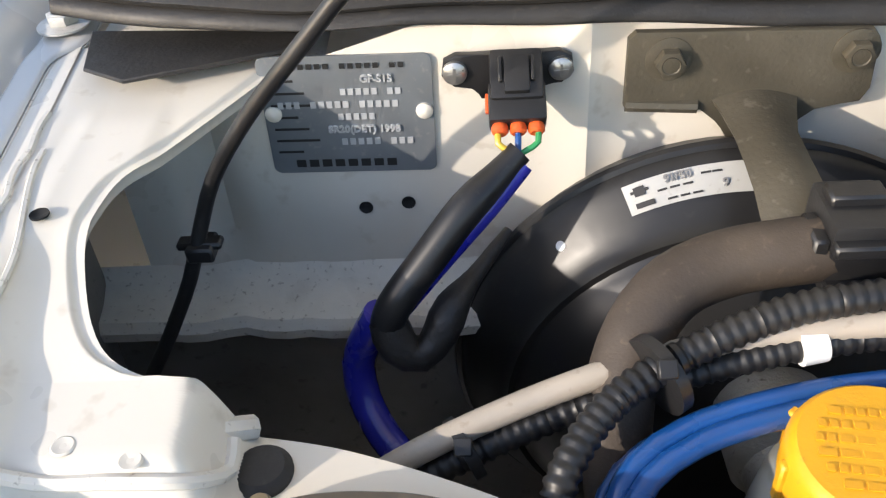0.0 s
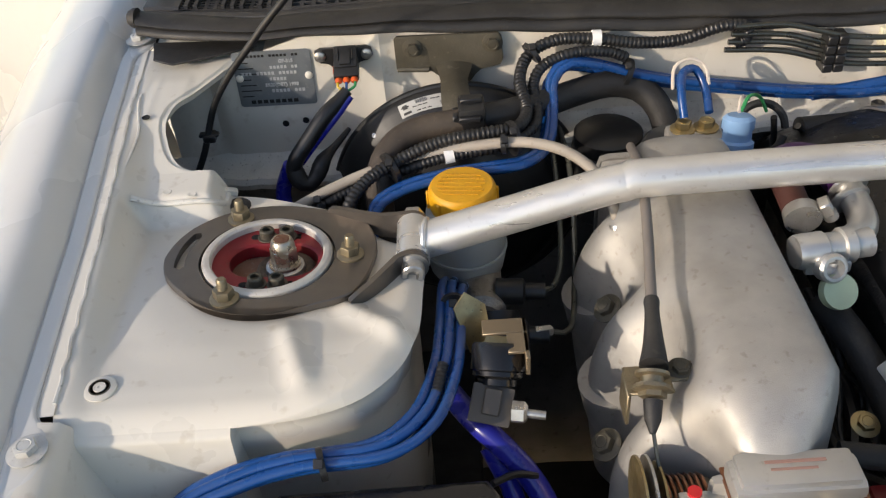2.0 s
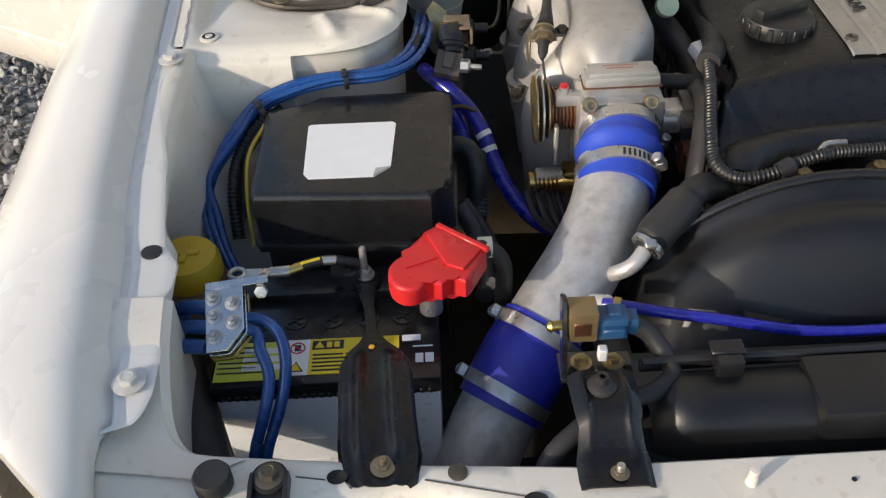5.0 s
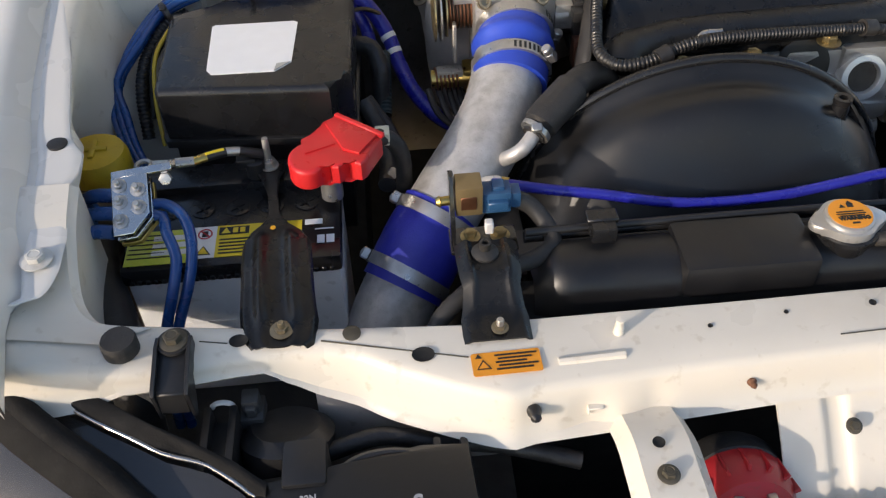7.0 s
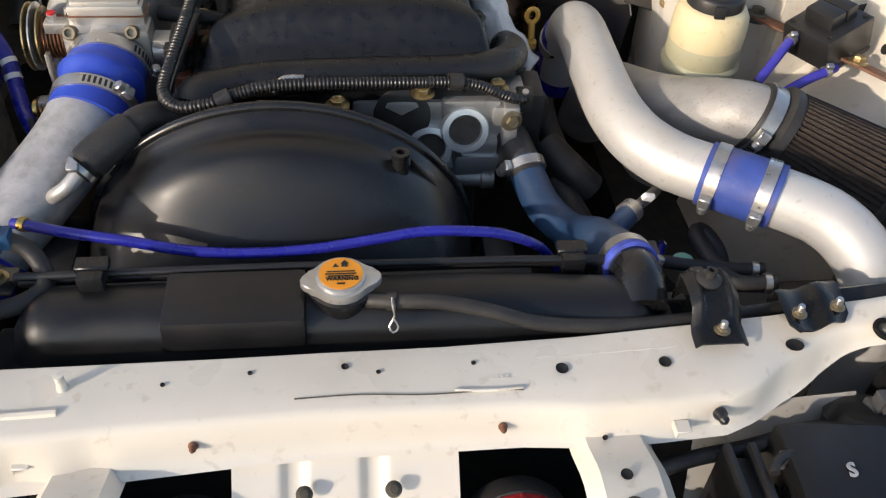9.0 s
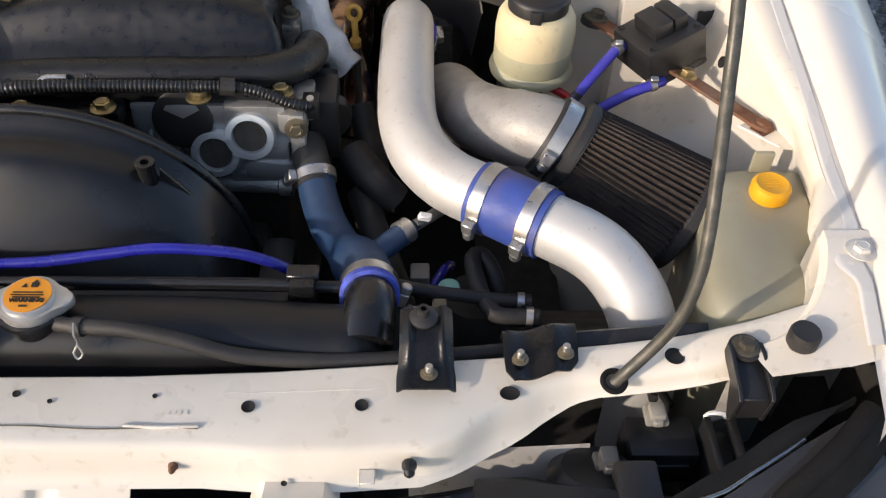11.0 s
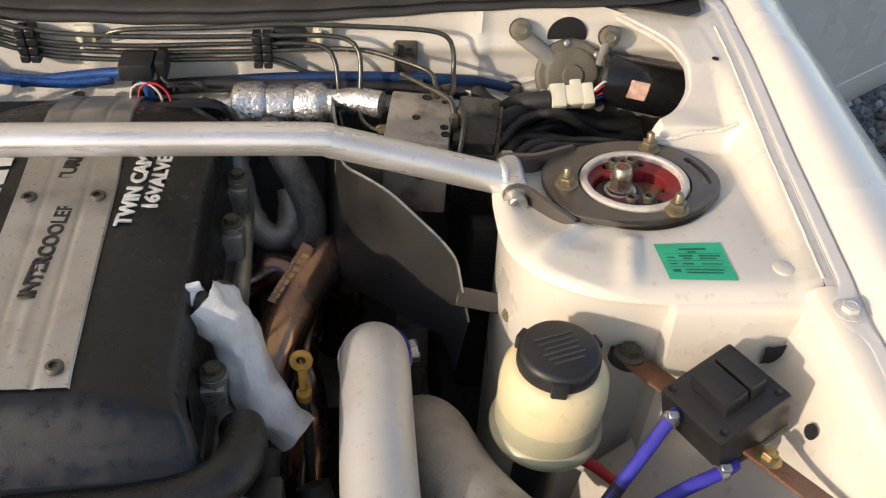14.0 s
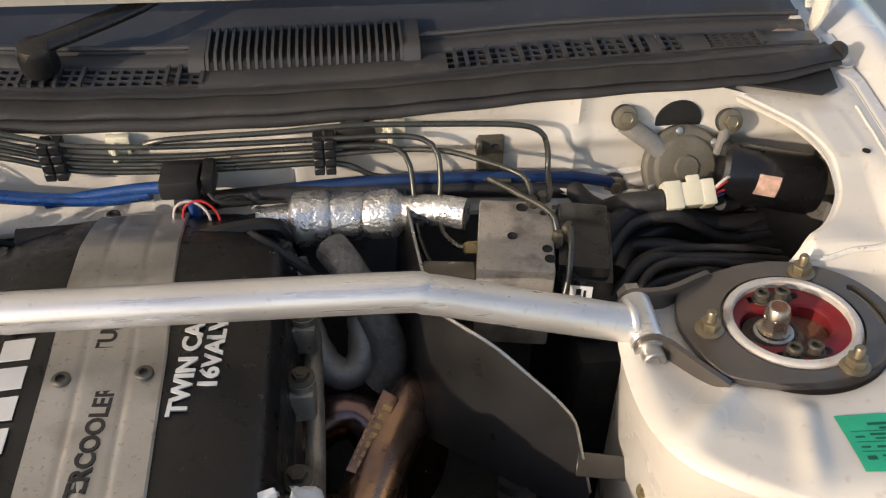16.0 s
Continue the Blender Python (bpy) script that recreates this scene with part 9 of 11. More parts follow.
# ---- radiator and shroud ----
def radiator():
    t = thing("radiator", (0.02, -0.54, 0.30), "black radiator with a moulded top tank", "radiator")
    prof = [(-0.512, 0.69), (-0.514, 0.735), (-0.517, 0.746), (-0.524, 0.752), (-0.540, 0.755), (-0.556, 0.753), (-0.567, 0.745), (-0.572, 0.732), (-0.575, 0.69)]

    def tank(k, x):
        y, z = prof[int(k)]
        e = max(0.0, (abs(x - 0.02) - 0.235) / 0.022)
        z -= 0.02 * e ** 2
        return Vector((x, y + 0.012 * e * (1 if y < -0.54 else -1) * 0.6, z - 0.010 * smooth_step(0.1, 0.28, x)))
    part("top_tank", surface(range(len(prof)), span(-0.238, 0.278, 60), tank), tank_black, t, "", 60)
    part("raised_step", box((-0.122, -0.575, 0.725), (-0.012, -0.517, 0.7585), 0.005), tank_black, t)
    # core takes the near-black depth colour, shade included
    part("core", box((-0.26, -0.575, 0.32), (0.30, -0.525, 0.71), 0.004), depth_black, t)
    part("rear_rail", tube([(-0.24, -0.508, 0.744), (-0.1, -0.505, 0.744), (0.1, -0.500, 0.740), (0.27, -0.497, 0.735)], 0.005, 10, 0.03), black, t)
    part("rear_rail", tube([(-0.24, -0.514, 0.755), (-0.1, -0.511, 0.754), (0.1, -0.506, 0.749), (0.22, -0.503, 0.744)], 0.0035, 10, 0.03), black, t)
    for x, y, z in ((-0.178, -0.520, 0.752), (0.213, -0.500, 0.735)):
        part("clip", join(box((x - 0.010, y - 0.012, z), (x + 0.010, y + 0.010, z + 0.016), 0.002), box((x - 0.013, y - 0.002, z + 0.012), (x + 0.013, y + 0.012, z + 0.018), 0.001, 1)), satin, t)
    part("filler_neck", lathe([(0.022, 0.73), (0.022, 0.758), (0.026, 0.760), (0.026, 0.764)], 32, (0.016, -0.543, 0)), satin, t)
    wings = []
    for k in range(64):
        a = 2 * math.pi * k / 64
        r = 0.0225 + 0.0095 * max(0.0, math.cos(2 * (a - 0.05))) ** 3
        wings.append((0.016 + r * math.cos(a), -0.543 + r * math.sin(a)))
    c = part("radiator_cap", join(prism(wings, 0.764, 0.7715, 0.0018), lathe([(0.0195, 0.771), (0.0190, 0.7745), (0.0170, 0.7755), (0.0001, 0.7755)], 40, (0.016, -0.543, 0))), alu, t, "steel cap with a round orange warning label")
    part("label", lathe([(0.0172, 0.7756), (0.0172, 0.7761), (0.0001, 0.7762)], 36, (0.016, -0.543, 0)), label_orange, c, "round orange label reading WARNING")
    m = Matrix.Translation((0.016, -0.543, 0.7763))
    letters("WARNING", 0.0052, ink, m @ Matrix.Translation((0.001, -0.0062, 0)), c)
    bars([(-0.011, 0.011, 0.0018, 0.0010), (-0.012, 0.012, -0.0008, 0.0010), (-0.010, 0.010, -0.0030, 0.0009), (-0.003, 0.003, -0.0115, 0.0016), (0.0005, 0.0055, 0.0085, 0.0032)], ink, m, c)
    part("triangle", prism([(-0.0065, 0.0068), (-0.0015, 0.0068), (-0.004, 0.0108)], 0, 0.0003, 0, m), ink, c)
    part("arrow", prism([(0.0, 0.0105), (0.006, 0.0105), (0.003, 0.0145)], 0, 0.0003, 0, m), ink, c)
    h = thing("overflow_hose", (0.14, -0.565, 0.74), "thin black overflow hose with a wire clip", "hose")
    part("hose", tube([(0.036, -0.556, 0.758), (0.055, -0.562, 0.762), (0.09, -0.566, 0.764), (0.13, -0.570, 0.756), (0.17, -0.574, 0.744), (0.22, -0.572, 0.735), (0.29, -0.566, 0.730), (0.36, -0.558, 0.728), (0.44, -0.550, 0.730), (0.52, -0.54, 0.735)], 0.0060, 14, 0.008), rubber, h)
    part("wire_clip", tube([(0.0545, -0.566, 0.771), (0.0550, -0.573, 0.766), (0.0560, -0.574, 0.757), (0.052, -0.577, 0.750), (0.055, -0.580, 0.746), (0.059, -0.578, 0.750), (0.0555, -0.575, 0.757)], 0.0009, 6, 0.003), zinc, h)
    part("joint", lathe([(0.0075, -0.004), (0.0075, 0.004)], 16, (0.055, -0.562, 0.762), (1, -0.2, 0.1)), rubber, h)
    s = thing("fan_shroud", (-0.035, -0.42, 0.55), "glossy black arched fan shroud", "fan shroud")

    def arch(a, v):
        rx = 0.187 * (1 - 0.08 * v ** 2)
        rz = 0.170 * (1 - 0.60 * v ** 1.3) + 0.016 * math.exp(-((v - 0.48) / 0.20) ** 2) * max(0.0, math.sin(a)) ** 1.5 - 0.006 * math.exp(-((v - 0.14) / 0.10) ** 2) * math.sin(a)
        return Vector((-0.040 + rx * math.cos(a), -0.368 - 0.100 * v, 0.642 + rz * math.sin(a)))
    part("arch", surface(span(0.02, math.pi - 0.02, 60), span(0, 1, 24), arch), shroud_black, s, "", 60)
    part("rim", tube([arch(a, 0) + Vector((0, 0.002, 0.001)) for a in span(0.02, math.pi - 0.02, 30)], 0.005, 10, 0.012), satin, s)
    part("back_lip", surface(span(0.02, math.pi - 0.02, 40), span(0, 1, 3), lambda a, v: arch(a, 0) + Vector((0, 0.012 * v, -0.02 * v))), satin, s)
    part("front_apron", surface(span(-0.245, 0.185, 20), span(0, 1, 4), lambda x, v: Vector((x, -0.466 - 0.042 * v, 0.712 - 0.006 * v))), black, s)
    part("post", join(lathe([(0.010, 0.735), (0.0075, 0.775), (0.0085, 0.776), (0.0085, 0.781), (0.004, 0.781), (0.004, 0.776)], 20, (0.0715, -0.396, 0)), prism([(0.0, 0.0), (0.030, 0.0), (0.004, 0.036)], -0.002, 0.002, 0.0005, Matrix.Translation((0.078, -0.391, 0.735)) @ Matrix.Rotation(radians(90), 4, "X"))), satin, s, "upright hollow post")
    part("side_duct", box((-0.262, -0.50, 0.60), (-0.225, -0.36, 0.69), 0.012), black, s)
    part("side_duct", box((0.155, -0.49, 0.58), (0.19, -0.36, 0.66), 0.012), black, s)
    # brackets to the front panel
    for sgn, x in ((-1, -0.276), (1, 0.312)):
        b = thing("radiator_bracket", (x, -0.58, 0.745), "black pressed steel radiator bracket with a rubber bush", "bracket", "radiator brackets")
        rows = [(-0.525, 0.752, 0.023), (-0.531, 0.766, 0.025), (-0.548, 0.7685, 0.025), (-0.568, 0.7685, 0.024), (-0.576, 0.764, 0.022), (-0.588, 0.752, 0.024), (-0.596, 0.7495, 0.026), (-0.618, 0.7480, 0.026)]
        if sgn > 0:
            rows = [(-0.540, 0.735, 0.019), (-0.543, 0.765, 0.020), (-0.549, 0.7680, 0.020), (-0.568, 0.7680, 0.020), (-0.580, 0.764, 0.020), (-0.588, 0.752, 0.021), (-0.595, 0.7495, 0.022), (-0.607, 0.7480, 0.022)]
        def sh(u, k):
            y, z, w = rows[int(k)]
            return Vector((x + u * w, y, z - 0.004 * max(0, abs(u) - 0.8) / 0.2 + 0.003 * math.exp(-((abs(u) - 0.62) / 0.1) ** 2) * (1 if k < 6 else 0)))
        part("bracket", surface(span(-1, 1, 24), range(len(rows)), sh, 0.002), strap_black, b)
        part("bush", lathe([(0.0108, 0), (0.0108, 0.002), (0.0085, 0.004), (0.0045, 0.0055), (0.0045, 0.012), (0.0025, 0.012), (0.0025, 0.006)], 24, (x - 0.002, -0.548 if sgn < 0 else -0.558, 0.7685)), rubber, b)
        m = Matrix.Translation((x + 0.002, -0.609 if sgn < 0 else -0.595, 0.750))
        placed("stud_nut", stud_bright, m, b)
        placed("stud", stud_end, m, b, "bright threaded stud")
    b = thing("sensor_bracket", (0.40, -0.58, 0.745), "black bent bracket with two studs", "bracket")
    rows = [(-0.555, 0.735, 0.029), (-0.560, 0.752, 0.029), (-0.566, 0.7545, 0.029), (-0.580, 0.7525, 0.029), (-0.595, 0.7495, 0.028), (-0.603, 0.7490, 0.022)]
    part("bracket", surface(span(-1, 1, 20), range(len(rows)), lambda u, k: Vector((0.399 + u * rows[int(k)][2], rows[int(k)][0] + 0.008 + 0.006 * u, rows[int(k)][1] + 0.002 * math.sin(u * 5))), 0.002), strap_black, b)
    for x, y in ((0.382, -0.583), (0.417, -0.577)):
        placed("stud_nut", stud_bright, Matrix.Translation((x, y, 0.7520)), b)
        placed("stud", stud_end, Matrix.Translation((x, y, 0.7520)), b, "bright threaded stud")


radiator()


# ---- exhaust side ----
def hot_pipe():
    t = thing("charge_pipe", (0.36, -0.35, 0.60), "smooth silver intercooler pipe with a double bend", "intake pipe")
    line = [(0.297, -0.075, 0.66), (0.297, -0.085, 0.71), (0.2965, -0.105, 0.742), (0.296, -0.14, 0.756), (0.295, -0.20, 0.758), (0.295, -0.26, 0.757), (0.298, -0.31, 0.757), (0.310, -0.352, 0.756), (0.334, -0.385, 0.755), (0.367, -0.408, 0.7545), (0.407, -0.434, 0.7545), (0.455, -0.462, 0.748), (0.480, -0.487, 0.735), (0.495, -0.510, 0.712), (0.502, -0.527, 0.675), (0.503, -0.535, 0.62), (0.503, -0.54, 0.55)]
    part("pipe", tube(line, 0.0284, 44, 0.008), pipe_alu, t)
    part("coupler", tube([(0.3600, -0.4035, 0.7546), (0.387, -0.421, 0.7546), (0.4185, -0.4415, 0.7540)], 0.0310, 44, 0.004), mat("dusty_blue_silicone", (0.035, 0.070, 0.30), 0.55, var=0.15, scale=40, bump=0.12, bscale=600, dirt=(0.13, 0.10, 0.12), amount=0.55, dscale=28), t, "dusty faded blue silicone coupler")
    clamp_ring((0.3690, -0.4094, 0.7546), (0.84, -0.54, -0.01), 0.0314, t, (-0.45, -0.80, -0.15), 0.012, False)
    clamp_ring((0.4080, -0.4347, 0.7545), (0.84, -0.54, -0.02), 0.0314, t, (-0.45, -0.80, -0.15), 0.012, False)
    part("turbo_coupler", tube([(0.297, -0.066, 0.64), (0.2975, -0.074, 0.690), (0.2985, -0.086, 0.722)], 0.0312, 36, 0.006), vacblue, t, "blue coupler at the lower end")
    clamp_ring((0.2980, -0.078, 0.704), (0, -0.35, 1), 0.0316, t, (1, 0.15, 0.1), 0.012)
    part("ribbed_hose", tube([(0.336, -0.02, 0.70), (0.336, -0.035, 0.66), (0.334, -0.06, 0.60)], 0.0150, 22, 0.0012, lambda q, L: 0.0150 + 0.0006 * math.sin(q * 2600)), rubber, t, "dark ribbed hose")
    i = thing("air_intake_pipe", (0.37, -0.23, 0.60), "dull cast intake elbow with a weld line", "intake pipe")
    il = [(0.336, -0.095, 0.60), (0.338, -0.115, 0.645), (0.343, -0.150, 0.680), (0.350, -0.195, 0.702), (0.362, -0.238, 0.720), (0.380, -0.284, 0.743), (0.400, -0.312, 0.759), (0.420, -0.329, 0.7665), (0.436, -0.3375, 0.7655)]
    part("elbow", tube(il, 0.0355, 40, 0.008), mat("dull_grey_pipe", (0.38, 0.365, 0.34), 0.55, 0.4, var=0.1, scale=25, bump=0.2, bscale=500, dirt=(0.12, 0.10, 0.08), amount=0.5, dscale=30), i)
    part("weld", tube([Vector((0.400, -0.305, 0.7525)) + (Vector((0.80, 0.60, 0.0)) * math.cos(a) + Vector((-0.22, 0.29, 0.93)) * math.sin(a)) * 0.0357 for a in span(0, 2 * math.pi, 40)], 0.0022, 8, 0.003), pipe_alu, i, "rippled weld bead")
    ax = Vector((0.114, -0.044, -0.050)).normalized()
    base = Vector((0.435, -0.337, 0.7655))
    f = thing("air_filter", (0.50, -0.35, 0.62), "conical air filter with dusty dark brown pleats", "air filter")
    part("neck", lathe([(0.0365, -0.012), (0.0380, -0.010), (0.0380, 0.008), (0.0425, 0.010), (0.0460, 0.012), (0.0460, 0.020), (0.0425, 0.022)], 48, base, ax), rubber, f)
    clamp_ring(base - ax * 0.001, ax, 0.0383, f, (-0.5, -0.7, 0.3), 0.014)
    m = Matrix.Translation(base) @ ax.to_track_quat("Z", "Y").to_matrix().to_4x4()
    n_ = 56
    rings = []
    for h, r in ((0.018, 0.0420), (0.055, 0.0463), (0.095, 0.0510), (0.132, 0.0550)):
        rings.append([m @ Vector(((r + (0.0030 if k % 2 else -0.0030)) * math.cos(math.pi * k / n_), (r + (0.0030 if k % 2 else -0.0030)) * math.sin(math.pi * k / n_), h)) for k in range(2 * n_)])
    part("pleats", rings_to_bm(rings), pleat, f, "", 10)
    part("end_cap", lathe([(0.0560, 0.130), (0.0585, 0.132), (0.0585, 0.141), (0.0560, 0.144), (0.0001, 0.144)], 56, base, ax), rubber, f)
    part("front_ring", lathe([(0.042, 0.014), (0.0452, 0.014), (0.0452, 0.022), (0.042, 0.024)], 48, base, ax), rubber, f)


hot_pipe()


def steering_reservoir():
    t = thing("steering_reservoir", (0.428, -0.186, 0.70), "milky power steering reservoir with a black screw cap", "reservoir")
    at = (0.428, -0.183, 0)
    part("tank", lathe([(0.0410, 0.770), (0.0415, 0.790), (0.0400, 0.803), (0.0355, 0.811), (0.0300, 0.814)], 44, at), milky, t, "", 60)
    part("fluid_half", lathe([(0.030, 0.738), (0.0375, 0.743), (0.0412, 0.752), (0.0411, 0.771)], 44, at), fluid, t, "", 60)
    part("foot_rim", lathe([(0.032, 0.735), (0.0440, 0.739), (0.0450, 0.743), (0.0440, 0.746), (0.0405, 0.749)], 44, at), fluid, t)
    cap = part("cap", lathe([(0.0300, 0.810), (0.0310, 0.811), (0.0310, 0.8245), (0.0295, 0.8275), (0.0270, 0.8290), (0.0001, 0.8295)], 44, at), black, t, "black cap with grip lugs")
    for a in (20, 140, 260):
        part("lug", box((0.0285, -0.006, 0.811), (0.0345, 0.006, 0.825), 0.002, 2, Matrix.Translation((0.428, -0.183, 0)) @ Matrix.Rotation(radians(a), 4, "Z")), black, cap)
    bars([(-0.016 + 0.002 * (k % 3), 0.016 - 0.003 * (k % 2), 0.012 - 0.005 * k, 0.0018) for k in range(6)], mat("dark_grey_print", (0.05, 0.05, 0.05), 0.5), frame_on((0.428, -0.183, 0.8293), (0, 0, 1), (1, 0.3, 0)), cap, "raised_print")
    part("lower_neck", tube([(0.428, -0.186, 0.742), (0.424, -0.192, 0.71), (0.42, -0.20, 0.66)], 0.018, 18, 0.01), rubber, t)
    part("red_hose", tube([(0.440, -0.205, 0.735), (0.462, -0.215, 0.728), (0.48, -0.222, 0.715)], 0.0045, 10, 0.006), wire_r, t, "red rubber cap")
    r = thing("support_strap", (0.56, -0.24, 0.76), "rusty steel strap bolted to the inner wing", "bracket")
    a, b = Vector((0.497, -0.150, 0.780)), Vector((0.626, -0.330, 0.765))
    d = (b - a)
    m = frame_on(a, (0.15, 0.1, 1), d)
    L = d.length
    out = [(-0.010, -0.008), (-0.006, -0.0115), (0.09, -0.0115), (0.11, -0.009), (L, -0.0105), (L + 0.010, -0.006), (L + 0.010, 0.006), (L, 0.0105), (0.11, 0.009), (0.09, 0.0115), (-0.006, 0.0115), (-0.010, 0.008)]
    part("strap", prism(out, -0.0015, 0.0015, 0.0005, m), rust, r)
    placed("bolt", bolt_rusty, m @ Matrix.Translation((L, 0, 0.0015)) @ Matrix.Diagonal((1.1, 1.1, 0.6, 1)), r, "rusty bolt")
    placed("bolt", bolt_gold, m @ Matrix.Translation((0.128, 0, 0.0015)) @ Matrix.Diagonal((1.1, 1.1, 1.2, 1)), r)
    placed("bolt", bolt_dark, m @ Matrix.Translation((0.0, 0, 0.0015)) @ Matrix.Diagonal((1.2, 1.2, 1.2, 1)), r)
    part("rubber_mount", lathe([(0.014, 0), (0.014, 0.006)], 24, m @ Vector((-0.002, 0, -0.006)), (0.15, 0.1, 1)), rubber, r)
    part("end_plate", prism([(-0.012, -0.020), (0.030, -0.012), (0.038, 0.0), (0.030, 0.028), (-0.012, 0.022)], -0.004, -0.0018, 0.0005, m @ Matrix.Translation((L, 0, 0))), paint, r)
    part("rust_patch", prism([(-0.004, -0.014), (0.012, -0.013), (0.010, 0.008), (-0.002, 0.012)], -0.0017, -0.0012, 0, m @ Matrix.Translation((L, 0, 0))), rust, r)
    s = thing("boost_solenoid", (0.555, -0.212, 0.775), "black plastic twin-port solenoid box with two blue hoses", "solenoid")
    k = Matrix.Translation((0.550, -0.214, 0.797)) @ Matrix.Rotation(radians(-16), 4, "Y") @ Matrix.Rotation(radians(25), 4, "Z") @ Matrix.Rotation(radians(3), 4, "X") @ Matrix.Diagonal((1.14, 1.14, 1.14, 1))
    part("body", join(box((-0.030, -0.0275, -0.020), (0.030, 0.0275, 0.0125), 0.003, 2, k), box((-0.022, -0.0285, -0.026), (0.030, 0.012, -0.018), 0.004, 2, k)), black, s)
    part("lid", join(box((-0.014, -0.015, 0.011), (0.005, 0.017, 0.0255), 0.002, 2, k), box((0.0065, -0.015, 0.011), (0.020, 0.017, 0.0255), 0.002, 2, k)), black, s)
    for x, y in ((-0.024, 0.022), (0.024, -0.021), (-0.022, -0.022), (0.025, 0.021)):
        placed("hole", hole_mesh, k @ Matrix.Translation((x, y, 0.0126)) @ Matrix.Diagonal((0.0028, 0.0028, 1, 1)), s)
    h = thing("vacuum_hose", (0.47, -0.26, 0.72), "pair of violet-blue vacuum hoses on the solenoid box", "hose", "blue vacuum hoses")
    mt = mat("violet_blue_hose", (0.045, 0.04, 0.36), 0.4, var=0.12, scale=40, dirt=(0.08, 0.08, 0.3), amount=0.4, dscale=20)
    for p in ([(0.520, -0.212, 0.790), (0.507, -0.222, 0.790), (0.488, -0.238, 0.776), (0.468, -0.253, 0.757), (0.450, -0.266, 0.735), (0.44, -0.272, 0.715)], [(0.552, -0.250, 0.772), (0.540, -0.256, 0.771), (0.515, -0.262, 0.763), (0.490, -0.268, 0.750), (0.466, -0.276, 0.733), (0.45, -0.282, 0.71)]):
        part("hose", tube(p, 0.0052, 16, 0.005), mt, h)
        part("dark_end", tube(p[-3:], 0.0055, 14, 0.005), rubber, h)
        c = Vector(p[1])
        ax = (Vector(p[2]) - Vector(p[0])).normalized()
        part("spring_clip", join(lathe([(0.0056, -0.003), (0.0068, -0.003), (0.0068, 0.003), (0.0056, 0.003)], 18, c, ax), box((-0.004, -0.003, 0), (0.004, 0.003, 0.005), 0.0008, 1, frame_on(c + Vector((0, -0.3, 0.9)) * 0.0065, (0, -0.3, 0.9)))), zinc, h)


steering_reservoir()


def washer_tank():
    t = thing("washer_tank", (0.61, -0.46, 0.52), "yellowed translucent washer tank with a yellow cap", "washer tank")
    prof = [(0.0, 0.52), (0.0, 0.745), (0.004, 0.757), (0.016, 0.763)]
    out = [(0.560, -0.400), (0.566, -0.376), (0.590, -0.366), (0.650, -0.366), (0.664, -0.378), (0.655, -0.44), (0.640, -0.49), (0.626, -0.528), (0.612, -0.540), (0.560, -0.548), (0.545, -0.540), (0.540, -0.520), (0.548, -0.46)]
    c = Vector((0.602, -0.452))
    fine = spline([(x, y, 0) for x, y in out + out[:1]], 0.008)[:-1]
    rings = []
    for inset, z in prof + [(0.045, 0.766)]:
        rings.append([Vector((p.x - (p.x - c.x) * inset / 0.07, p.y - (p.y - c.y) * inset / 0.09, z )) for p in fine])
    part("tank", rings_to_bm(rings), washer_milk, t, "", 60)
    part("neck", lathe([(0.0165, 0.755), (0.0150, 0.768), (0.0130, 0.770)], 28, (0.614, -0.413, 0)), milky, t)
    part("cap", lathe([(0.0164, 0.766), (0.0174, 0.768), (0.0174, 0.7765), (0.0165, 0.7793), (0.0140, 0.7808), (0.0132, 0.7802), (0.0001, 0.7802)], 36, (0.614, -0.413, 0)), yellow, t, "yellow cap with a raised rim")
    bars([(-0.008, -0.003, 0.0035, 0.0016), (-0.001, 0.006, 0.0035, 0.0016), (-0.007, 0.007, 0.0, 0.0014), (-0.006, 0.001, -0.0035, 0.0016), (0.003, 0.007, -0.0035, 0.0016)], yellow, Matrix.Translation((0.614, -0.413, 0.7800)), t, "raised_print", 0.0006)
    part("side_bulge", box((0.553, -0.50, 0.60), (0.575, -0.44, 0.74), 0.010, 3), washer_milk, t)
    part("tab", box((0.609, -0.375, 0.758), (0.628, -0.370, 0.782), 0.002), washer_milk, t)
    p = thing("bonnet_prop", (0.470, -0.594, 0.74), "dull grey-green steel bonnet prop rod", "prop rod")
    part("rod", tube([(0.4515, -0.5985, 0.743), (0.468, -0.5935, 0.765), (0.487, -0.589, 0.800), (0.4955, -0.582, 0.830), (0.500, -0.565, 0.870), (0.502, -0.51, 0.97), (0.504, -0.46, 1.06), (0.512, -0.36, 1.30), (0.527, -0.180, 1.73)], 0.0047, 14, 0.01), mat("grey_green_rod", (0.065, 0.064, 0.054), 0.5, 0.3, var=0.15, scale=50, dirt=(0.2, 0.18, 0.15), amount=0.5, dscale=60), p)
    part("grommet", lathe([(0.0105, 0), (0.0105, 0.0015), (0.0090, 0.0028), (0.0068, 0.0026), (0.0060, 0.0006)], 28, (0.4515, -0.5985, 0.7455), (0, -0.2, 1)), seal_black, p)
    part("socket", lathe([(0.0062, 0.0008), (0.0001, 0.0010)], 20, (0.4515, -0.5985, 0.7455), (0, -0.2, 1)), oldsteel, p)


washer_tank()


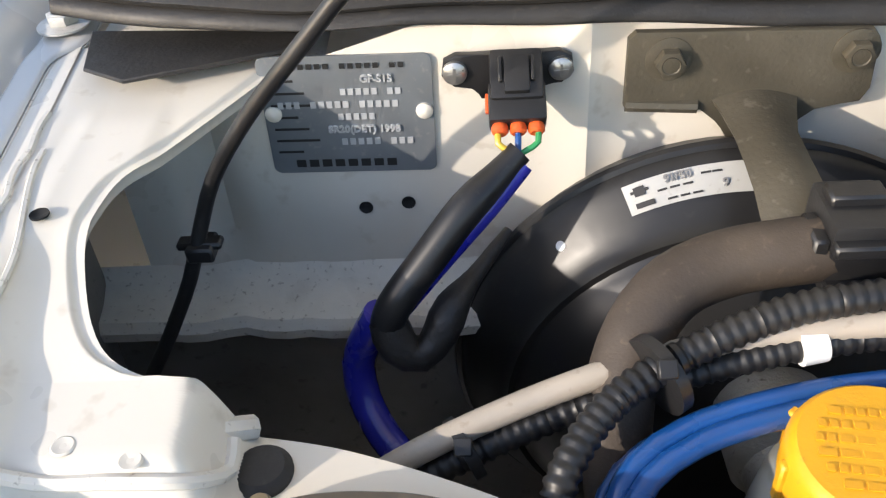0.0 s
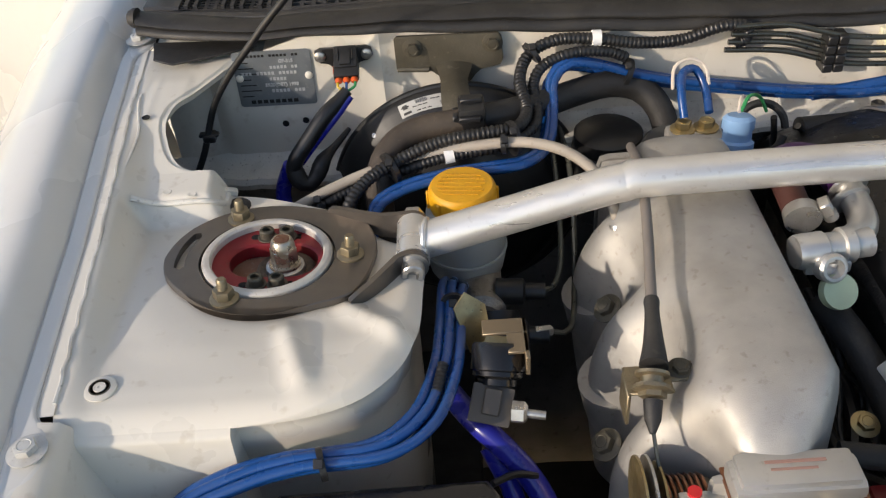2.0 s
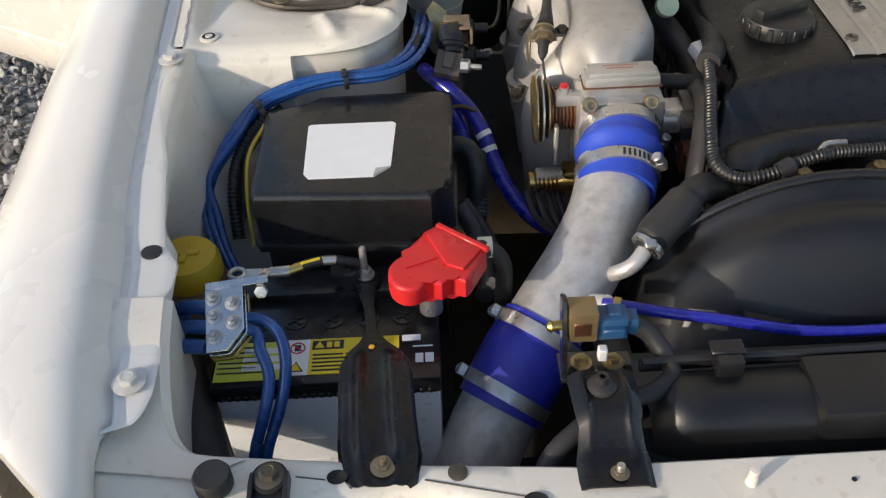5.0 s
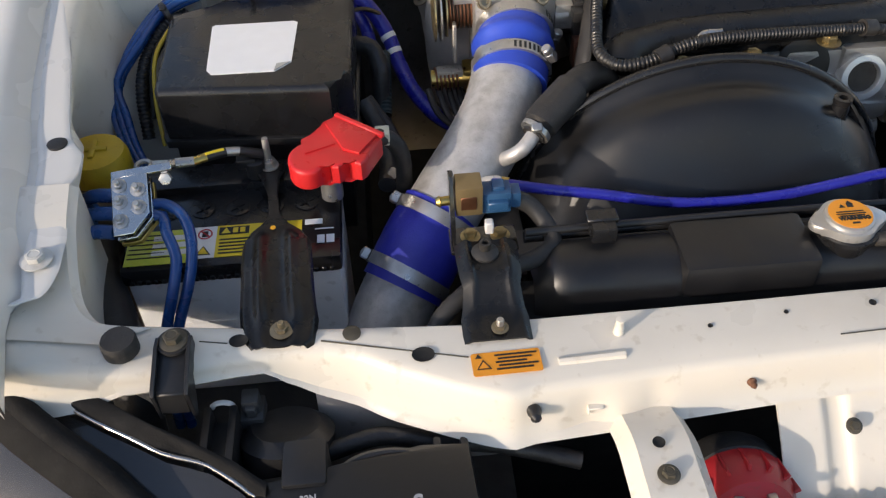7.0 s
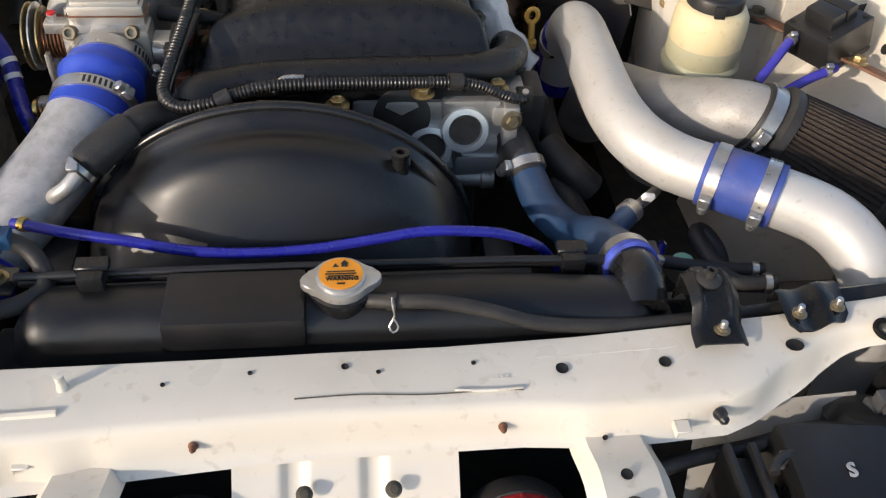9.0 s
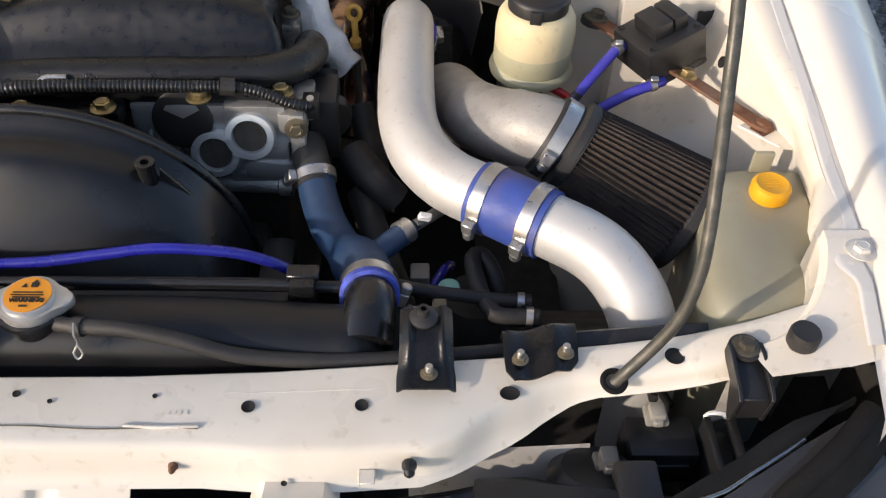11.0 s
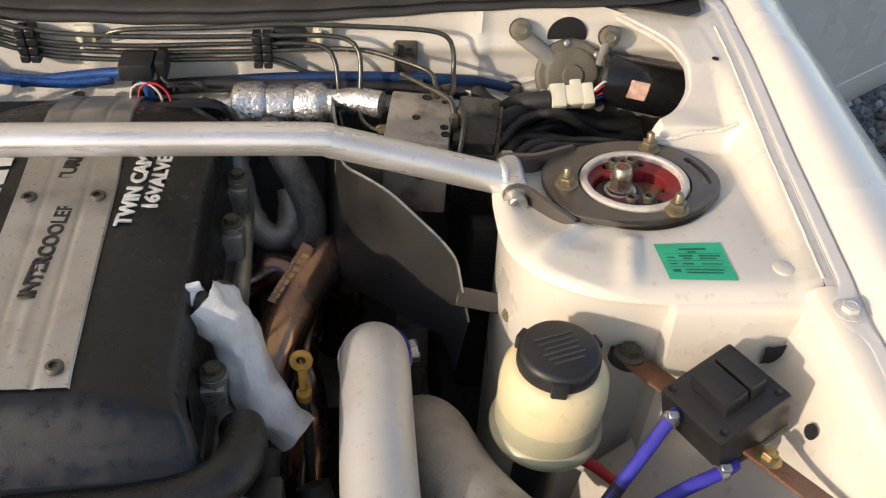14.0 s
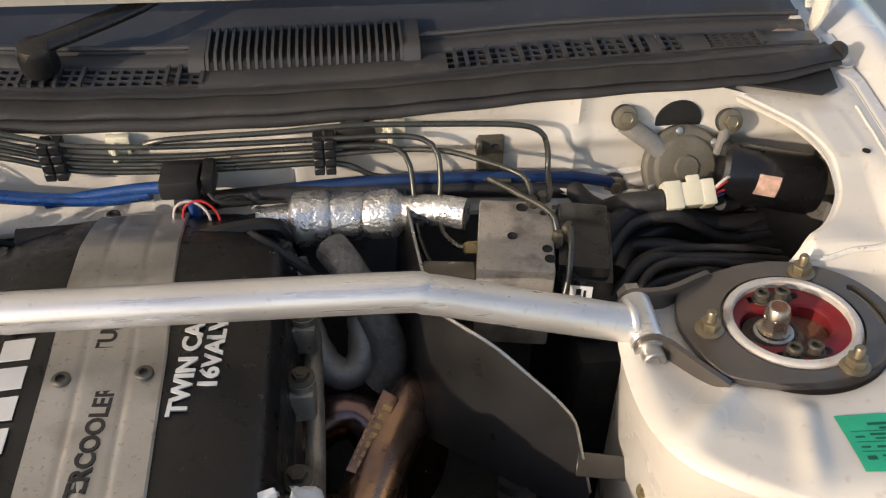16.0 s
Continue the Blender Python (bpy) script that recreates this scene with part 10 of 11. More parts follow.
def exhaust():
    t = thing("exhaust_manifold", (0.22, 0.02, 0.55), "heat-tinted titanium exhaust manifold, bronze and blue", "exhaust manifold")
    part("primary", tube([(0.262, 0.080, 0.56), (0.270, 0.081, 0.60), (0.272, 0.080, 0.645), (0.271, 0.078, 0.680), (0.266, 0.066, 0.704), (0.255, 0.046, 0.714), (0.238, 0.015, 0.712), (0.220, -0.025, 0.706), (0.206, -0.07, 0.695), (0.200, -0.11, 0.665), (0.20, -0.13, 0.62)], 0.0228, 30, 0.008), burnt, t)
    part("primary", tube([(0.158, 0.05, 0.668), (0.185, 0.066, 0.680), (0.212, 0.066, 0.682), (0.228, 0.045, 0.672), (0.230, 0.015, 0.655), (0.222, -0.04, 0.645), (0.215, -0.10, 0.61)], 0.0205, 28, 0.008), burnt, t)
    part("primary", tube([(0.160, -0.02, 0.655), (0.195, -0.015, 0.658), (0.225, -0.035, 0.650), (0.235, -0.08, 0.63), (0.23, -0.12, 0.59)], 0.0205, 28, 0.008), burnt, t)
    part("primary", tube([(0.160, -0.10, 0.655), (0.19, -0.105, 0.65), (0.205, -0.12, 0.62)], 0.0205, 28, 0.008), burnt, t)
    m = frame_on((0.2262, 0.0130, 0.7325), (0.05, -0.22, 0.95), (0.42, 0.9, 0.16))
    tag = part("maker_tag", prism([(-0.040, -0.008), (0.032, -0.007), (0.034, 0.007), (-0.040, 0.008)], -0.002, 0.0010, 0.0004, m), burnt, t, "welded name tag with a stamped maker's mark")
    bars([(-0.034 + 0.0085 * k, -0.0292 + 0.0085 * k, -0.002 + 0.0012 * (k % 2), 0.0075 - 0.002 * (k % 2)) for k in range(7)], mark_gold, m @ Matrix.Translation((0, 0, 0.0010)), tag, "maker_mark")
    bars([(-0.030 + 0.006 * k, -0.0262 + 0.006 * k, 0.0056, 0.0010) for k in range(8)], mark_gold, m @ Matrix.Translation((0, 0, 0.0010)), tag, "maker_mark")
    s = thing("heat_shield", (0.32, 0.0, 0.60), "thin bent steel heat shield beside the manifold", "heat shield")
    plan = [(0.262, 0.232, 0.812), (0.266, 0.16, 0.815), (0.272, 0.075, 0.822), (0.277, 0.040, 0.832), (0.291, 0.018, 0.8375), (0.314, 0.000, 0.832), (0.341, -0.014, 0.811), (0.358, -0.022, 0.796), (0.371, -0.030, 0.780), (0.376, -0.040, 0.760), (0.383, -0.056, 0.728)]
    part("sheet", surface(range(len(plan)), span(0, 1, 10), lambda k, v: Vector((plan[int(k)][0] - 0.01 * v, plan[int(k)][1] - 0.012 * v, plan[int(k)][2] - v * lerp_at([(0.0, 0.16), (3.0, 0.13), (5.0, 0.115), (7.0, 0.095), (10.0, 0.05)], k))), 0.0016), shield_steel, s, "", 50)
    part("rolled_edge", tube([Vector(q) + Vector((0, 0, 0.0005)) for q in plan], 0.0014, 6, 0.006), zinc, s)
    part("stay", join(box((0, -0.009, 0), (0.055, 0.009, 0.0018), 0.0005, 1, frame_on((0.372, -0.046, 0.752), (0.25, -0.70, 0.66), (0.75, -0.45, 0.25)))), shield_steel, s)
    placed("bolt", bolt_small, frame_on((0.414, -0.077, 0.757), (0.1, -0.6, 0.8)), s)
    f = thing("heater_pipe", (0.22, 0.20, 0.77), "coolant pipe wrapped in crinkled reflective foil", "pipe")
    part("wrapped_pipe", tube([(0.130, 0.208, 0.792), (0.150, 0.208, 0.792), (0.165, 0.207, 0.793), (0.193, 0.205, 0.794), (0.197, 0.205, 0.794), (0.225, 0.204, 0.796), (0.229, 0.203, 0.796), (0.26, 0.198, 0.802), (0.29, 0.188, 0.810), (0.315, 0.178, 0.812)], 0.02, 28, 0.004, lambda s_, L: 0.0125 + 0.0135 * smooth_step(0.030, 0.036, s_) - 0.004 * math.exp(-((s_ - 0.068) / 0.003) ** 2) - 0.0035 * smooth_step(0.069, 0.074, s_) - 0.003 * math.exp(-((s_ - 0.098) / 0.003) ** 2) - 0.0085 * smooth_step(0.124, 0.136, s_)), foil, f)
    part("wrapped_branch", tube([(0.196, 0.168, 0.790), (0.207, 0.150, 0.786), (0.218, 0.133, 0.775), (0.232, 0.118, 0.752), (0.241, 0.108, 0.728), (0.240, 0.098, 0.706), (0.230, 0.092, 0.692)], 0.0155, 26, 0.005), braid, f, "dark braided heat wrap on the branch pipe")
    part("dull_sleeve", tube([(0.160, 0.165, 0.78), (0.166, 0.148, 0.755), (0.174, 0.122, 0.728), (0.187, 0.104, 0.710), (0.203, 0.098, 0.702), (0.215, 0.104, 0.706), (0.220, 0.118, 0.72), (0.220, 0.135, 0.735)], 0.0140, 24, 0.005, lambda q, L: 0.0140 + 0.0006 * math.sin(q * 300)), mat("dull_silver_sleeve", (0.34, 0.325, 0.30), 0.5, 0.5, var=0.15, scale=40, dirt=(0.1, 0.09, 0.07), amount=0.5, dscale=30), f, "dull silver heat sleeve")
    part("cap", lathe([(0.012, 0), (0.012, 0.012), (0.008, 0.014)], 20, (0.145, 0.205, 0.79), (-0.7, -0.6, -0.3)), foil, f)
    h = thing("breather_sleeve", (0.20, -0.14, 0.73), "torn silvery heat sleeve on the breather hose", "hose")
    part("stub", tube([(0.128, -0.098, 0.806), (0.145, -0.102, 0.808), (0.166, -0.108, 0.806)], 0.0125, 18, 0.005), rubber, h)
    part("white_tie", join(lathe([(0.0128, -0.0035), (0.0145, -0.0035), (0.0145, 0.0035), (0.0128, 0.0035)], 24, (0.157, -0.105, 0.807), (1, -0.25, 0)), box((-0.006, -0.003, 0), (0.006, 0.003, 0.007), 0.001, 1, frame_on((0.158, -0.103, 0.820), (0, 0, 1), (0.9, 0.3, 0)))), label_white, h, "white cable tie")
    wrap = tube([(0.163, -0.105, 0.807), (0.175, -0.110, 0.802), (0.186, -0.118, 0.790), (0.194, -0.130, 0.772), (0.203, -0.146, 0.755), (0.217, -0.162, 0.742), (0.232, -0.170, 0.726)], 0.0195, 40, 0.0025, lambda s_, L: 0.0195 + 0.003 * math.exp(-s_ * 90) + 0.0010 * math.sin(s_ * 95) - 0.002 * smooth_step(0.06, 0.13, s_))
    mouth = Vector((0.163, -0.105, 0.807))
    for v in wrap.verts:
        q = v.co * 62
        v.co += Vector((noise.noise(q), noise.noise(q + Vector((9, 0, 0))), noise.noise(q + Vector((0, 9, 0))))) * 0.0042
        near = max(0.0, 1 - (v.co - mouth).length / 0.030)
        v.co += Vector((0.8, -0.3, -0.3)) * 0.030 * near * (noise.noise(v.co * 130) + 0.2)
    part("sleeve", wrap, cloth_foil, h, "crumpled and torn silver heat sleeve", 25)
    d = thing("oil_dipstick", (0.238, -0.14, 0.62), "yellow oil dipstick handle in a dark tube", "dipstick")
    part("handle", join(tube([Vector((0.238 + 0.0065 * math.cos(a), -0.137, 0.774 + 0.0085 * math.sin(a))) for a in span(0, 2 * math.pi, 18)], 0.0028, 8, 0.002), tube([(0.238, -0.138, 0.766), (0.239, -0.142, 0.748)], 0.0036, 10, 0.004), lathe([(0.006, 0), (0.006, 0.008)], 14, (0.239, -0.144, 0.738), (0, -0.1, 1))), mat("ochre_plastic", (0.45, 0.24, 0.04), 0.45, var=0.1), d, "ochre yellow ring handle")
    part("tube", tube([(0.239, -0.145, 0.738), (0.241, -0.155, 0.70), (0.24, -0.165, 0.60)], 0.0045, 10, 0.01), oldsteel, d)
    for p, r_ in (([(0.245, -0.20, 0.70), (0.252, -0.22, 0.68), (0.262, -0.25, 0.66), (0.27, -0.30, 0.63)], 0.014), ([(0.21, -0.20, 0.745), (0.208, -0.22, 0.72), (0.205, -0.24, 0.68)], 0.013)):
        part("lower_hose", tube(p, r_, 14, 0.008), rubber, d)


exhaust()


def radiator_hose():
    t = thing("radiator_hose", (0.245, -0.42, 0.65), "dusty dark blue silicone radiator hose with a side branch", "hose")
    part("hose", tube([(0.205, -0.318, 0.706), (0.210, -0.340, 0.697), (0.220, -0.370, 0.688), (0.235, -0.402, 0.688), (0.251, -0.434, 0.700), (0.262, -0.462, 0.715), (0.266, -0.490, 0.728), (0.267, -0.508, 0.733)], 0.0195, 30, 0.006, lambda s_, L: 0.0185 + 0.0035 * smooth_step(0.45 * L, 0.62 * L, s_) + 0.003 * math.exp(-((s_ / L - 0.66) / 0.08) ** 2)), dusty_blue, t)
    part("branch", tube([(0.255, -0.445, 0.708), (0.275, -0.430, 0.712), (0.290, -0.414, 0.712), (0.300, -0.404, 0.712)], 0.0108, 22, 0.005), dusty_blue, t)
    part("branch_joint", join(lathe([(0.0112, -0.006), (0.0120, -0.006), (0.0120, 0.006), (0.0112, 0.006)], 24, (0.294, -0.4085, 0.712), (0.7, 0.65, 0)), tube([(0.304, -0.400, 0.712), (0.318, -0.388, 0.712), (0.33, -0.375, 0.71)], 0.0055, 12, 0.004)), zinc, t)
    part("tie", box((-0.006, -0.003, 0), (0.006, 0.003, 0.008), 0.001, 1, frame_on((0.312, -0.398, 0.719), (0.3, -0.3, 0.9))), label_white, t)
    clamp_ring((0.2065, -0.325, 0.7035), (0.2, -0.9, -0.4), 0.0200, t, (-0.8, -0.3, 0.3), 0.010)
    clamp_ring((0.2662, -0.493, 0.7290), (0.05, -0.95, 0.3), 0.0240, t, (0.7, 0.1, -0.3), 0.012)
    part("frayed_end", lathe([(0.0235, -0.004), (0.0250, -0.003), (0.0250, 0.003), (0.0235, 0.004)], 36, (0.2668, -0.5025, 0.7320), (0.05, -0.95, 0.3)), mat("bright_blue_edge", (0.06, 0.09, 0.45), 0.6, var=0.4, scale=120), t, "bright frayed blue hose end")
    part("tank_outlet", tube([(0.267, -0.505, 0.733), (0.268, -0.525, 0.737), (0.266, -0.55, 0.728)], 0.0215, 28, 0.005), satin, t, "black tank outlet")
    part("engine_outlet", tube([(0.196, -0.285, 0.715), (0.203, -0.312, 0.708), (0.208, -0.335, 0.700)], 0.0180, 24, 0.006), mat("dark_cast_neck", (0.05, 0.048, 0.045), 0.55, 0.4, var=0.2, scale=40, bump=0.2, bscale=400), t, "dark cast water neck")
    s = thing("coolant_hose", (0.36, -0.49, 0.66), "small black hoses with wire clips beside the radiator", "hose")
    part("hose", tube([(0.385, -0.470, 0.66), (0.378, -0.447, 0.688), (0.370, -0.430, 0.697), (0.363, -0.424, 0.700), (0.357, -0.430, 0.701), (0.357, -0.445, 0.701), (0.362, -0.473, 0.701), (0.373, -0.496, 0.701), (0.389, -0.500, 0.701), (0.410, -0.500, 0.701)], 0.0080, 14, 0.005), rubber, s)
    part("hose", tube([(0.285, -0.482, 0.722), (0.31, -0.482, 0.715), (0.345, -0.480, 0.706), (0.38, -0.482, 0.703), (0.405, -0.482, 0.702)], 0.0060, 12, 0.006), rubber, s)
    for p, r_ in (((0.402, -0.500, 0.701), 0.0085), ((0.396, -0.482, 0.702), 0.0065)):
        part("wire_clip", lathe([(r_, -0.003), (r_ + 0.001, -0.003), (r_ + 0.001, 0.003), (r_, 0.003)], 16, p, (1, -0.1, 0)), zinc, s)
    part("mint_cap", lathe([(0.0085, 0), (0.0100, 0.003), (0.0095, 0.010), (0.006, 0.0125), (0.0001, 0.013)], 20, (0.335, -0.464, 0.690), (-0.1, 0.1, 1)), mint, s, "mint green cap")
    part("bracket", join(box((0.318, -0.520, 0.69), (0.330, -0.508, 0.735), 0.002), box((0.300, -0.52, 0.70), (0.322, -0.51, 0.706), 0.001, 1)), oldsteel, s)
    part("grey_plug", box((0.300, -0.450, 0.672), (0.318, -0.43, 0.695), 0.003), mat("grey_brown_connector", (0.16, 0.14, 0.12), 0.5), s)
    part("deep_hose", tube([(0.25, -0.30, 0.66), (0.265, -0.35, 0.65), (0.285, -0.40, 0.63), (0.30, -0.45, 0.60)], 0.016, 16, 0.01), rubber, s)
    part("deep_hose", tube([(0.24, -0.27, 0.69), (0.262, -0.30, 0.68), (0.285, -0.31, 0.66)], 0.018, 16, 0.01), rubber, s)
    part("deep_canister", lathe([(0.032, 0), (0.035, 0.01), (0.035, 0.09), (0.028, 0.10)], 28, (0.36, -0.44, 0.56), (0, 0, 1)), rubber, s)
    part("blue_line", tube([(0.34, -0.40, 0.66), (0.332, -0.42, 0.675), (0.32, -0.44, 0.67)], 0.0045, 10, 0.005), vacblue, s)
    r = thing("air_guide", (0.50, -0.535, 0.73), "black plastic air guide strip behind the front panel", "air guide")
    part("strip", surface(span(0, 1, 16), range(4), lambda u, k: Vector((0.425 + 0.108 * u, (-0.560, -0.551, -0.548, -0.540)[int(k)] + 0.004 * u, (0.738, 0.744, 0.742, 0.70)[int(k)] + 0.008 * u)), 0.003), black, r)
    part("inner_sheet", surface(span(0, 1, 10), span(0, 1, 8), lambda u, v: Vector((0.42 + 0.10 * u, -0.53 + 0.09 * v, 0.70 - 0.06 * v))), rubber, r)
    # holes and marks on the inner wing
    g = thing("service_label", (0.547, -0.114, 0.848), "bright green service label with dark print", "label")

    def on_tower(x, y, lift):
        return Vector((x, y, apron_z(x, y) + lift))

    def slab(x0, x1, y0, y1, lift, name, mt, label=""):
        part(name, surface(span(x0, x1, max(2, int((x1 - x0) / 0.003))), span(y0, y1, max(1, int((y1 - y0) / 0.003))), lambda x, y: on_tower(x, y - 0.06 * (x - 0.548), lift)), mt, g, label)
    slab(0.5205, 0.5745, -0.1350, -0.0905, 0.0009, "label", label_green, "green paper label")
    marks = [(-0.010, 0.012, 0.0145, 0.0020), (-0.004, 0.003, 0.0110, 0.0016), (-0.023, 0.023, 0.0090, 0.0005), (-0.023, 0.023, -0.0070, 0.0005), (-0.023, 0.023, 0.0005, 0.0005), (-0.012, -0.001, 0.0062, 0.0018), (-0.010, -0.003, 0.0030, 0.0014), (0.0035, 0.021, 0.0062, 0.0016), (0.0035, 0.017, 0.0030, 0.0013), (-0.012, -0.003, -0.0035, 0.0018), (-0.022, -0.016, 0.0045, 0.0014), (-0.022, -0.016, -0.0035, 0.0014), (0.0035, 0.020, -0.0035, 0.0012), (-0.012, 0.019, -0.0105, 0.0015), (-0.012, 0.017, -0.0140, 0.0015), (-0.022, -0.016, -0.0118, 0.0030)]
    for a, b, y, h in marks:
        slab(0.548 + a, 0.548 + b, -0.1135 + y - h / 2, -0.1135 + y + h / 2, 0.0013, "print", ink_green)
    p = thing("wing_patch", (0.58, -0.157, 0.80), "ragged dark tape patch on the strut tower", "tape")
    part("patch", surface(span(0, 1, 16), span(0, 1, 4), lambda u, v: Vector((0.600 + 0.042 * u, -0.1640 - 0.002 * math.sin(v * 3.14), 0.800 - 0.019 * v + 0.004 * u + 0.0015 * noise.noise((u * 9, v * 3, 0))))), rubber, p)


radiator_hose()


# ---- firewall, right half ----
def abs_unit():
    t = thing("abs_unit", (0.37, 0.13, 0.70), "alloy brake hydraulic block with a black control box", "hydraulic unit")
    m = Matrix.Translation((0.350, 0.124, 0)) @ Matrix.Rotation(radians(-9), 4, "Z")
    part("block", box((-0.032, -0.046, 0.750), (0.030, 0.044, 0.8325), 0.003, 2, m), mat("pitted_alloy_block", (0.40, 0.365, 0.32), 0.58, 0.4, var=0.12, scale=40, bump=0.3, bscale=700, dirt=(0.10, 0.085, 0.07), amount=0.7, dscale=45), t)
    for x, y, r in ((0.004, 0.034, 0.005), (0.014, 0.036, 0.0028), (-0.004, -0.004, 0.0042), (0.024, -0.018, 0.0042), (0.026, -0.030, 0.0045), (0.022, 0.028, 0.003)):
        placed("hole", hole_mesh, m @ Matrix.Translation((x, y, 0.8326)) @ Matrix.Diagonal((r, r, 1, 1)), t)
    part("front_port", lathe([(0.0095, 0), (0.0095, 0.004), (0.006, 0.005)], 20, m @ Vector((0.006, -0.046, 0.802)), (0, -1, 0.1)), black, t)
    part("motor", lathe([(0.020, 0), (0.024, 0.004), (0.024, 0.045), (0.018, 0.05)], 28, m @ Vector((-0.030, -0.02, 0.785)), (-1, 0.1, 0)), mat("grey_motor_can", (0.16, 0.14, 0.11), 0.5, 0.5, var=0.15), t, "grey motor can")
    k = Matrix.Translation((0.407, 0.124, 0)) @ Matrix.Rotation(radians(-12), 4, "Z")
    bx = part("control_box", join(box((-0.022, -0.042, 0.745), (0.020, 0.042, 0.829), 0.004, 2, k), box((-0.018, -0.046, 0.748), (0.024, 0.046, 0.818), 0.003, 2, k)), satin, t, "black control box")
    part("label", box((-0.010, -0.0468, 0.786), (0.008, -0.0462, 0.812), 0, 1, k), label_white, bx)
    bars([(-0.004, 0.000, 0.006, 0.006), (-0.004, 0.000, -0.003, 0.006), (0.002, 0.004, 0.002, 0.012)], ink, k @ Matrix.Translation((-0.001, -0.0469, 0.800)) @ Matrix.Rotation(radians(90), 4, "X"), bx)
    part("nut", lathe([(0.006, 0), (0.006, 0.010), (0.004, 0.012)], 6, m @ Vector((-0.032, 0.010, 0.806)), (-1, 0, 0)), gold, t)
    part("nut", lathe([(0.006, 0), (0.006, 0.012), (0.004, 0.014)], 6, m @ Vector((-0.032, -0.030, 0.800)), (-1, 0, 0)), gold, t)
    b = thing("brake_lines", (0.13, 0.23, 0.80), "dark steel brake lines along the firewall in black clips", "brake line")
    rows = [
        [(-0.128, 0.226, 0.886), (-0.08, 0.226, 0.884), (-0.02, 0.226, 0.868), (0.06, 0.226, 0.863), (0.14, 0.226, 0.863), (0.189, 0.226, 0.864), (0.25, 0.224, 0.866), (0.280, 0.220, 0.864), (0.292, 0.212, 0.855), (0.294, 0.200, 0.835), (0.292, 0.185, 0.812), (0.294, 0.165, 0.802), (0.305, 0.145, 0.803), (0.318, 0.140, 0.805)],
        [(-0.130, 0.228, 0.878), (-0.08, 0.227, 0.874), (-0.02, 0.227, 0.857), (0.06, 0.227, 0.852), (0.14, 0.227, 0.854), (0.189, 0.227, 0.855), (0.235, 0.226, 0.856), (0.258, 0.224, 0.852), (0.268, 0.217, 0.840), (0.271, 0.20, 0.815), (0.273, 0.17, 0.795), (0.285, 0.13, 0.79), (0.318, 0.10, 0.798)],
        [(-0.132, 0.229, 0.870), (-0.08, 0.228, 0.866), (-0.02, 0.228, 0.849), (0.06, 0.228, 0.844), (0.14, 0.228, 0.845), (0.189, 0.228, 0.846), (0.26, 0.226, 0.850), (0.30, 0.216, 0.853), (0.330, 0.203, 0.851), (0.355, 0.190, 0.848), (0.366, 0.178, 0.846), (0.368, 0.165, 0.838), (0.368, 0.160, 0.828)],
        [(-0.134, 0.230, 0.862), (-0.08, 0.229, 0.857), (-0.02, 0.229, 0.840), (0.06, 0.229, 0.835), (0.14, 0.229, 0.836), (0.189, 0.229, 0.837), (0.215, 0.228, 0.834), (0.235, 0.227, 0.823), (0.26, 0.226, 0.820), (0.31, 0.222, 0.820), (0.36, 0.215, 0.818)],
        [(0.03, 0.232, 0.858), (0.05, 0.226, 0.868), (0.075, 0.224, 0.872), (0.15, 0.224, 0.874), (0.22, 0.224, 0.878), (0.30, 0.224, 0.876), (0.36, 0.223, 0.873), (0.384, 0.221, 0.866), (0.391, 0.216, 0.850), (0.391, 0.207, 0.832), (0.388, 0.180, 0.826), (0.378, 0.165, 0.828)],
        [(0.335, 0.188, 0.842), (0.355, 0.163, 0.844), (0.374, 0.140, 0.845), (0.381, 0.128, 0.842), (0.382, 0.118, 0.832), (0.382, 0.114, 0.826)],
        [(0.390, 0.118, 0.846), (0.389, 0.100, 0.842), (0.384, 0.078, 0.822), (0.376, 0.062, 0.795)],
    ]
    for pts in rows:
        part("line", tube(pts, 0.0026, 10, 0.006), linemat, b)
    for x, z0 in ((0.189, 0.0), (0.199, 0.0), (-0.030, 0.006), (-0.040, 0.006)):
        part("clip", join(*[box((x - 0.0045, 0.219, 0.830 + z0 + 0.0093 * k), (x + 0.0045, 0.237, 0.8382 + z0 + 0.0093 * k), 0.001, 1) for k in range(4)]), black, b, "black plastic pipe clip")
    for p, ax in (((0.368, 0.160, 0.832), (0, 0, 1)), ((0.382, 0.114, 0.830), (0, 0.1, 1)), ((0.390, 0.118, 0.833), (0, 0, 1)), ((0.378, 0.165, 0.832), (0, 0, 1))):
        part("pipe_nut", lathe([(0.0052, -0.004), (0.0052, 0.008), (0.003, 0.010)], 6, p, ax), oldsteel, b)
    for x, z in ((0.019, 0.862), (0.256, 0.866)):
        part("white_clip", join(box((x - 0.010, 0.232, z - 0.010), (x + 0.010, 0.240, z + 0.008), 0.002), box((x - 0.006, 0.226, z - 0.014), (x - 0.001, 0.236, z + 0.004), 0.001, 1)), ivory, b, "ivory plastic clip")
    c = thing("firewall_bracket", (0.343, 0.24, 0.815), "dull square steel bracket on the firewall", "bracket")
    part("bracket", join(box((0.331, 0.232, 0.815), (0.355, 0.241, 0.853), 0.002), box((0.329, 0.226, 0.838), (0.334, 0.236, 0.853), 0.001, 1)), oldsteel, c)
    placed("hole", hole_mesh, frame_on((0.346, 0.2317, 0.845), (0, -1, 0)) @ Matrix.Diagonal((0.004, 0.003, 1, 1)), c)
    part("grommet", lathe([(0.018, 0), (0.018, 0.004), (0.012, 0.006)], 24, (0.222, 0.241, 0.858), (0, -1, 0)), rubber, c)
    e = thing("firewall_relay", (0.079, 0.20, 0.83), "black relay in a bent bracket", "relay")
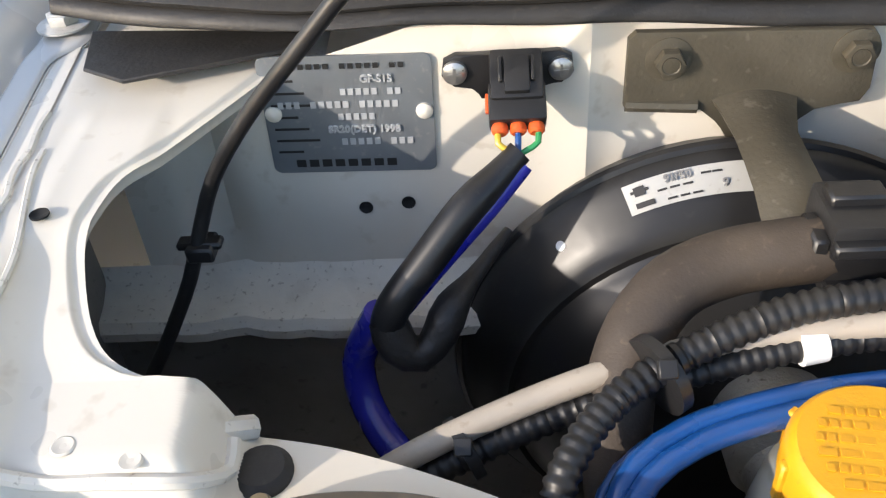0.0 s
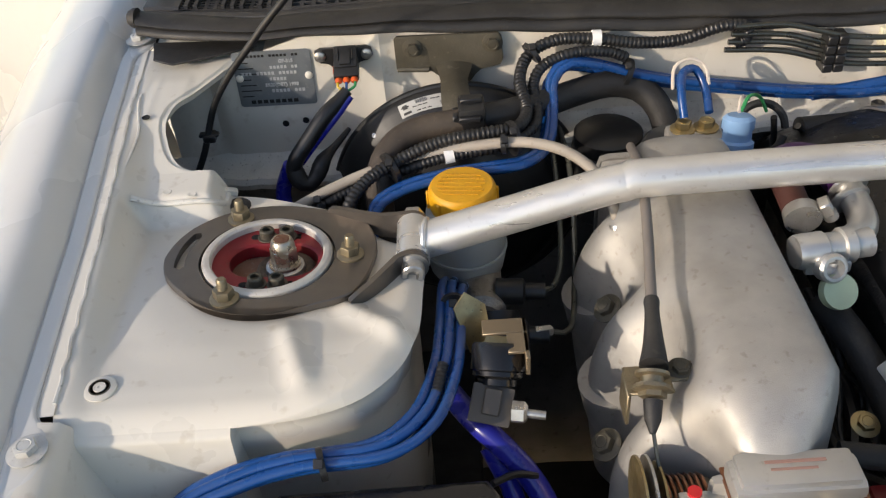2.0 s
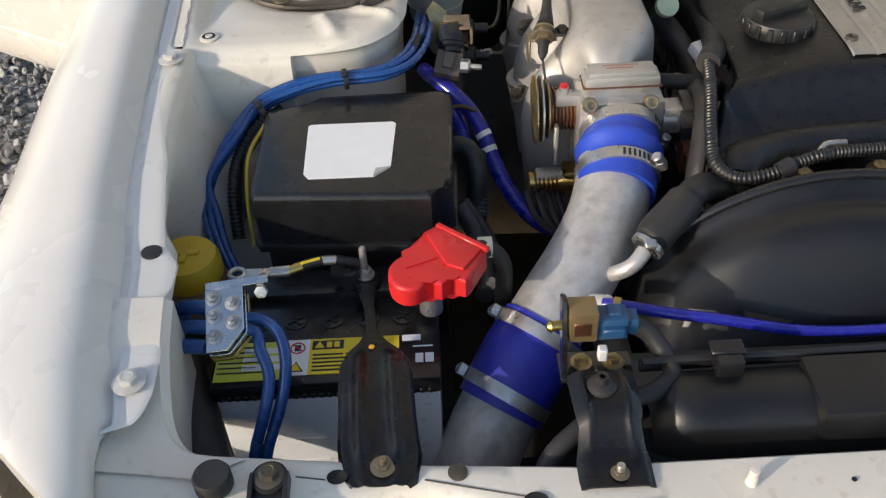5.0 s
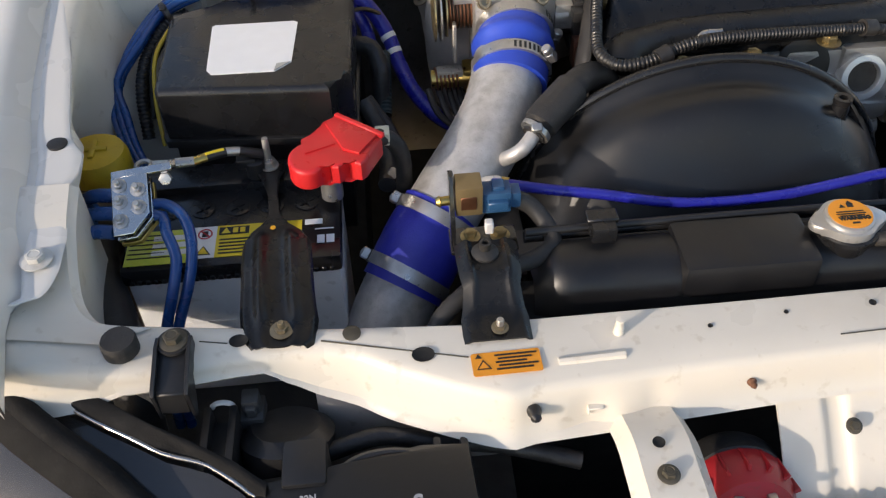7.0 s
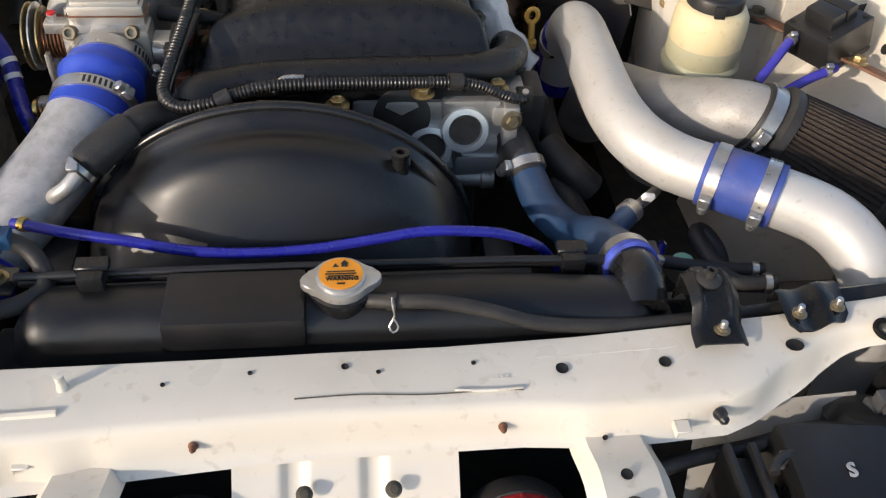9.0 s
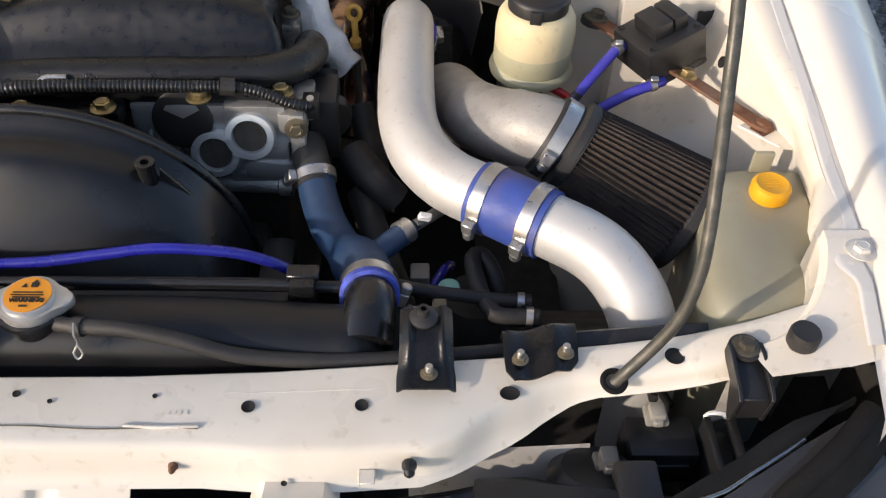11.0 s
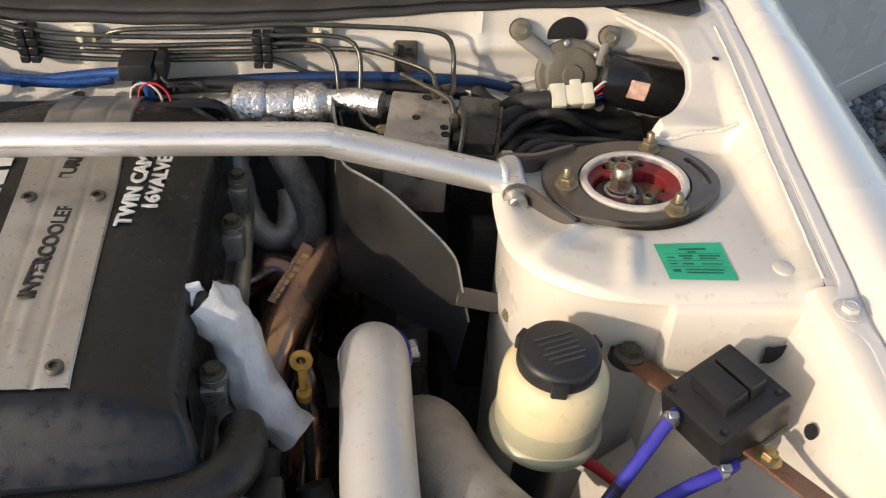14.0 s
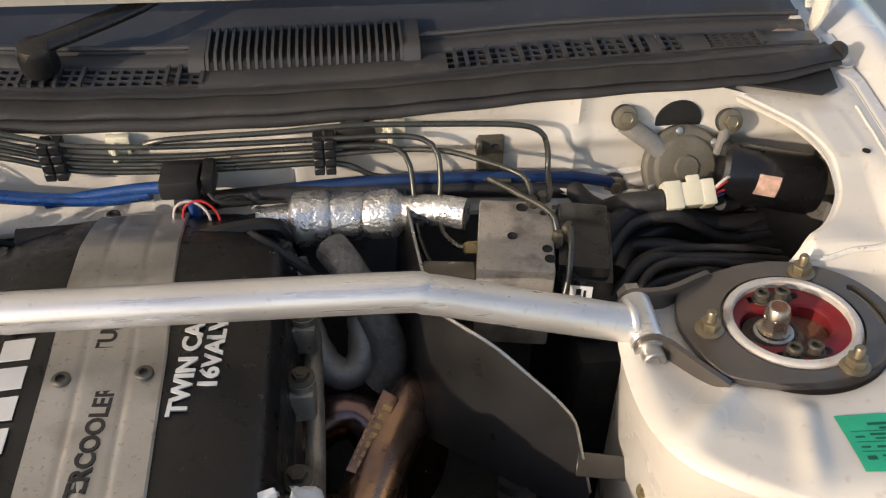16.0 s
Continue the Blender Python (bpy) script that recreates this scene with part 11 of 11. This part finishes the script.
    part("relay", join(box((0.055, 0.190, 0.832), (0.088, 0.225, 0.850), 0.003), box((0.090, 0.195, 0.830), (0.100, 0.225, 0.851), 0.002)), black, e)
    part("wire", tube([(0.095, 0.195, 0.835), (0.104, 0.19, 0.828), (0.13, 0.195, 0.822)], 0.0018, 6, 0.005), rubber, e)
    g = thing("firewall_cable", (0.30, 0.22, 0.80), "dark blue and black cables low along the firewall", "cable")
    part("cable", tube([(-0.05, 0.218, 0.815), (0.03, 0.217, 0.826), (0.065, 0.212, 0.828), (0.078, 0.205, 0.815), (0.08, 0.20, 0.79)], 0.0055, 12, 0.008), cable, g)
    part("cable", tube([(0.12, 0.222, 0.812), (0.20, 0.222, 0.818), (0.28, 0.222, 0.820), (0.36, 0.222, 0.818), (0.42, 0.225, 0.812), (0.46, 0.23, 0.80)], 0.0055, 12, 0.012), mat("dark_blue_cable", (0.008, 0.03, 0.10), 0.4), g)
    part("cable", tube([(0.06, 0.220, 0.806), (0.14, 0.219, 0.812), (0.22, 0.220, 0.811), (0.32, 0.220, 0.808), (0.42, 0.222, 0.800)], 0.0085, 12, 0.012), tape, g)
    part("cable", tube([(0.42, 0.219, 0.803), (0.43, 0.20, 0.80), (0.46, 0.185, 0.79)], 0.009, 12, 0.008), rubber, g)
    # loose wiring by the tower
    w = thing("wiring_loom", (0.48, 0.12, 0.74), "dark tangle of taped wiring in the corner by the strut tower", "wiring loom")
    rng = random.Random(5)
    for i in range(9):
        y = 0.095 + 0.012 * i
        pts = [(0.43 + rng.uniform(-0.005, 0.01), y - 0.03, 0.775 + 0.004 * i), (0.46, y + rng.uniform(-0.01, 0.01), 0.80 + rng.uniform(-0.02, 0.01)), (0.50, y + 0.01, 0.80 + rng.uniform(-0.025, 0.01)), (0.55, y + rng.uniform(0, 0.02), 0.785 + rng.uniform(-0.02, 0.01)), (0.60, y + 0.02, 0.77)]
        part("wire", tube(pts, rng.choice((0.004, 0.006, 0.009)), 10, 0.008), rng.choice((rubber, tape, loom)), w)
    part("red_tip", lathe([(0.004, 0), (0.004, 0.006)], 12, (0.436, 0.065, 0.812), (0.2, -0.5, 0.8)), red, w)
    part("dark_panel", box((0.40, 0.06, 0.45), (0.62, 0.235, 0.74), 0.01), depth_brown, w)


abs_unit()


def wiper_motor():
    t = thing("wiper_motor", (0.54, 0.215, 0.79), "grey wiper motor with cast arms and an ivory plug", "wiper motor")
    grey = mat("dusty_grey_casting", (0.13, 0.118, 0.088), 0.68, 0.15, var=0.15, scale=40, bump=0.2, bscale=500, dirt=(0.25, 0.22, 0.18), amount=0.4, dscale=30)
    arm_grey = mat("dull_cast_arm", (0.27, 0.255, 0.23), 0.6, 0.3, var=0.15, scale=40, bump=0.2, bscale=500, dirt=(0.12, 0.11, 0.09), amount=0.4, dscale=30)
    part("gear_case", lathe([(0.037, 0), (0.0385, 0.003), (0.0385, 0.010), (0.036, 0.0125), (0.030, 0.0130), (0.0285, 0.0155), (0.026, 0.0165), (0.012, 0.0165), (0.0105, 0.019), (0.0001, 0.019)], 48, (0.520, 0.226, 0.820), (0.05, -0.9, 0.42)), grey, t)
    part("motor_can", lathe([(0.024, 0), (0.0275, 0.004), (0.0275, 0.085), (0.024, 0.092), (0.012, 0.095)], 36, (0.548, 0.207, 0.827), (0.97, -0.20, -0.12)), satin, t, "black motor can")
    part("label", surface(span(0.15, 0.85, 6), (0.026, 0.046), lambda a, s_: Vector((0.548, 0.207, 0.827)) + Vector((0.972, -0.200, -0.120)) * s_ + (Vector((0.10, -0.72, 0.69)) * math.cos(a) + Vector((-0.225, -0.68, -0.69)) * math.sin(a)) * 0.0280), mat("pinkish_label", (0.62, 0.40, 0.30), 0.5, var=0.3, scale=200), t, "small pinkish label")
    for b, q, ang in (((0.463, 0.240, 0.866), (0.500, 0.222, 0.838), 0), ((0.559, 0.235, 0.861), (0.553, 0.222, 0.835), 0)):
        part("arm", tube([Vector(b) + Vector((0, -0.004, -0.004)), Vector(b).lerp(Vector(q), 0.5) + Vector((0, -0.004, 0)), q], 0.0095, 12, 0.006, flat=0.6), arm_grey, t, "cast alloy arm")
        part("bush", lathe([(0.0108, 0), (0.0118, 0.003), (0.0118, 0.008), (0.009, 0.010)], 28, b, (0, -0.92, 0.38)), rubber, t)
        placed("bolt", bolt_grey, frame_on(Vector(b) + Vector((0, -0.0085, 0.0035)), (0, -0.92, 0.38)), t)
    part("bush", lathe([(0.012, 0), (0.0125, 0.008), (0.009, 0.012)], 24, (0.464, 0.238, 0.792), (-0.1, -0.9, 0.3)), rubber, t)
    placed("bolt", bolt_grey, frame_on((0.463, 0.226, 0.796), (-0.1, -0.9, 0.3)), t)
    part("lower_arm", tube([(0.464, 0.236, 0.792), (0.485, 0.228, 0.803), (0.50, 0.222, 0.815)], 0.008, 10, 0.006), arm_grey, t)
    for a in (40, 100, 150, 210):
        placed("screw", screw_zinc, frame_on(Vector((0.520, 0.2135, 0.8255)) + Vector((0.035 * math.cos(radians(a)), 0.015 * math.sin(radians(a)), 0.031 * math.sin(radians(a)))), (0.05, -0.9, 0.42)) @ Matrix.Diagonal((0.7, 0.7, 0.7, 1)), t)
    k = frame_on((0.514, 0.178, 0.821), (0, -0.6, 0.8), (1, 0.05, 0.03))
    part("plug", join(box((-0.024, -0.013, -0.008), (-0.008, 0.013, 0.008), 0.002, 2, k), box((-0.009, -0.011, -0.007), (0.012, 0.011, 0.007), 0.002, 2, k), box((0.010, -0.012, -0.008), (0.022, 0.012, 0.008), 0.002, 2, k), box((-0.002, 0.009, 0.002), (0.010, 0.017, 0.007), 0.002, 2, k)), ivory, t, "ivory two-part plug")
    part("tail", tube([(0.490, 0.176, 0.818), (0.475, 0.178, 0.815), (0.458, 0.185, 0.808), (0.448, 0.20, 0.79)], 0.0105, 16, 0.005), rubber, t, "black rubber boot")
    for mt, dz in ((wire_r, 0.003), (wire_w, 0.006), (wire_r, -0.003), (cable, -0.006)):
        part("wire", tube([(0.536, 0.178, 0.822 + dz), (0.546, 0.180, 0.828 + dz * 1.5), (0.556, 0.188, 0.824 + dz), (0.562, 0.196, 0.812)], 0.0014, 6, 0.004), mt, t)
    part("wire_boot", tube([(0.546, 0.180, 0.808), (0.556, 0.186, 0.803), (0.566, 0.19, 0.80)], 0.006, 10, 0.005), rubber, t)
    h = thing("firewall_opening", (0.515, 0.24, 0.84), "round dark opening in the firewall behind the wiper motor", "opening", kind="structure")
    part("opening", lathe([(0.0215, 0), (0.0215, 0.002), (0.020, 0.0022), (0.0001, 0.0020)], 36, (0.516, 0.2425, 0.858), (0, -1, 0)), depth_black, h)
    part("panel_rib", tube([(0.385, 0.222, 0.806), (0.42, 0.218, 0.800), (0.455, 0.212, 0.790)], 0.006, 8, 0.008), paint, h)


wiper_motor()


# ---- nose of the car ----
def horns():
    for x in (-0.102, 0.146):
        t = thing("car_horn", (x, -0.70, 0.62), "round red car horn with a black foam back", "horn", "horns")
        c, d = Vector((x, -0.690, 0.634)), Vector((0, -0.92, 0.38))
        q = d.to_track_quat("Z", "Y").to_matrix().to_4x4()
        part("foam_back", lathe([(0.028, -0.014), (0.041, -0.012), (0.044, -0.006), (0.044, 0.012), (0.041, 0.015)], 40, c, d), rubber, t, "black foam ring")
        part("bowl", lathe([(0.0425, 0.012), (0.043, 0.016), (0.041, 0.030), (0.035, 0.044), (0.020, 0.052), (0.0001, 0.053)], 40, c, d), horn_red, t)
        for k in range(16):
            part("rib", box((0.028, -0.0013, 0.014), (0.0440, 0.0013, 0.036), 0.0005, 1, Matrix.Translation(c) @ q @ Matrix.Rotation(2 * math.pi * k / 16, 4, "Z")), horn_red, t)
        for dx in (-0.012, 0.012):
            part("terminal", box((dx - 0.004, 0.020, 0.046), (dx + 0.004, 0.026, 0.066), 0.001, 1, Matrix.Translation(c) @ q), zinc, t, "metal terminal tab")
        part("bracket", box((x - 0.012, -0.775, 0.58), (x + 0.012, -0.755, 0.64), 0.003), oldsteel, t)


horns()


def headlamp(side):
    t = thing("headlamp", (side * 0.45, -0.72, 0.55), "headlamp unit with a black housing and clear lens", "headlamp", "headlamps")
    out = [(0.305, -0.675), (0.300, -0.80), (0.36, -0.86), (0.47, -0.84), (0.60, -0.75), (0.655, -0.63), (0.640, -0.605), (0.585, -0.612), (0.53, -0.650), (0.47, -0.690), (0.42, -0.700), (0.38, -0.700), (0.34, -0.690)]
    o = [(side * x, y) for x, y in out]
    if side < 0:
        o = o[::-1]
    part("housing", prism(o, 0.50, 0.655, 0.01), shroud_black, t)
    body = [(0.305, -0.680), (0.300, -0.78), (0.38, -0.80), (0.47, -0.745), (0.455, -0.695), (0.40, -0.690), (0.34, -0.678)]
    ex, ey = (0.0, 0.0) if side < 0 else (0.042, 0.022)
    bo = [(side * (x + ex), y + ey) for x, y in body]
    if side < 0:
        bo = bo[::-1]
    part("rear_cover", prism(bo, 0.64, 0.712, 0.006), shroud_black, t)
    lx, ly = (0.487, -0.636) if side < 0 else (0.538, -0.612)
    for x, y, w, h in ((lx, ly, 0.0095, 0.712), (0.318, -0.672, 0.010, 0.700)):
        for dx in (-w, w):
            part("cheek", box((side * x + dx - 0.003, y - 0.05, 0.62), (side * x + dx + 0.003, y + 0.006, h), 0.002), black, t)
        part("lug", box((side * x - w, y - 0.045, 0.62), (side * x + w, y, h - 0.012), 0.003), black, t)
    part("white_spring", tube([(side * (lx + 0.008 * math.cos(a)), ly + 0.010, 0.704 + 0.006 * math.sin(a)) for a in span(0, math.pi, 10)], 0.0022, 6, 0.003), label_white, t)
    px, py = (-0.466, 0.0) if side < 0 else (0.448, -0.016)
    if side > 0:
        bl = part("ballast_box", join(box((0.468, -0.632, 0.655), (0.522, -0.596, 0.697), 0.004), box((0.474, -0.634, 0.668), (0.516, -0.630, 0.684), 0.002)), black, t, "black lamp control box")
        part("white_plug", join(box((0.484, -0.606, 0.695), (0.502, -0.588, 0.702), 0.002), box((0.487, -0.604, 0.700), (0.499, -0.590, 0.708), 0.002), box((0.489, -0.608, 0.698), (0.497, -0.603, 0.704), 0.001, 1)), mat("dirty_white_plug", (0.36, 0.34, 0.29), 0.5, var=0.15, scale=60, dirt=(0.12, 0.10, 0.08), amount=0.6, dscale=60), bl, "dirty white plug")
        part("plug_lead", tube([(0.492, -0.586, 0.705), (0.494, -0.572, 0.700), (0.505, -0.562, 0.685), (0.52, -0.56, 0.66)], 0.004, 10, 0.005), rubber, bl)
    part("bulb_plug", join(box((px - 0.009, py - 0.636, 0.684), (px + 0.009, py - 0.612, 0.698), 0.002), box((px - 0.0065, py - 0.630, 0.695), (px + 0.0065, py - 0.616, 0.712), 0.002), box((px - 0.004, py - 0.634, 0.698), (px + 0.004, py - 0.629, 0.708), 0.001, 1)), mat("grey_lamp_plug", (0.06, 0.06, 0.06), 0.5), t)
    part("socket", lathe([(0.034, 0), (0.036, 0.006), (0.036, 0.022), (0.026, 0.03)], 32, (side * 0.44, -0.652, 0.668), (0, 0.4, 0.9)), black, t)
    part("module_box", box((side * (0.423 + ex) - 0.016, -0.706 + ey, 0.66), (side * (0.423 + ex) + 0.016, -0.668 + ey, 0.716), 0.004), black, t)
    part("ring", tube([(side * (0.365 + 0.034 * math.cos(a)), -0.700 + 0.018 * math.sin(a), 0.708) for a in span(0, math.pi, 14)], 0.004, 8, 0.006), black, t)
    part("small_box", box((side * 0.35 - 0.008, -0.690, 0.695), (side * 0.35 + 0.008, -0.680, 0.708), 0.002), mat("grey_lamp_knob", (0.1, 0.1, 0.1), 0.5), t)
    dz = -0.018 if side < 0 else -0.022
    part("lamp_loom", tube([(side * 0.41, -0.66, 0.70 + dz), (side * 0.37, -0.655, 0.708 + dz), (side * 0.33, -0.658, 0.70 + dz), (side * 0.28, -0.665, 0.698 + dz), (side * 0.22, -0.68, 0.69 + dz)], 0.009 + 0.1 * dz, 12, 0.006), tape, t, "taped lamp wiring")
    letters("32N" if side < 0 else "32L", 0.0065, mark_grey, frame_on((side * (0.420 + ex), -0.716 + 1.4 * ey, 0.7135), (0, -0.25, 1), (1, 0.05, 0)), t, "moulded_mark")
    letters("S", 0.015, mark_grey, frame_on((side * (0.345 + ex), -0.727 + ey, 0.7140), (0, -0.2, 1), (1, 0.05 * side, 0)), t, "moulded_mark")
    # lens, its seal and the rim over the lamp
    edge = [(0.625, -0.622, 0.742), (0.584, -0.643, 0.738), (0.566, -0.654, 0.736), (0.542, -0.667, 0.733), (0.519, -0.680, 0.730), (0.501, -0.685, 0.727), (0.488, -0.689, 0.724), (0.470, -0.700, 0.718), (0.462, -0.705, 0.712), (0.450, -0.715, 0.705), (0.43, -0.76, 0.68), (0.42, -0.81, 0.65)]
    band = [(0.630, -0.612, 0.748), (0.616, -0.619, 0.748), (0.597, -0.625, 0.747), (0.579, -0.631, 0.746), (0.559, -0.642, 0.744), (0.531, -0.660, 0.741), (0.502, -0.674, 0.736), (0.470, -0.690, 0.729), (0.448, -0.702, 0.716)]
    part("lens", surface(range(len(edge)), span(0, 1, 8), lambda k, v: Vector((side * (edge[int(k)][0] + 0.10 * v), edge[int(k)][1] - 0.10 * v, edge[int(k)][2] - 0.012 - 0.02 * v - 0.09 * v * v)), 0.003), lens, t, "clear plastic lens")
    part("lens_rim", tube([(side * x, y, z) for x, y, z in edge[1:]], 0.0019, 10, 0.008), mat("dull_chrome_rim", (0.42, 0.41, 0.40), 0.25, 1.0, var=0.1), t, "bright lens rim")
    low = [(0.636, -0.626, 0.750), (0.625, -0.636, 0.748), (0.609, -0.651, 0.744), (0.584, -0.670, 0.737), (0.562, -0.685, 0.729), (0.545, -0.699, 0.720), (0.52, -0.722, 0.705), (0.49, -0.76, 0.68)]
    part("seal", tube([(side * x, y, z) for x, y, z in low], 0.0085, 14, 0.008), seal_black, t, "thick black lamp seal")
    part("seal_skirt", surface(range(len(low)), span(0, 1, 6), lambda k, v: Vector((side * (low[int(k)][0] + 0.004 + 0.016 * v), low[int(k)][1] - 0.010 * v - 0.003, low[int(k)][2] + 0.004 - 0.020 * v ** 1.5)), 0.002), seal_black, t)

    def strip(k, v):
        a, b = Vector(band[int(k)]), Vector(edge[min(int(k) + 1, 9)])
        p = a.lerp(b, v)
        return Vector((side * p.x, p.y, p.z + 0.004 * math.sin(v * math.pi) - 0.010 * (v < 0.02)))
    part("top_seal", surface(range(len(band)), [0.0, 0.03] + span(0.1, 0.95, 7), strip, 0.002), seal_black, t, "flat black seal along the lens", 60)
    part("reflector", surface(span(0, 1, 10), span(0, 1, 8), lambda u, v: Vector((side * (0.655 - 0.20 * u + 0.05 * v), -0.63 - 0.20 * u - 0.09 * v, 0.712 - 0.03 * u - 0.10 * v))), mat("satin_reflector", (0.55, 0.56, 0.58), 0.25, 0.6, var=0.1, scale=8), t, "satin silver reflector")
    part("turn_bulb", lathe([(0.028, 0), (0.03, 0.01), (0.020, 0.025), (0.0001, 0.030)], 24, (side * 0.60, -0.715, 0.66), (0, -0.4, 0.9)), mat("amber_white_lens", (0.75, 0.62, 0.50), 0.2, var=0.2, scale=300, bump=0.6, bscale=500), t)
    sx, sy, sz = (0.512, 0.0, 0.0) if side < 0 else (0.548, 0.025, 0.004)
    s = thing("lamp_stay", (side * sx, -0.61 + sy, 0.70), "black plastic lamp stay bolted to the front panel", "bracket", "lamp stays")
    x = side * sx
    plate = prism(rounded(-0.0112, -0.040, 0.0112, 0.0130, 0.008), -0.002, 0.002, 0.0008, frame_on((x, -0.610 + sy, 0.7615 + sz), (0, -0.20, 0.98), (1, 0, 0)))
    stay = part("stay", plate, black, s)
    for dx in (-0.0118, 0.0118):
        web = [(-0.606, 0.755), (-0.606, 0.767), (-0.616, 0.768), (-0.648, 0.760), (-0.652, 0.757), (-0.649, 0.728), (-0.644, 0.726), (-0.638, 0.735), (-0.630, 0.752)]
        part("side_web", prism(web, -0.0015, 0.0015, 0.0005, frame_on((x + dx, sy, sz), (1, 0, 0), (0, 1, 0)), 1), black, stay)
    part("front_web", box((x - 0.0105, -0.650 + sy, 0.733 + sz), (x + 0.0105, -0.646 + sy, 0.756 + sz), 0.001, 1), black, stay)
    part("washer", lathe([(0.0125, 0.763), (0.0125, 0.7655), (0.008, 0.766)], 24, (x, -0.609 + sy, sz)), rubber, s)
    placed("bolt", bolt_dark, Matrix.Translation((x, -0.609 + sy, 0.7655 + sz)), s)


for sd in (-1, 1):
    headlamp(sd)


def nose_panels():
    t = thing("bumper_skin", (0, -0.90, 0.40), "white bumper skin at the nose of the car", "bumper")
    part("skin", surface(span(-0.75, 0.75, 30), span(0, 1, 8), lambda x, v: Vector((x, -0.92 + 0.25 * (abs(x) / 0.75) ** 3 - 0.05 * v, 0.62 - 0.35 * v)), 0.004), paint_skin, t)
    part("inner_sheet", surface(span(-0.418, -0.27, 8), span(0, 1, 8), lambda x, v: Vector((x, -0.612 - 0.30 * (x + 0.42) * (1 - v) - 0.012 * v, 0.712 - 0.11 * v))), mat("grey_inner_panel", (0.50, 0.48, 0.45), 0.5, var=0.1, dirt=GRIME, amount=0.4), t)
    part("inner_sheet", surface(span(0.30, 0.44, 8), span(0, 1, 8), lambda x, v: Vector((x, -0.625 + 0.06 * (x - 0.3) - 0.04 * v, 0.69 - 0.12 * v))), mat("pale_inner_panel", (0.5, 0.48, 0.44), 0.5, var=0.1, dirt=GRIME, amount=0.4), t)
    part("grille_net", join(*[box((-0.30 + 0.012 * k, -0.74, 0.40), (-0.297 + 0.012 * k, -0.73, 0.66), 0, 1) for k in range(52)]), black, t, "dark condenser fins")


nose_panels()
